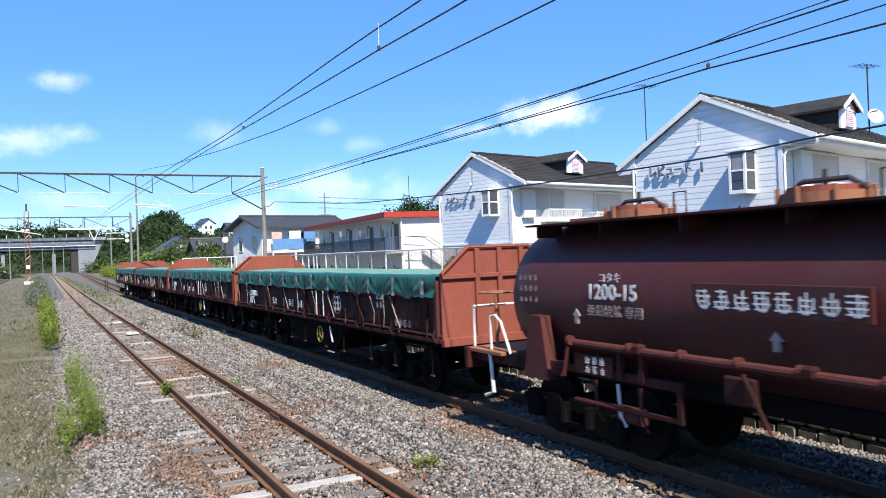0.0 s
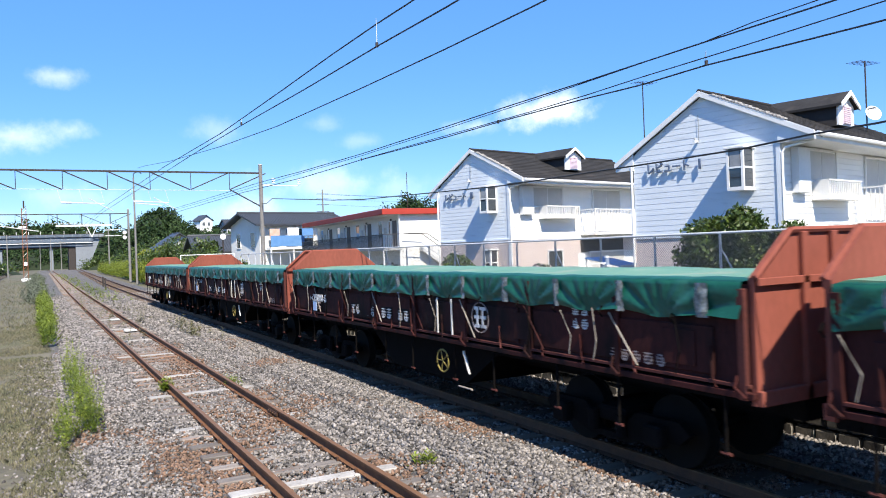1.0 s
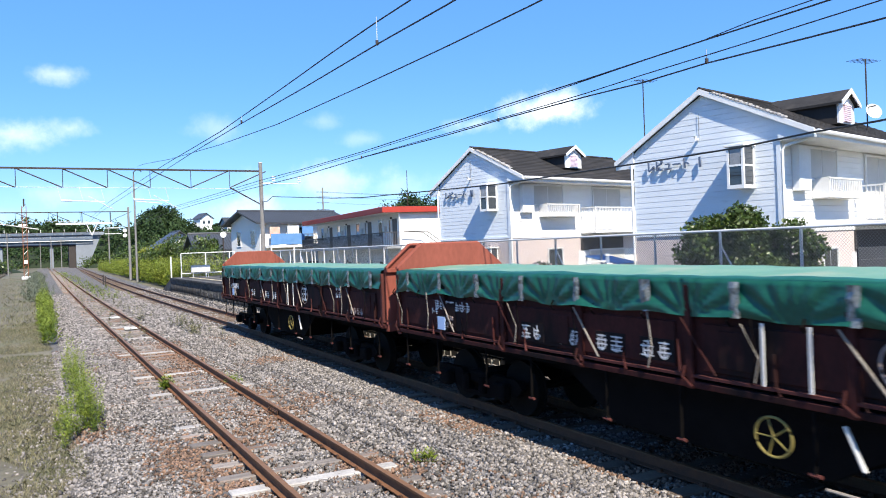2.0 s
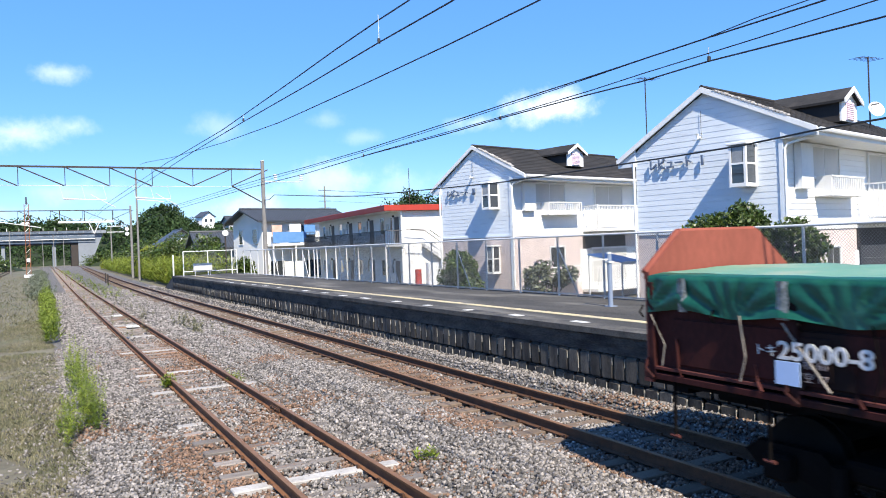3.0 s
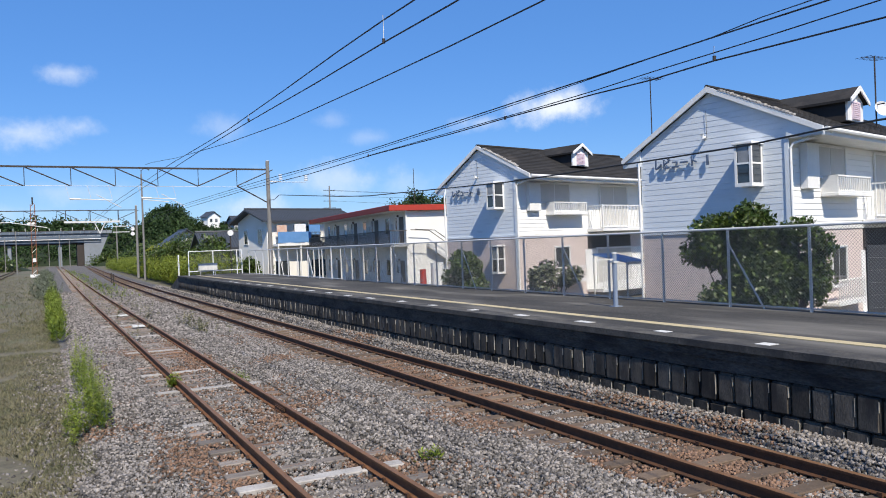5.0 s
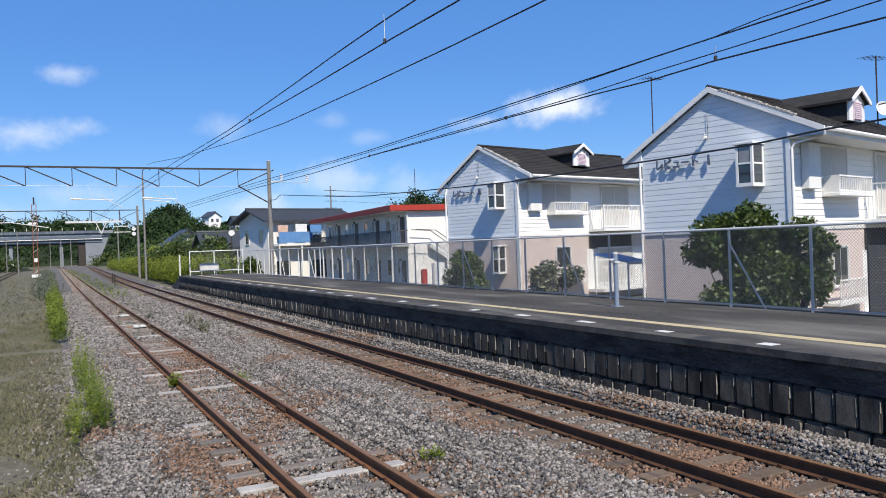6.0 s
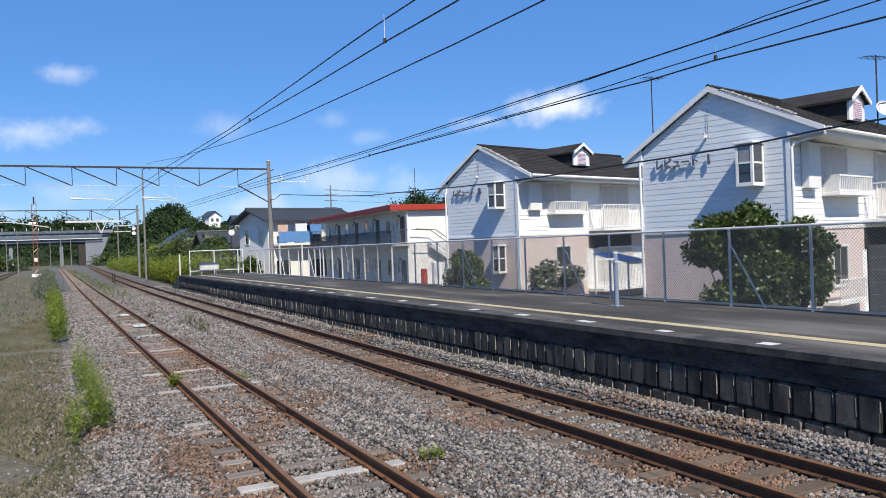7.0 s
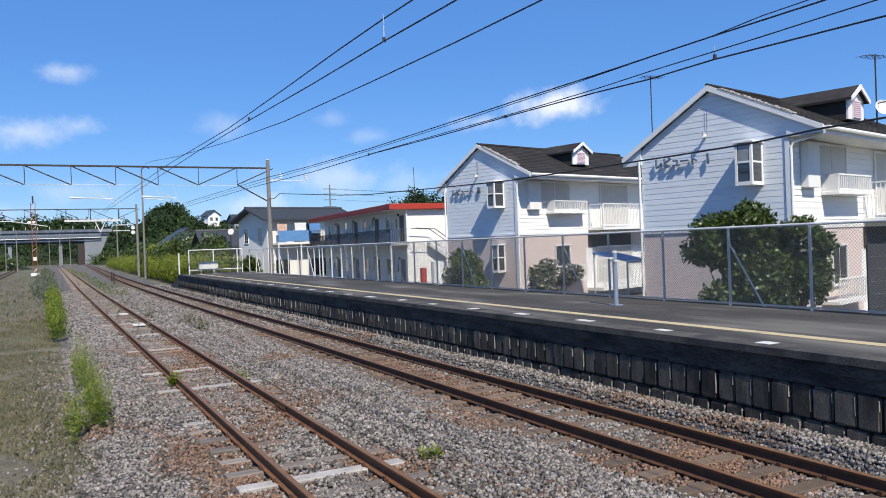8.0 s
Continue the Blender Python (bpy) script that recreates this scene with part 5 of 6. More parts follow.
    part("ridge_cap", bar([(-0.12, RIDGE_Y, RIDGE_Z + 0.01), (AL + 0.3, RIDGE_Y, RIDGE_Z + 0.01)], 0.07, 8), SHINGLE, ap)
    part("soffit", cube(-0.06, AL + 0.28, SOUTH[0] + 0.05, 0.03, SOUTH[1] - 0.20, SOUTH[1] - 0.16), WHITE_TRIM, ap)
    part("fascia", cube(-0.10, AL + 0.3, SOUTH[0] - 0.03, SOUTH[0] + 0.03, SOUTH[1] - 0.22, SOUTH[1] - 0.02), WHITE_TRIM, ap)
    part("eave_box", slab([(SOUTH[0], SOUTH[1] - 0.2), (0.02, SOUTH[1] - 0.2), (0.02, roof_under(0) + 0.02), (SOUTH[0], SOUTH[1] - 0.02)], "x", -0.06, 0.0), SIDING, ap)
    part("eave_box", slab([(NORTH[0], NORTH[1] - 0.24), (AW - 0.02, NORTH[1] - 0.24), (AW - 0.02, roof_under(AW) + 0.02), (NORTH[0], NORTH[1] - 0.02)], "x", -0.06, 0.0), SIDING, ap)
    part("gutter", bar([(-0.1, SOUTH[0] - 0.08, SOUTH[1] - 0.07), (AL + 0.3, SOUTH[0] - 0.08, SOUTH[1] - 0.07)], 0.065, 8), WHITE_TRIM, ap)
    part("downpipe", bar([(0.25, SOUTH[0] - 0.08, SOUTH[1] - 0.12), (0.02, -0.15, 5.02), (0.0, -0.07, 4.9), (0.0, -0.07, ZG)], 0.04, 8), WHITE_TRIM, ap)
    part("downpipe", bar([(-0.05, AW + 0.05, 5.0), (-0.05, AW + 0.05, ZG)], 0.04, 8), WHITE_TRIM, ap)
    part("corner_board", cube(-0.03, 0.09, -0.03, 0.09, ZG, roof_under(0)), SIDING, ap)
    part("storey_band", cube(-0.03, AL, -0.035, 0.02, ZF - 0.07, ZF + 0.02), WHITE_TRIM, ap)
    part("storey_band", cube(-0.035, 0.02, 0.0, AW, ZF - 0.06, ZF + 0.02), SIDING, ap)
    # dormer
    dx0, dx1, dy = 3.95, 5.15, 0.0
    dm = part("dormer", slab([(dx0, 5.95), (dx1, 5.95), (dx1, 6.62), ((dx0 + dx1) / 2, 6.98), (dx0, 6.62)], "y", dy, 2.3), DORMER_DARK, ap, "dormer with dark clad cheeks")
    part("dormer_front", slab([(dx0, 5.98), (dx1, 5.98), (dx1, 6.62), ((dx0 + dx1) / 2, 6.98), (dx0, 6.62)], "y", dy - 0.06, dy), WHITE_TRIM, dm, "white dormer front")
    for s in (-1, 1):
        c, e = (dx0 + dx1) / 2, dx0 - 0.12 if s < 0 else dx1 + 0.12
        part("dormer_roof", slab([(c, 7.06), (e, 6.62), (e, 6.54), (c, 6.96)], "y", dy - 0.2, 2.6), SHINGLE, dm)
        part("dormer_trim", slab([(c, 7.07), (e, 6.63), (e, 6.50), (c, 6.92)], "y", dy - 0.24, dy - 0.2), WHITE_TRIM, dm)
    lv = part("louvre", cube(dx0 + 0.30, dx1 - 0.30, dy - 0.09, dy - 0.06, 6.02, 6.60), PINK_LOUVRE, dm)
    for j in range(9):
        part("slat", cube(dx0 + 0.33, dx1 - 0.33, dy - 0.12, dy - 0.085, 6.04 + j * 0.062, 6.07 + j * 0.062), PINK_LOUVRE, lv)
    # gable end bay windows
    for y0, y1, z0, z1, d in ((0.72, 1.22, 3.92, 5.16, 0.66), (0.78, 1.2, 1.0, 2.3, 0.5)):
        bw = part("bay_window", cube(-d, -0.01, y0, y1, z0, z0 + 0.1), WHITE_TRIM, ap, "white-framed bay window")
        part("hood", cube(-d - 0.05, -0.01, y0 - 0.05, y1 + 0.05, z1 - 0.07, z1, 0.01), WHITE_TRIM, bw)
        for y in (y0, y1 - 0.07):
            part("corner_post", cube(-d, -d + 0.07, y, y + 0.07, z0 + 0.1, z1 - 0.07), WHITE_TRIM, bw)
        part("pane", cube(-d + 0.02, -d + 0.035, y0 + 0.07, y1 - 0.07, z0 + 0.1, z1 - 0.07), PANE, bw)
        part("upper_pane", cube(-d + 0.008, -d + 0.02, y0 + 0.10, y1 - 0.10, (z0 + z1) / 2 + 0.05, z1 - 0.10), NET_PANE, bw)
        part("mullion", cube(-d, -d + 0.05, y0 + 0.07, y1 - 0.07, (z0 + z1) / 2, (z0 + z1) / 2 + 0.05), WHITE_TRIM, bw)
        for y in (y0 + 0.02, y1 - 0.035):
            part("side_pane", cube(-d + 0.07, -0.08, y, y + 0.015, z0 + 0.1, z1 - 0.07), PANE, bw)
            part("side_mullion", cube(-d + 0.07, -0.08, y - 0.012, y + 0.027, (z0 + z1) / 2, (z0 + z1) / 2 + 0.05), WHITE_TRIM, bw)
        for y in (y0, y1 - 0.07):
            part("wall_post", cube(-0.09, -0.01, y, y + 0.07, z0 + 0.1, z1 - 0.07), WHITE_TRIM, bw)
        part("curtain", cube(-d + 0.12, -0.12, y0 + 0.05, y0 + 0.06, (z0 + z1) / 2 + 0.05, z1 - 0.1), SHUTTER, bw)
    part("gable_lamp", bar([(-0.02, 2.45, 5.52), (-0.16, 2.45, 5.5), (-0.16, 2.45, 5.62)], 0.045, 8), WHITE_TRIM, ap)
    part("gable_vent", bar([(-0.03, 2.4, 6.3), (-0.03, 2.4, 5.5)], 0.006, 5), BLACK_WIRE, ap)
    # long side, upper floor
    y = -0.012
    window(ap, 1.55, 3.62, 4.18, 5.08, y, glass=SHUTTER)
    part("shutter_case", cube(0.66, 1.42, y - 0.22, y, 3.80, 5.08, 0.01), WHITE_TRIM, ap)
    fb = part("window_box", cube(1.95, 4.42, y - 0.50, y, 3.60, 3.70, 0.01), WHITE_TRIM, ap, "white railed window box")
    grille(fb, "box_rail", 1.98, 4.4, y - 0.47, 3.70, 4.20, 0.13, WHITE_TRIM)
    for x in (1.98, 4.37):
        part("box_end", cube(x, x + 0.03, y - 0.47, y, 3.7, 4.2), WHITE_TRIM, fb)
    window(ap, 6.0, 8.2, 3.05, 5.05, y, glass=SHUTTER)
    bl = part("balcony", cube(4.95, 9.25, y - 0.95, y, 2.78, 2.92, 0.01), WHITE_TRIM, ap, "white railed balcony")
    grille(bl, "balcony_rail", 4.98, 9.22, y - 0.92, 2.95, 4.05, 0.12, WHITE_TRIM)
    for x in (4.98, 9.2):
        part("balcony_post", cube(x - 0.02, x + 0.03, y - 0.95, y - 0.88, 2.9, 4.07), WHITE_TRIM, bl)
        for j in range(6):
            part("baluster", cube(x - 0.012, x + 0.012, y - 0.8 + j * 0.13, y - 0.776 + j * 0.13, 2.95, 4.02), WHITE_TRIM, bl)
        part("rail", cube(x - 0.02, x + 0.02, y - 0.9, y, 4.0, 4.05), WHITE_TRIM, bl)
    # long side, ground floor
    window(ap, 2.5, 3.5, 0.95, 2.1, y, glass=PANE)
    fb = part("window_box", cube(1.75, 4.3, y - 0.50, y, 0.42, 0.52, 0.01), WHITE_TRIM, ap, "white railed window box")
    grille(fb, "box_rail", 1.78, 4.28, y - 0.47, 0.52, 1.18, 0.13, WHITE_TRIM)
    part("terrace_wall", cube(4.75, 9.4, y - 0.004, y + 0.02, 0.0, 1.95), WHITE_WALL, ap)
    # dark sheet on the wall for the shade under the balcony
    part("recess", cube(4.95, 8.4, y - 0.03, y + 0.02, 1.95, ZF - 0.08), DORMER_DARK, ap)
    window(ap, 5.6, 8.4, 0.25, 1.95, y - 0.01, glass=SHUTTER, leaves_=2)
    bl = part("terrace", cube(4.8, 9.35, y - 0.95, y, -0.15, 0.0, 0.01), WHITE_TRIM, ap)
    grille(bl, "terrace_rail", 4.82, 9.32, y - 0.92, 0.03, 1.1, 0.12, WHITE_TRIM)
    part("plinth", cube(-0.05, AL + 0.05, -0.05, AW + 0.05, ZG - 0.3, ZG + 0.3), COPING, ap)
    return ap


def on_gable(y, z):
    return Matrix.Translation((-0.085, y, z)) @ Matrix(((0, 0, -1, 0), (-1, 0, 0, 0), (0, 1, 0, 0), (0, 0, 0, 1)))


house_a = build_apartment(pose(18.17, 14.05, 0, 0, 0, 13))
house_b = copy_thing(house_a, pose(18.75, 28.56, 0.2, 0, 0, 13))
for hs, num in ((house_a, "I"), (house_b, "II")):
    words("sign_lettering", "レビュート", 0.36, SIGN_GREY, hs, on_gable(4.22, 4.72), "raised grey-blue sign letters", thick=0.03, stretch=0.85)
    words("sign_numeral", num, 0.42, SIGN_GREY, hs, on_gable(2.42, 4.70), thick=0.03)
an = thing("tv_antenna", "thin rooftop television antenna mast", "antenna")
part("mast", bar([(17.45, 18.5, 5.6), (17.45, 18.5, 7.75)], 0.018, 6), DARK_STEEL, an)
part("boom", bar([(17.1, 18.5, 7.7), (17.9, 18.5, 7.7)], 0.01, 5), DARK_STEEL, an)
for k in range(6):
    part("element", bar([(17.15 + k * 0.14, 18.25, 7.7), (17.15 + k * 0.14, 18.75, 7.7)], 0.006, 5), DARK_STEEL, an)
an = thing("tv_antenna", "rooftop antenna mast with white satellite dish", "antenna", pose(25.75, 16.34, 0))
part("mast", bar([(0, 0, 6.0), (0, 0, 8.6)], 0.025, 6), DARK_STEEL, an)
part("boom", bar([(-0.7, 0, 8.5), (0.5, 0, 8.6)], 0.012, 5), DARK_STEEL, an)
for k in range(6):
    part("element", bar([(-0.6 + k * 0.2, -0.3, 8.5), (-0.6 + k * 0.2, 0.3, 8.52)], 0.008, 5), DARK_STEEL, an)
dish = bmesh.new()
bmesh.ops.create_uvsphere(dish, u_segments=24, v_segments=12, radius=0.40)
bmesh.ops.delete(dish, geom=[v for v in dish.verts if v.co.z > -0.24], context="VERTS")
ds = part("satellite_dish", dish, DISH_WHITE, an, "white satellite dish")
ds.matrix_basis = pose(-0.05, -0.45, 6.85, 70, 0, -25)
part("dish_arm", bar([(0, 0, 6.9), (-0.05, -0.35, 6.9)], 0.02, 6), DARK_STEEL, an)


# ---- red-roofed flats, the house behind, and the rest of the town ----
def build_flats():
    fl = thing("red_roof_flats", "cream two-storey flats with red roof edge and open corridor", "flats", pose(23.55, 50.5, 0, 0, 0, -4.5))
    L_, W_, top = 24.0, 9.0, 5.2
    part("wall", cube(0.0, W_, 0, L_, -0.8, top), CREAM, fl)
    rf = part("roof", cube(-1.35, W_ + 0.2, -0.3, L_ + 0.3, top + 0.05, top + 0.18), RED_ROOF, fl, "flat roof with red metal edge")
    part("roof_edge", cube(-1.45, -1.33, -0.35, L_ + 0.3, top, top + 0.42, 0.02), RED_ROOF, rf)
    part("roof_edge", cube(-1.45, W_ + 0.2, -0.42, -0.3, top, top + 0.42, 0.02), RED_ROOF, rf)
    part("soffit", cube(-1.33, 0, -0.3, L_, top - 0.02, top + 0.05), CREAM, rf)
    cr = part("corridor", cube(-1.35, 0, -0.3, L_ + 1.5, 2.6, 2.8), GREY_WALL, fl)
    grille(cr, "corridor_rail", -1.3, -0.1, -0.28, 2.8, 3.8, 0.15, RAIL_BROWN)
    rl = part("corridor_rail", cube(-1.36, -1.32, -0.3, L_ + 1.5, 3.74, 3.80), RAIL_BROWN, cr)
    first = part("baluster", cube(-1.35, -1.33, 0, 0.05, 2.8, 3.75), RAIL_BROWN, cr)
    for k in range(1, int((L_ + 1.5) / 0.16)):
        q = first.copy()
        scene.collection.objects.link(q)
        q.matrix_basis = pose(0, k * 0.16 - 0.25, 0)
    for k in range(8):
        yp = -0.2 + k * 3.35
        part("column", cube(-1.4, -1.28, yp, yp + 0.1, -0.8, 2.6), GALV, fl)
    for f, z in enumerate((-0.4, 2.85)):
        for k in range(4):
            y0 = 0.6 + k * 5.9
            part("door", cube(-0.05, 0.0, y0, y0 + 0.85, z, z + 1.95), RAIL_BROWN, fl)
            window(fl, y0 + 1.25, y0 + 1.65, z + 0.95, z + 1.95, 0.0, out=-1, side=True, glass=PANE, leaves_=1)
            window(fl, y0 + 3.1, y0 + 4.0, z + 0.75, z + 2.0, 0.0, out=-1, side=True, glass=PANE)
            part("lamp", cube(-0.12, 0, y0 + 1.0, y0 + 1.12, z + 1.95, z + 2.1), DARK_STEEL, fl)
            part("meter_box", cube(-0.12, 0, y0 + 2.2, y0 + 2.55, z + 1.0, z + 1.5), SHUTTER, fl)
    part("downpipe", bar([(-0.05, -0.1, top), (-0.05, -0.1, -0.8)], 0.05, 8), WHITE_TRIM, fl)
    st = part("stair", slab([(-0.3, 2.75), (-0.3, 2.5), (-5.0, -0.8), (-5.0, -0.55)], "x", 0.3, 1.3), GALV, fl, "outdoor steel stair")
    st.matrix_basis = Matrix.Rotation(radians(90), 4, "Z") @ Matrix.Translation((-0.9, -1.2, 0))
    for x in (0.0, -1.0):
        part("stair_rail", bar([(0.1, -0.5 + x, 3.8), (1.6, -0.5 + x, 3.7), (6.0, -0.5 + x, 0.6)], 0.03, 6), RAIL_BROWN, fl)
    tk = thing("gas_cylinders", "red extinguisher and white tank beside the flats", "cylinder", pose(23.2, 46.5, -0.5))
    part("tank", bar([(0.7, 0, 0), (0.7, 0, 1.9)], 0.45, 14), WHITE_TRIM, tk)
    part("extinguisher", bar([(-0.4, 0, 0.3), (-0.4, 0, 1.5)], 0.22, 12), RED_ROOF, tk)
    return fl


build_flats()


def gable_house(m, label, wx, wy, wall_h, ridge_h, wall_mat, roof_mat, axis="x", over=0.6, windows=()):
    """A plain house: walls, a tiled gable roof with its ridge along axis, and windows on the two seen sides."""
    h = thing("town_house", label, "house", m)
    if axis == "x":
        prof = [(0, -1), (wy, -1), (wy, wall_h), (wy / 2, ridge_h), (0, wall_h)]
        part("wall", slab(prof, "x", 0, wx), wall_mat, h)
        for e in (-over, wy + over):
            slope = (ridge_h - wall_h) / (wy / 2)
            ez = wall_h - slope * over
            s = part("roof", slab([(wy / 2, ridge_h + 0.22), (e, ez + 0.2), (e, ez + 0.04), (wy / 2, ridge_h + 0.04)], "x", -over, wx + over), roof_mat, h)
            n = int((wx + 2 * over) / 0.3)
            bm = bmesh.new()
            for k in range(n):
                tube(bm, [(-over + (k + 0.5) * 0.3, wy / 2, ridge_h + 0.22), (-over + (k + 0.5) * 0.3, e, ez + 0.2)], 0.06, 5)
            part("tile_ribs", bm, roof_mat, s)["kind"] = "stuff"
    else:
        prof = [(0, -1), (wx, -1), (wx, wall_h), (wx / 2, ridge_h), (0, wall_h)]
        part("wall", slab(prof, "y", 0, wy), wall_mat, h)
        for e in (-over, wx + over):
            slope = (ridge_h - wall_h) / (wx / 2)
            ez = wall_h - slope * over
            part("roof", slab([(wx / 2, ridge_h + 0.2), (e, ez + 0.18), (e, ez + 0.03), (wx / 2, ridge_h + 0.03)], "y", -over, wy + over), roof_mat, h)
    part("ridge", bar([(-over, wy / 2, ridge_h + 0.24), (wx + over, wy / 2, ridge_h + 0.24)] if axis == "x" else [(wx / 2, -over, ridge_h + 0.22), (wx / 2, wy + over, ridge_h + 0.22)], 0.13, 8), roof_mat, h)
    for face, a0, a1, z0, z1 in windows:
        window(h, a0, a1, z0, z1, 0.0, out=-1, side=(face == "x"), glass=PANE, frame_mat=WHITE_TRIM)
    return h


bh = gable_house(pose(19.95, 76, 0, 0, 0, 13), "white house with grey tiled roof and blue balcony sheet", 10.2, 6.4, 5.75, 6.8, CREAM, TILE_ROOF, "x", 0.8,
                 windows=(("x", 1.0, 1.9, 3.4, 4.9), ("x", 4.2, 5.0, 3.4, 4.9), ("y", 3.0, 6.2, 3.4, 5.2), ("y", 0.8, 2.4, -0.2, 1.6), ("y", 5, 8, -0.2, 1.6)))
part("balcony", cube(0.5, 8.2, -1.3, 0, 3.1, 3.35), WHITE_TRIM, bh)
part("balcony_sheet", cube(0.5, 4.3, -1.35, -1.3, 3.4, 4.5), BLUE_SHEET, bh, "blue sheet along the balcony")
grille(bh, "balcony_rail", 4.3, 8.2, -1.3, 3.35, 4.45, 0.15, RAIL_BROWN)
part("bedding", cube(0.6, 1.7, -1.0, -0.9, 4.2, 5.2), BRICK_CLOTH, bh, "orange bedding hung to air")
part("bedding", cube(2.6, 3.9, -1.0, -0.9, 4.2, 5.3), WHITE_TRIM, bh)
part("bedding", cube(4.3, 5.6, -1.0, -0.9, 4.2, 5.2), BLUE_SHEET, bh)
for x in (0.55, 3.1, 5.6, 8.1):
    part("balcony_post", cube(x - 0.06, x + 0.06, -1.28, -1.16, -1.0, 3.1), WHITE_TRIM, bh)
gable_house(pose(16.3, 88, 0, 0, 0, 0), "small grey-roofed house between neighbours", 4.5, 6, 3.4, 4.9, GREY_WALL, TILE_ROOF, "x", 0.8, windows=(("y", 1, 2.6, 1.2, 2.8),))
gable_house(pose(20.0, 150, 0), "low house with grey roof and cream gable", 8, 9, 4.6, 7.2, CREAM, TILE_ROOF, "y", 1.2)
gable_house(pose(27.5, 140, 0), "low house with grey tiled roof", 12, 8, 3.8, 6.2, GREY_WALL, TILE_ROOF, "x", 0.8)
gable_house(pose(64.5, 345, 11.5, 0, 0, 20), "white house high on the wooded hill", 6, 6, 7.5, 9.5, WHITE_WALL, TILE_ROOF, "y", 0.6, windows=(("y", 1, 2.2, 5, 6.5), ("y", 3.6, 4.8, 5, 6.5)))
gable_house(pose(76, 345, 8.0, 0, 0, 10), "dark-roofed house on the hilltop", 12, 8, 8.5, 11, GREY_WALL, TILE_ROOF, "x", 0.8)

up = thing("utility_pole", "distant grey utility pole with cross arms", "pole", pose(52, 148, 0))
part("pole", bar([(0, 0, 0), (0, 0, 15.5)], 0.2, 8, 0.14), POLE_CONC, up)
for z in (14.6, 13.6, 12.4, 11.0):
    part("cross_arm", bar([(-1.3, 0, z), (1.3, 0, z)], 0.06, 6), DARK_STEEL, up)
for z, dx in ((14.6, -1.2), (14.6, 1.2), (13.6, 1.2), (12.4, 1.2)):
    part("cable", bar(sagging((52 + dx, 148, z), (120, 120, z + 3), 2.5, 14), 0.02, 4), BLACK_WIRE, up).matrix_parent_inverse = up.matrix_world.inverted()
rm = thing("radio_mast", "thin radio mast rising behind the red roof", "mast")
part("mast", bar([(29.8, 62, 0), (29.8, 62, 9.6)], 0.03, 6), DARK_STEEL, rm)

# road bridge over the far tracks
br = thing("road_bridge", "far grey-blue road bridge across the tracks", "bridge")
part("deck", cube(-75, 20, 326, 338, 10.4, 12.2), BRIDGE_BLUE, br)
part("girder", cube(-75, 14, 327, 337, 8.6, 10.2), BRIDGE_BLUE, br)
part("parapet", cube(-75, 24, 325.6, 326, 12.2, 13.4), BRIDGE_CONC, br)
part("abutment", slab([(14, -0.3), (18, -0.3), (23, 12.1), (14, 12.1)], "y", 327, 338), BRIDGE_CONC, br, "pale concrete abutment")
for x in (-36, -12, 5):
    part("pier", cube(x, x + 1.2, 328, 336, -0.3, 8.6), BRIDGE_CONC, br)
part("soffit", cube(-75, 14, 328, 336, 8.2, 8.6), DARK_STEEL, br)
part("lower_rail", cube(-75, 20, 325.7, 325.9, 10.0, 10.25), WHITE_TRIM, br)
part("dark_pier", cube(11.5, 13.9, 327.5, 337, -0.3, 8.6), DARK_STEEL, br)
for k in range(31):
    part("parapet_panel", cube(-74 + k * 3, -71.25 + k * 3, 325.45, 325.6, 12.3, 13.3, 0.03), BRIDGE_BLUE, br)
for k in range(24):
    part("fence_post", cube(-74 + k * 4, -73.8 + k * 4, 325.7, 325.9, 13.4, 14.6), GALV, br)
# lattice signal post with white base
sp = thing("signal_post", "rusty lattice mast with white signal box and base", "signal", pose(-1.4, 144, -0.3))
for dx in (-0.32, 0.32):
    for dy in (-0.32, 0.32):
        part("leg", bar([(dx, dy, 0), (dx, dy, 12.2)], 0.06, 5), RUST_ORANGE, sp)
for k in range(17):
    z = 0.6 + k * 0.7
    part("lacing", bar([(-0.32, -0.33, z), (0.32, -0.33, z + 0.7)], 0.035, 4), WHITE_TRIM if k % 5 == 0 else RUST_ORANGE, sp)
part("base", cube(-0.7, 0.7, -0.5, 0.5, 0, 0.5, 0.04), WHITE_TRIM, sp)
part("signal_box", cube(-0.9, 0.45, -0.2, 0.2, 8.7, 9.2, 0.15), WHITE_TRIM, sp)
part("mast_tip", bar([(0, 0, 12.2), (0, 0, 13.4)], 0.12, 8), DARK_STEEL, sp)
part("lamp_plate", cube(-0.25, 0.25, -0.45, -0.36, 2.6, 3.2), CERAMIC, sp)
# poles beside the line
def line_pole(x, y, h, lamps=()):
    lp = thing("line_pole", "grey concrete pole beside the track", "pole", pose(x, y, -0.3), group="line poles")
    part("shaft", bar([(0, 0, 0), (0, 0, h)], 0.13, 8, 0.09), POLE_CONC, lp)
    for z in lamps:
        part("lamp", disc(bmesh.new(), (-0.55, -0.1, z), 0.28, "y", 0.12, 14), CERAMIC, lp)
        part("lamp_arm", bar([(0, 0, z), (-0.5, 0, z)], 0.03, 5), DARK_STEEL, lp)
    return lp
line_pole(12.0, 118, 9.8, (6.2, 6.9))
line_pole(10.5, 96, 12.6)
part("bracket_arm", bar([(10.5, 96, 9.3), (13.5, 96, 9.0)], 0.05, 6), RAIL_WHITE, bpy.data.objects["line_pole.001"]).matrix_parent_inverse = bpy.data.objects["line_pole.001"].matrix_world.inverted()
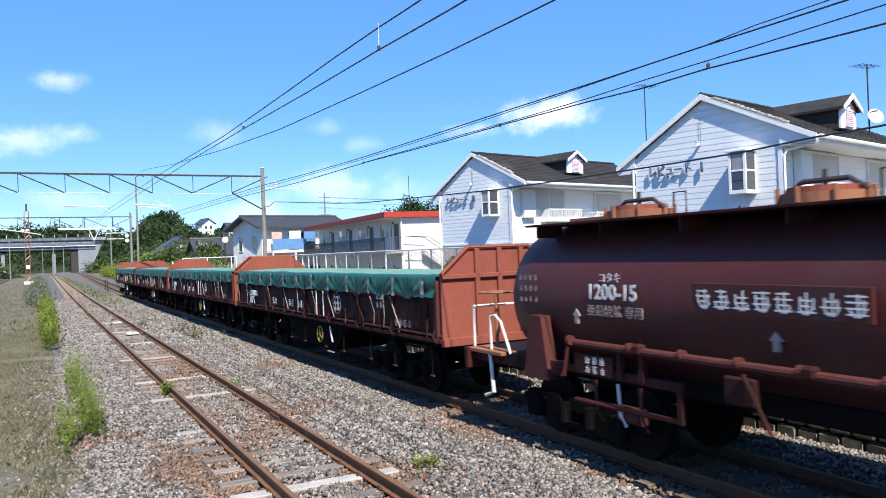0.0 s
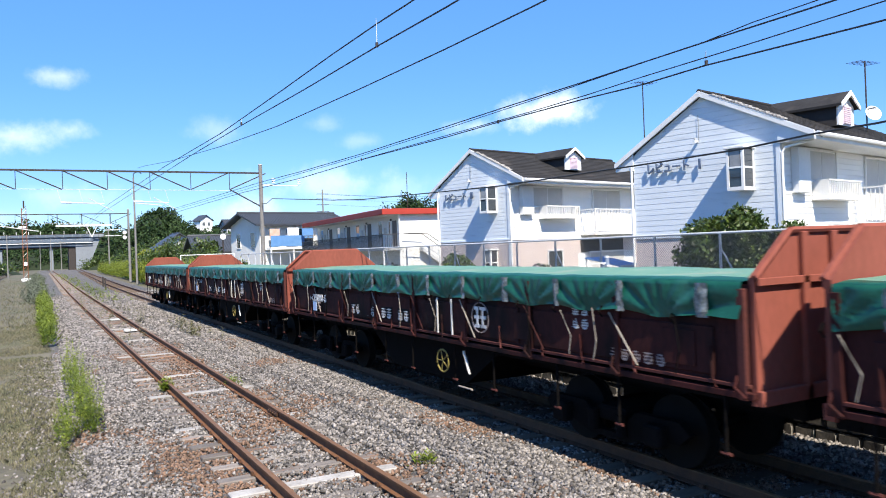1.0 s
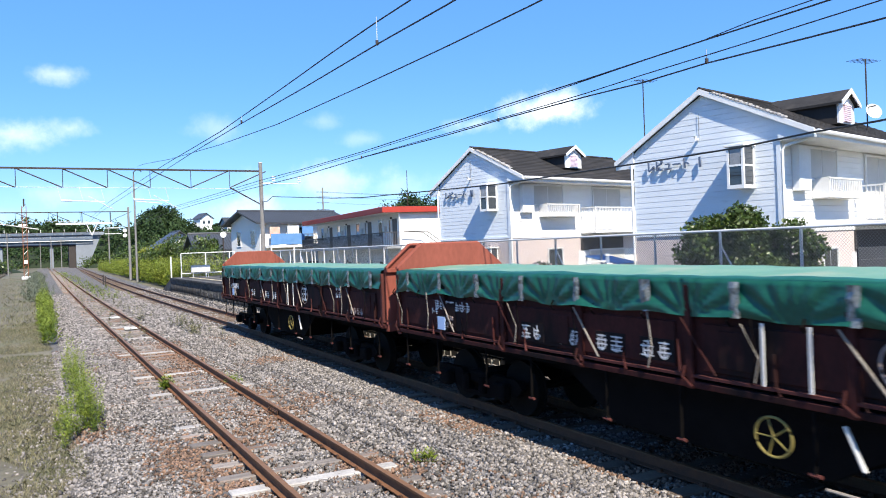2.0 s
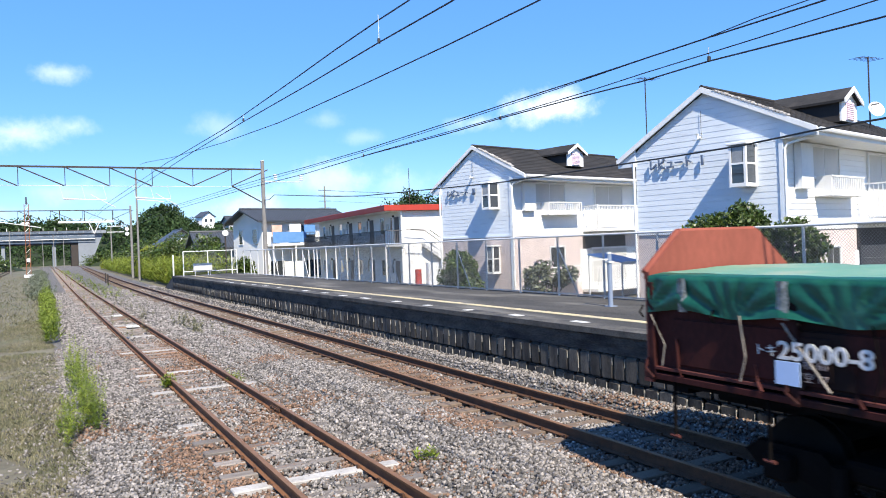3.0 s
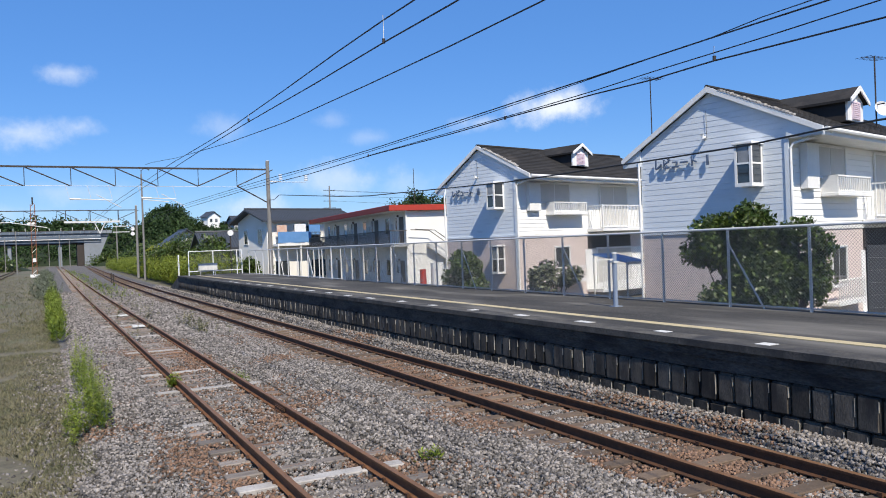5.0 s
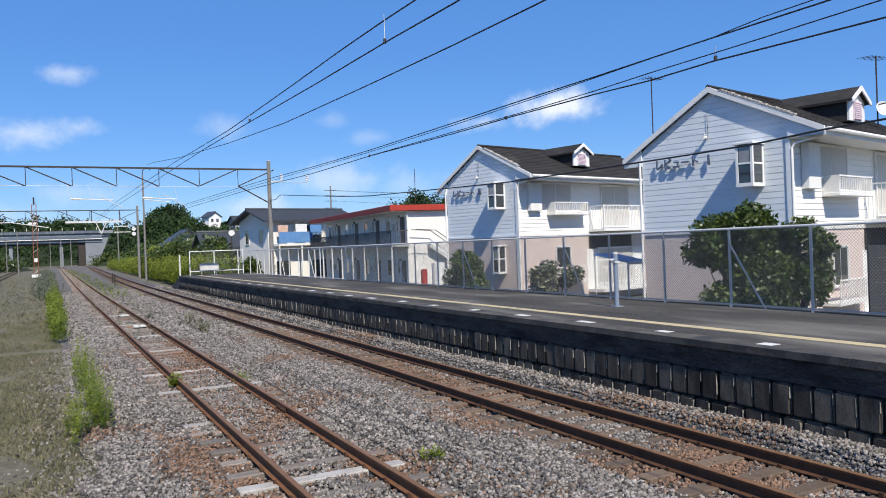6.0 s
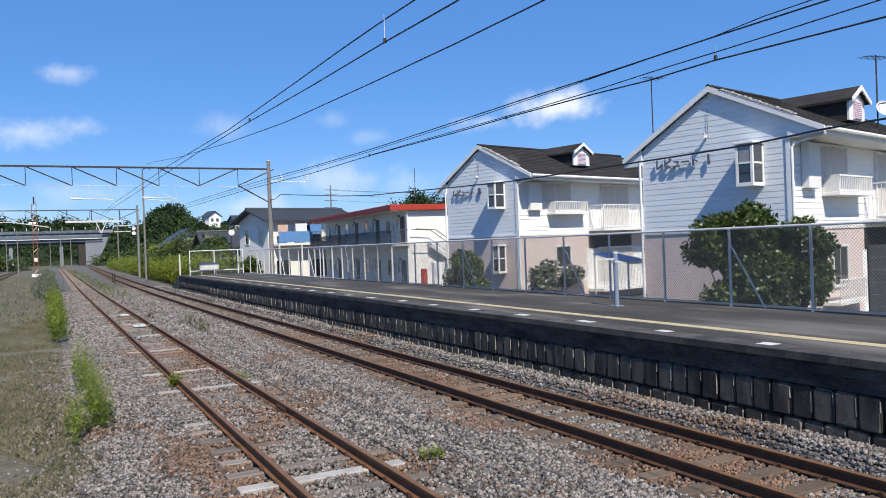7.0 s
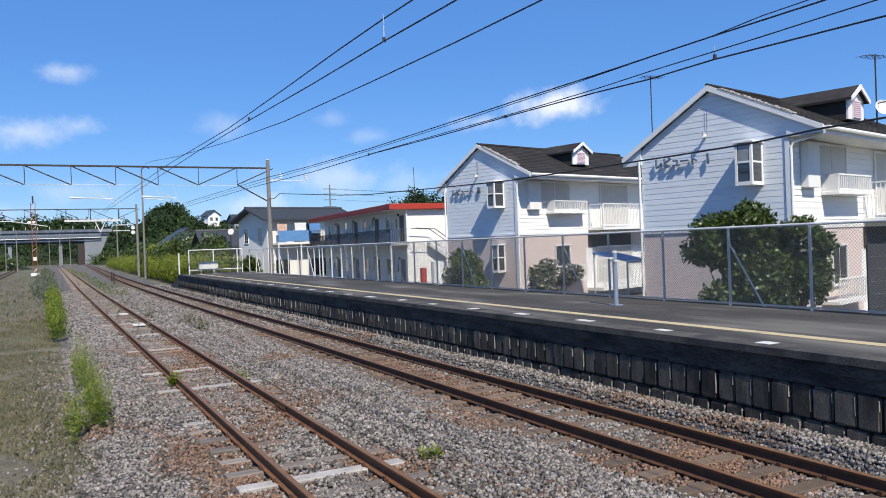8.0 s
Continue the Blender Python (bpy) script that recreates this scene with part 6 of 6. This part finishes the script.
pole_lamp = part("lamp_hook", bar([(10.5, 96, 12.2), (10.5, 96, 12.7), (10.8, 96, 12.95), (11.2, 96, 12.95), (11.4, 96, 12.75)], 0.06, 6), DARK_STEEL, bpy.data.objects["line_pole.001"])
pole_lamp.matrix_parent_inverse = bpy.data.objects["line_pole.001"].matrix_world.inverted()
for x, y, h in ((3.5, 210, 9), (-5.0, 180, 9), (6.5, 240, 9), (-9, 230, 9), (1.5, 280, 9), (-16, 210, 9)):
    line_pole(x, y, h)
for x, y in ((6.1, 83), (6.4, 90)):
    mk = thing("track_marker", "short dark marker stake between the tracks", "stake", pose(x, y, -0.2))
    part("stake", bar([(0, 0, 0), (0, 0, 1.1)], 0.07, 6), DARK_STEEL, mk)
wp = thing("white_marker_post", "white marker post beyond the platform end", "post", pose(10.3, 69, 0))
part("shaft", bar([(0, 0, -0.3), (0, 0, 2.6)], 0.06, 8), WHITE_TRIM, wp)
part("band", bar([(0, 0, 1.5), (0, 0, 1.9)], 0.08, 8), GALV, wp)
mr = thing("round_mirror", "white round signal disc on a short pole", "sign", pose(13.3, 62, 0.5))
part("shaft", bar([(0, 0, 0), (0, 0, 3.6)], 0.06, 8), DARK_STEEL, mr)
part("disc", disc(bmesh.new(), (0, -0.08, 3.7), 0.24, "y", 0.06, 20), CERAMIC, mr)

# registration arms hung under the near gantry
for x0, x1, z in ((1.5, 3.9, 6.25), (5.6, 7.7, 6.3)):
    ra = thing("registration_arm", "white insulated arm hung under the gantry", "wire fitting")
    part("arm", bar([(x0, 51.5, z), (x1, 51.5, z - 0.08)], 0.026, 8), RAIL_WHITE, ra)
    part("insulator", bar([(x0, 51.5, z), (x0 + 0.6, 51.5, z - 0.02)], 0.055, 10), CERAMIC, ra)
    part("steady_arm", bar([(x1 - 0.9, 51.5, z + 0.25), (x1 + 0.5, 51.5, z - 0.55)], 0.025, 6), GALV, ra)
    for x in (x0, (x0 + x1) / 2, x1):
        part("drop_wire", bar([(x - 0.2, 51.5, 7.1), (x, 51.5, z)], 0.012, 5), GALV, ra)
# blue lean-to roof beyond the fence
cp = thing("lean_to", "small lean-to with blue ribbed roof beside the apartment", "shed", pose(17.5, 20.6, 0, 0, 0, 13))
part("roof", slab([(-0.6, 1.75), (0.9, 2.05), (0.9, 2.09), (-0.6, 1.79)], "x", -0.1, 1.1), BLUE_SHEET, cp)
for x in (-0.05, 1.05):
    for y, z in ((-0.55, 1.75), (0.85, 2.03)):
        part("leg", bar([(x, y, -0.9), (x, y, z)], 0.03, 6), GALV, cp)
part("fascia", cube(-0.12, 1.12, -0.64, -0.6, 1.70, 1.8), WHITE_TRIM, cp)

ps = thing("privacy_screen", "dark slatted privacy screen beside the apartment house", "screen", pose(16.62, 10.89, 0, 0, 0, -22))
for k in range(11):
    part("slat", cube(0, 4.6, -0.02, 0.0, -0.9 + k * 0.285, -0.618 + k * 0.285, 0.004), SCREEN_DARK, ps)
for x in (0.05, 1.5, 3.0, 4.5):
    part("post", cube(x - 0.03, x + 0.03, 0.0, 0.06, -1.2, 2.2), DARK_STEEL, ps)

# ---- shrubs, weeds and woods ----
def shrub(x, y, z, blobs, count, leaf, material, label, seed, bloom=0):
    sh = thing("shrub", label, "shrub", pose(x, y, z))
    g = random.Random(seed)
    bm = bmesh.new()
    for bx, by, bz, rx, ry, rz in blobs:
        tube(bm, [(g.uniform(-0.1, 0.1), g.uniform(-0.1, 0.1), 0), (bx * 0.5, by * 0.5, bz * 0.6), (bx, by, bz)], 0.05, 6, True, 0.015)
    part("stems", bm, BARK, sh)
    leaves("foliage", blobs, count, leaf, material, sh, seed, shell=0.6)
    if bloom:
        leaves("blossom", blobs, bloom, leaf * 0.8, PINK_BLOOM, sh, seed + 1, shell=0.15)
    return sh


def clumps(n, rx, ry, z0, z1, r, seed):
    g = random.Random(seed)
    out = []
    for _ in range(n):
        a, q = g.uniform(0, 6.28), g.uniform(0.2, 1) ** 0.5
        t = g.random()
        taper = 1 - 0.45 * t
        s = r * g.uniform(0.6, 1.25)
        out.append((math.cos(a) * rx * q * taper, math.sin(a) * ry * q * taper, z0 + (z1 - z0) * t, s, s, s * g.uniform(0.75, 1.1)))
    return out


shrub(15.0, 13.1, -0.7, clumps(22, 1.05, 1.35, 0.7, 3.6, 0.50, 1) + [(0.1, -0.3, 3.65, 0.5, 0.5, 0.42), (0.0, 0.35, 3.45, 0.5, 0.5, 0.4), (-0.3, 0.9, 2.9, 0.5, 0.5, 0.4), (0.1, -0.4, 2.5, 0.75, 0.8, 0.7), (0.1, -0.2, 1.6, 0.8, 0.9, 0.7), (0.0, -0.9, 2.2, 0.5, 0.6, 0.6)], 34000, 0.066, LEAF, "dense glossy evergreen shrub behind the fence", 1)
shrub(15.45, 11.95, -0.7, clumps(15, 0.6, 0.6, 1.7, 3.2, 0.40, 2) + [(0.0, -0.25, 3.35, 0.36, 0.4, 0.3), (0.05, -0.7, 3.0, 0.36, 0.36, 0.34), (-0.1, 0.2, 3.2, 0.3, 0.3, 0.3)], 11500, 0.064, LEAF, "leafy evergreen shrub beside the apartment", 2)
shrub(16.2, 29.0, -0.8, clumps(14, 0.9, 1.2, 0.7, 2.7, 0.5, 3), 8500, 0.085, LEAF, "rounded evergreen shrub beside the apartment gable", 3)
shrub(18.3, 25.2, -0.8, clumps(13, 1.2, 0.9, 0.7, 2.3, 0.42, 4), 3600, 0.11, LEAF_GREY, "sparse grey-green shrub with pale blooms", 4, bloom=260)
shrub(15.0, 62.5, -0.5, clumps(9, 1.0, 1.0, 0.6, 2.2, 0.6, 6), 2600, 0.14, LEAF, "dark bush against the house wall", 6)

g = np.random.default_rng(5)
# goldenrod bank beyond the platform end
n = 4600
yy = 62 + 150 * g.random(n) ** 1.4
xx = 10.5 + (yy - 62) * 0.022 + np.abs(g.normal(0, 2.2, n)) * (0.8 + (yy - 62) * 0.012)
xy = np.stack([xx, yy], 1)
tagged(weed_stalks("goldenrod", xy[:2300], -0.35, 2.5, 0.5, WEED, 6, per=30), "tall green goldenrod weeds beside the main line", "weeds", kind="stuff")
tagged(weed_stalks("goldenrod_bloom", xy[2300:], 0.0, 2.4, 0.42, LEAF_YELLOW, 7, per=22), "yellow flowering goldenrod beside the main line", "weeds", kind="stuff")
for k, (x, y, r, h, mt) in enumerate(((14.2, 76, 3.0, 3.0, LEAF), (16.0, 86, 3.8, 3.6, LEAF), (15.5, 100, 4, 4.4, LEAF), (14.5, 112, 3.6, 3.6, LEAF), (19.5, 112, 4, 5.0, LEAF_GREY), (22, 100, 4.5, 5.0, LEAF_GREY), (21, 128, 5, 5.0, LEAF), (18, 140, 5, 4.0, LEAF_YELLOW))):
    shrub(x, y, -0.3, clumps(14, r * 0.75, r * 0.75, 0.5, h, r * 0.35, 20 + k), 8000, 0.17, mt, "overgrown bush beside the railway line", 20 + k)

# weeds along the edge of the ballast
xy = np.stack([g.normal(0.68, 0.10, 96), np.concatenate([g.uniform(13.6, 15.8, 46), g.uniform(15.8, 21.8, 50)])], 1)
tagged(weed_stalks("weed_row", xy, -0.27, 1.05, 0.085, WEED, 8, per=90), "bright green tall weeds along the ballast edge", "weeds", kind="stuff")
xy = np.stack([g.normal(0.36, 0.09, 18), g.uniform(12.9, 15.0, 18)], 1)
tagged(weed_stalks("weed_clump", xy, -0.27, 0.66, 0.09, WEED, 9, per=80), "green weed clump at the edge of the grass", "weeds", kind="stuff")
xy = np.stack([g.normal(0.35, 0.16, 170), g.uniform(29, 60, 170)], 1)
tagged(weed_stalks("weed_row", xy, -0.27, 0.95, 0.24, WEED, 10, per=50), "green weeds along the far ballast edge", "weeds", kind="stuff")
xy = np.stack([np.concatenate([g.normal(5.0, 0.25, 40), g.normal(4.4, 0.3, 50), g.normal(2.9, 0.5, 40)]), np.concatenate([g.uniform(26, 34, 40), g.uniform(36, 90, 50), g.uniform(26, 90, 40)])], 1)
tagged(weed_stalks("track_weeds", xy, -0.2, 0.5, 0.16, DRY_GRASS, 11, per=30), "thin dry weeds growing between the tracks", "weeds", kind="stuff")
xy = np.stack([np.concatenate([g.normal(0.5, 0.2, 420), g.normal(4.6, 0.6, 260)]), np.concatenate([48 + 150 * g.random(420) ** 1.3, 55 + 140 * g.random(260) ** 1.3])], 1)
tagged(weed_stalks("bed_weeds", xy, -0.2, 0.45, 0.2, WEED, 31, per=22), "low green weeds on the far track bed", "weeds", kind="stuff")
xy = np.stack([g.normal(2.33, 0.05, 12), g.normal(16.8, 0.10, 12)], 1)
tagged(weed_stalks("rail_weed", xy, -0.17, 0.28, 0.14, WEED, 12, per=26), "small green weed beside the rail", "weeds", kind="stuff")
xy = np.stack([g.normal(3.62, 0.06, 12), g.normal(16.6, 0.2, 12)], 1)
tagged(weed_stalks("rail_weed", xy, -0.17, 0.2, 0.12, WEED, 13, per=20), "small green weed beside the rail", "weeds", kind="stuff")
xy = np.stack([g.normal(4.35, 0.05, 8), g.normal(8.75, 0.07, 8)], 1)
tagged(weed_stalks("rail_weed", xy, -0.17, 0.16, 0.12, WEED, 14, per=20), "small green weed in the ballast", "weeds", kind="stuff")
# dry grass
n = 95000
yy = 6.5 + 34 * g.random(n) ** 1.25
xx = 0.42 + 0.22 * np.sin(yy * 0.9) * np.sin(yy * 0.37 + 1) - 0.25 * (yy < 11) - g.uniform(0, 1, n) * (0.6 + yy * 0.13)
keep = np.array([noise.noise((x * 0.9, y * 0.5, 3.0)) for x, y in zip(xx, yy)]) > -0.30
tagged(blades("dry_grass", np.stack([xx, yy], 1)[keep], -0.285, 0.085, 0.0045, DRY_GRASS, 15, 0.5), "dry beige and green grass beside the siding", "grass", kind="stuff")
n = 14000
yy = 38 + 120 * g.random(n) ** 1.2
xx = 0.6 - np.abs(g.normal(0, 1, n)) * (yy * 0.10)
tagged(blades("far_grass", np.stack([xx, yy], 1), -0.32, 0.2, 0.014, DRY_GRASS, 16, 0.5), "patchy dry grass further along the siding", "grass", kind="stuff")
xy = np.stack([g.normal(0.0, 0.5, 500), 60 + 130 * g.random(500)], 1)
tagged(weed_stalks("far_weeds", xy, -0.3, 0.9, 0.35, LEAF_GREY, 17, per=26), "weeds growing beside the distant siding", "weeds", kind="stuff")


# ---- wooded hills ----
def hill(name, x, y, rx, ry, h, count, leaf, seed, label, conifer=0, crown=1.0, leafage=LEAF_DARK, patches=260):
    hl = thing(name, label, "wooded hill", kind="structure")
    vs, fs, n, k = [(x, y, h)], [], 40, 9
    def top(a, f):
        b = 1 + 0.22 * math.sin(3 * a + seed) + 0.10 * math.sin(7 * a + seed * 2)
        return (x + math.cos(a) * rx * f * b, y + math.sin(a) * ry * f * b, -0.4 + (h + 0.4) * (math.cos(f * math.pi / 2) ** 0.8) * (1 + 0.10 * math.sin(5 * a + 9 * f + seed)))
    for i in range(1, k + 1):
        for j in range(n):
            vs.append(top(2 * math.pi * j / n, i / k))
    fs += [(0, 1 + j, 1 + j + 1, 1 + (j + 2) % n) for j in range(0, n, 2)]
    for i in range(k - 1):
        for j in range(n):
            a, b = 1 + i * n + j, 1 + i * n + (j + 1) % n
            fs.append((a, a + n, b + n, b))
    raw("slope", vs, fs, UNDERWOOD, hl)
    gg = random.Random(seed)
    blobs = []
    for _ in range(patches):
        a, f = gg.uniform(0, 6.28), gg.random() ** 0.6
        p = top(a, f)
        s = gg.uniform(1.5, 3.0) * crown
        blobs.append((p[0], p[1], p[2] + s * 0.4, s, s, s * gg.uniform(0.8, 1.5 + conifer)))
    tr = leaves("tree_crowns", blobs, count, leaf, leafage, hl, seed, shell=0.5)
    tr["kind"] = "stuff"
    return hl


hill("hill_near", 38.5, 285, 15.5, 22, 16.0, 44000, 0.48, 1, "dark wooded knoll beside the railway")
hill("hill_mid", 62, 340, 40, 25, 11.5, 14000, 0.7, 2, "low wooded slope below hilltop houses")
hill("hill_right", 118, 240, 32, 18, 15.5, 30000, 0.48, 3, "dark conifer wood on a distant rise", 0.8)
hill("hill_far_left", -20, 560, 150, 45, 20, 60000, 1.25, 4, "distant wooded ridge behind the bridge", crown=2.2, patches=900)
hill("hill_far_right", 130, 440, 140, 40, 15, 30000, 1.0, 5, "distant wooded ridge behind the town", crown=1.6)
hill("thicket_left", -25, 235, 19, 24, 3.6, 15000, 0.36, 6, "green thicket beside the far tracks", crown=0.7, leafage=LEAF)
hill("thicket_abutment", 27, 298, 12, 12, 2.6, 12000, 0.35, 9, "green scrub below the bridge abutment", crown=0.8, leafage=LEAF, patches=140)
hill("thicket_bridge", -8, 400, 60, 20, 7, 14000, 0.6, 8, "dark trees beyond the road bridge")
hill("thicket_right", 32, 215, 14, 30, 5, 13000, 0.36, 7, "green thicket below the wooded knoll", crown=0.8, leafage=LEAF)

# ---- loose ballast stones, nearest the camera ----
g = np.random.default_rng(21)


def scatter(n, x0, x1, y0, y1, power):
    y = y0 + (y1 - y0) * g.random(n) ** power
    x = x0 + (x1 - x0) * g.random(n)
    return x, y


x, y = scatter(104000, 0.35, 8.6, 4.5, 27, 1.5)
sk = np.array([noise.noise((a * 0.8, b * 0.5, 1.0)) for a, b in zip(x, y)])
z = np.array([bed_z(a, b) for a, b in zip(x, y)]) + 0.008 + 0.012 * g.random(len(x)) + 0.016 * (np.abs(x - SIDING_X) < 1.05)
rails_clear = np.ones(len(x), bool)
for c in (SIDING_X, MAIN_X):
    for s in (-1, 1):
        rails_clear &= np.abs(x - c - s * (GAUGE / 2 + 0.033)) > 0.07
patch = np.exp(-((x - 1.5) / 0.55) ** 2 - ((y - 10.6) / 1.5) ** 2)
rust = ((0.8 * sk + 0.20 * (np.abs(x - SIDING_X) < 1.1) + 0.14 * (np.abs(x - SIDING_X) < 0.5) + 0.38 * (np.abs(x - MAIN_X + 0.25) < 0.95) + 0.34 * patch + g.normal(0, 0.17, len(x))) > 0.38)
on_siding = (np.abs(x - SIDING_X) < 1.06) & (np.abs((y - 3.0) / 0.66 - np.round((y - 3.0) / 0.66)) * 0.66 < 0.125)
on_main = (np.abs(x - MAIN_X) < 1.06) & (np.abs((y - 3.0) / 0.62 - np.round((y - 3.0) / 0.62)) * 0.62 < 0.125)
between = rails_clear & (~on_siding | (g.random(len(x)) < 0.5)) & (~on_main | (g.random(len(x)) < 0.3))
pts = np.stack([x, y, z], 1)
tagged(stones("ballast_stones", pts[between & ~rust], 0.039, STONE, 22), "grey angular ballast stones", "ballast", kind="stuff")
tagged(stones("rusty_ballast_stones", pts[between & rust], 0.037, RUSTY_STONE, 23), "rust-stained ballast stones along the rails", "ballast", kind="stuff")
x, y = scatter(5200, -0.7, 0.5, 5.5, 26, 1.4)
keep = g.random(len(x)) < np.clip((x + 0.75) * 0.8 + 0.5 * (y < 11), 0.02, 1)
tagged(stones("stray_stones", np.stack([x, y, np.full(len(x), -0.262)], 1)[keep], 0.04, STONE, 25), "stray ballast stones on the earth strip", "ballast", kind="stuff")
x, y = scatter(28000, 0.6, 8.6, 26, 70, 1.5)
z = np.array([bed_z(a, b) for a, b in zip(x, y)]) + 0.01
clear = (np.abs(np.abs(x - SIDING_X) - 0.566) > 0.08) & (np.abs(np.abs(x - MAIN_X) - 0.566) > 0.08) & ((np.abs(x - SIDING_X) > 1.05) | (g.random(len(x)) < 0.35))
x = x + np.array([main_x(b) - MAIN_X for b in y]) * np.clip((x - 3) / 4, 0, 1)
tagged(stones("far_ballast_stones", np.stack([x, y, z], 1)[clear], 0.068, STONE, 24), "grey ballast stones further along the line", "ballast", kind="stuff")
for x, y, w in ((3.15, 38.4, 0.4), (3.17, 31.9, 0.45)):
    tagged(part("white_slab", cube(x - w / 2, x + w / 2, y - 0.3, y + 0.3, -0.15, -0.10, 0.01), WORN_WHITE), "flat white slab lying between the rails", "slab")


# ---- motion ----
SPEED = 21.4


def motions():
    for w, y in zip(wagons, GONDOLA_NEAR):
        walk(w, [(t / 2, pose(MAIN_X, y - SPEED * t / 2, 0)) for t in range(17)])
    walk(unseen_lead_tanker, [(t / 2, pose(MAIN_X, 10.3 - 14.1 - SPEED * t / 2, 0)) for t in range(17)])
    walk(tanker, [(t / 2, pose(MAIN_X, 10.3 - SPEED * t / 2, 0)) for t in range(17)])


motions()
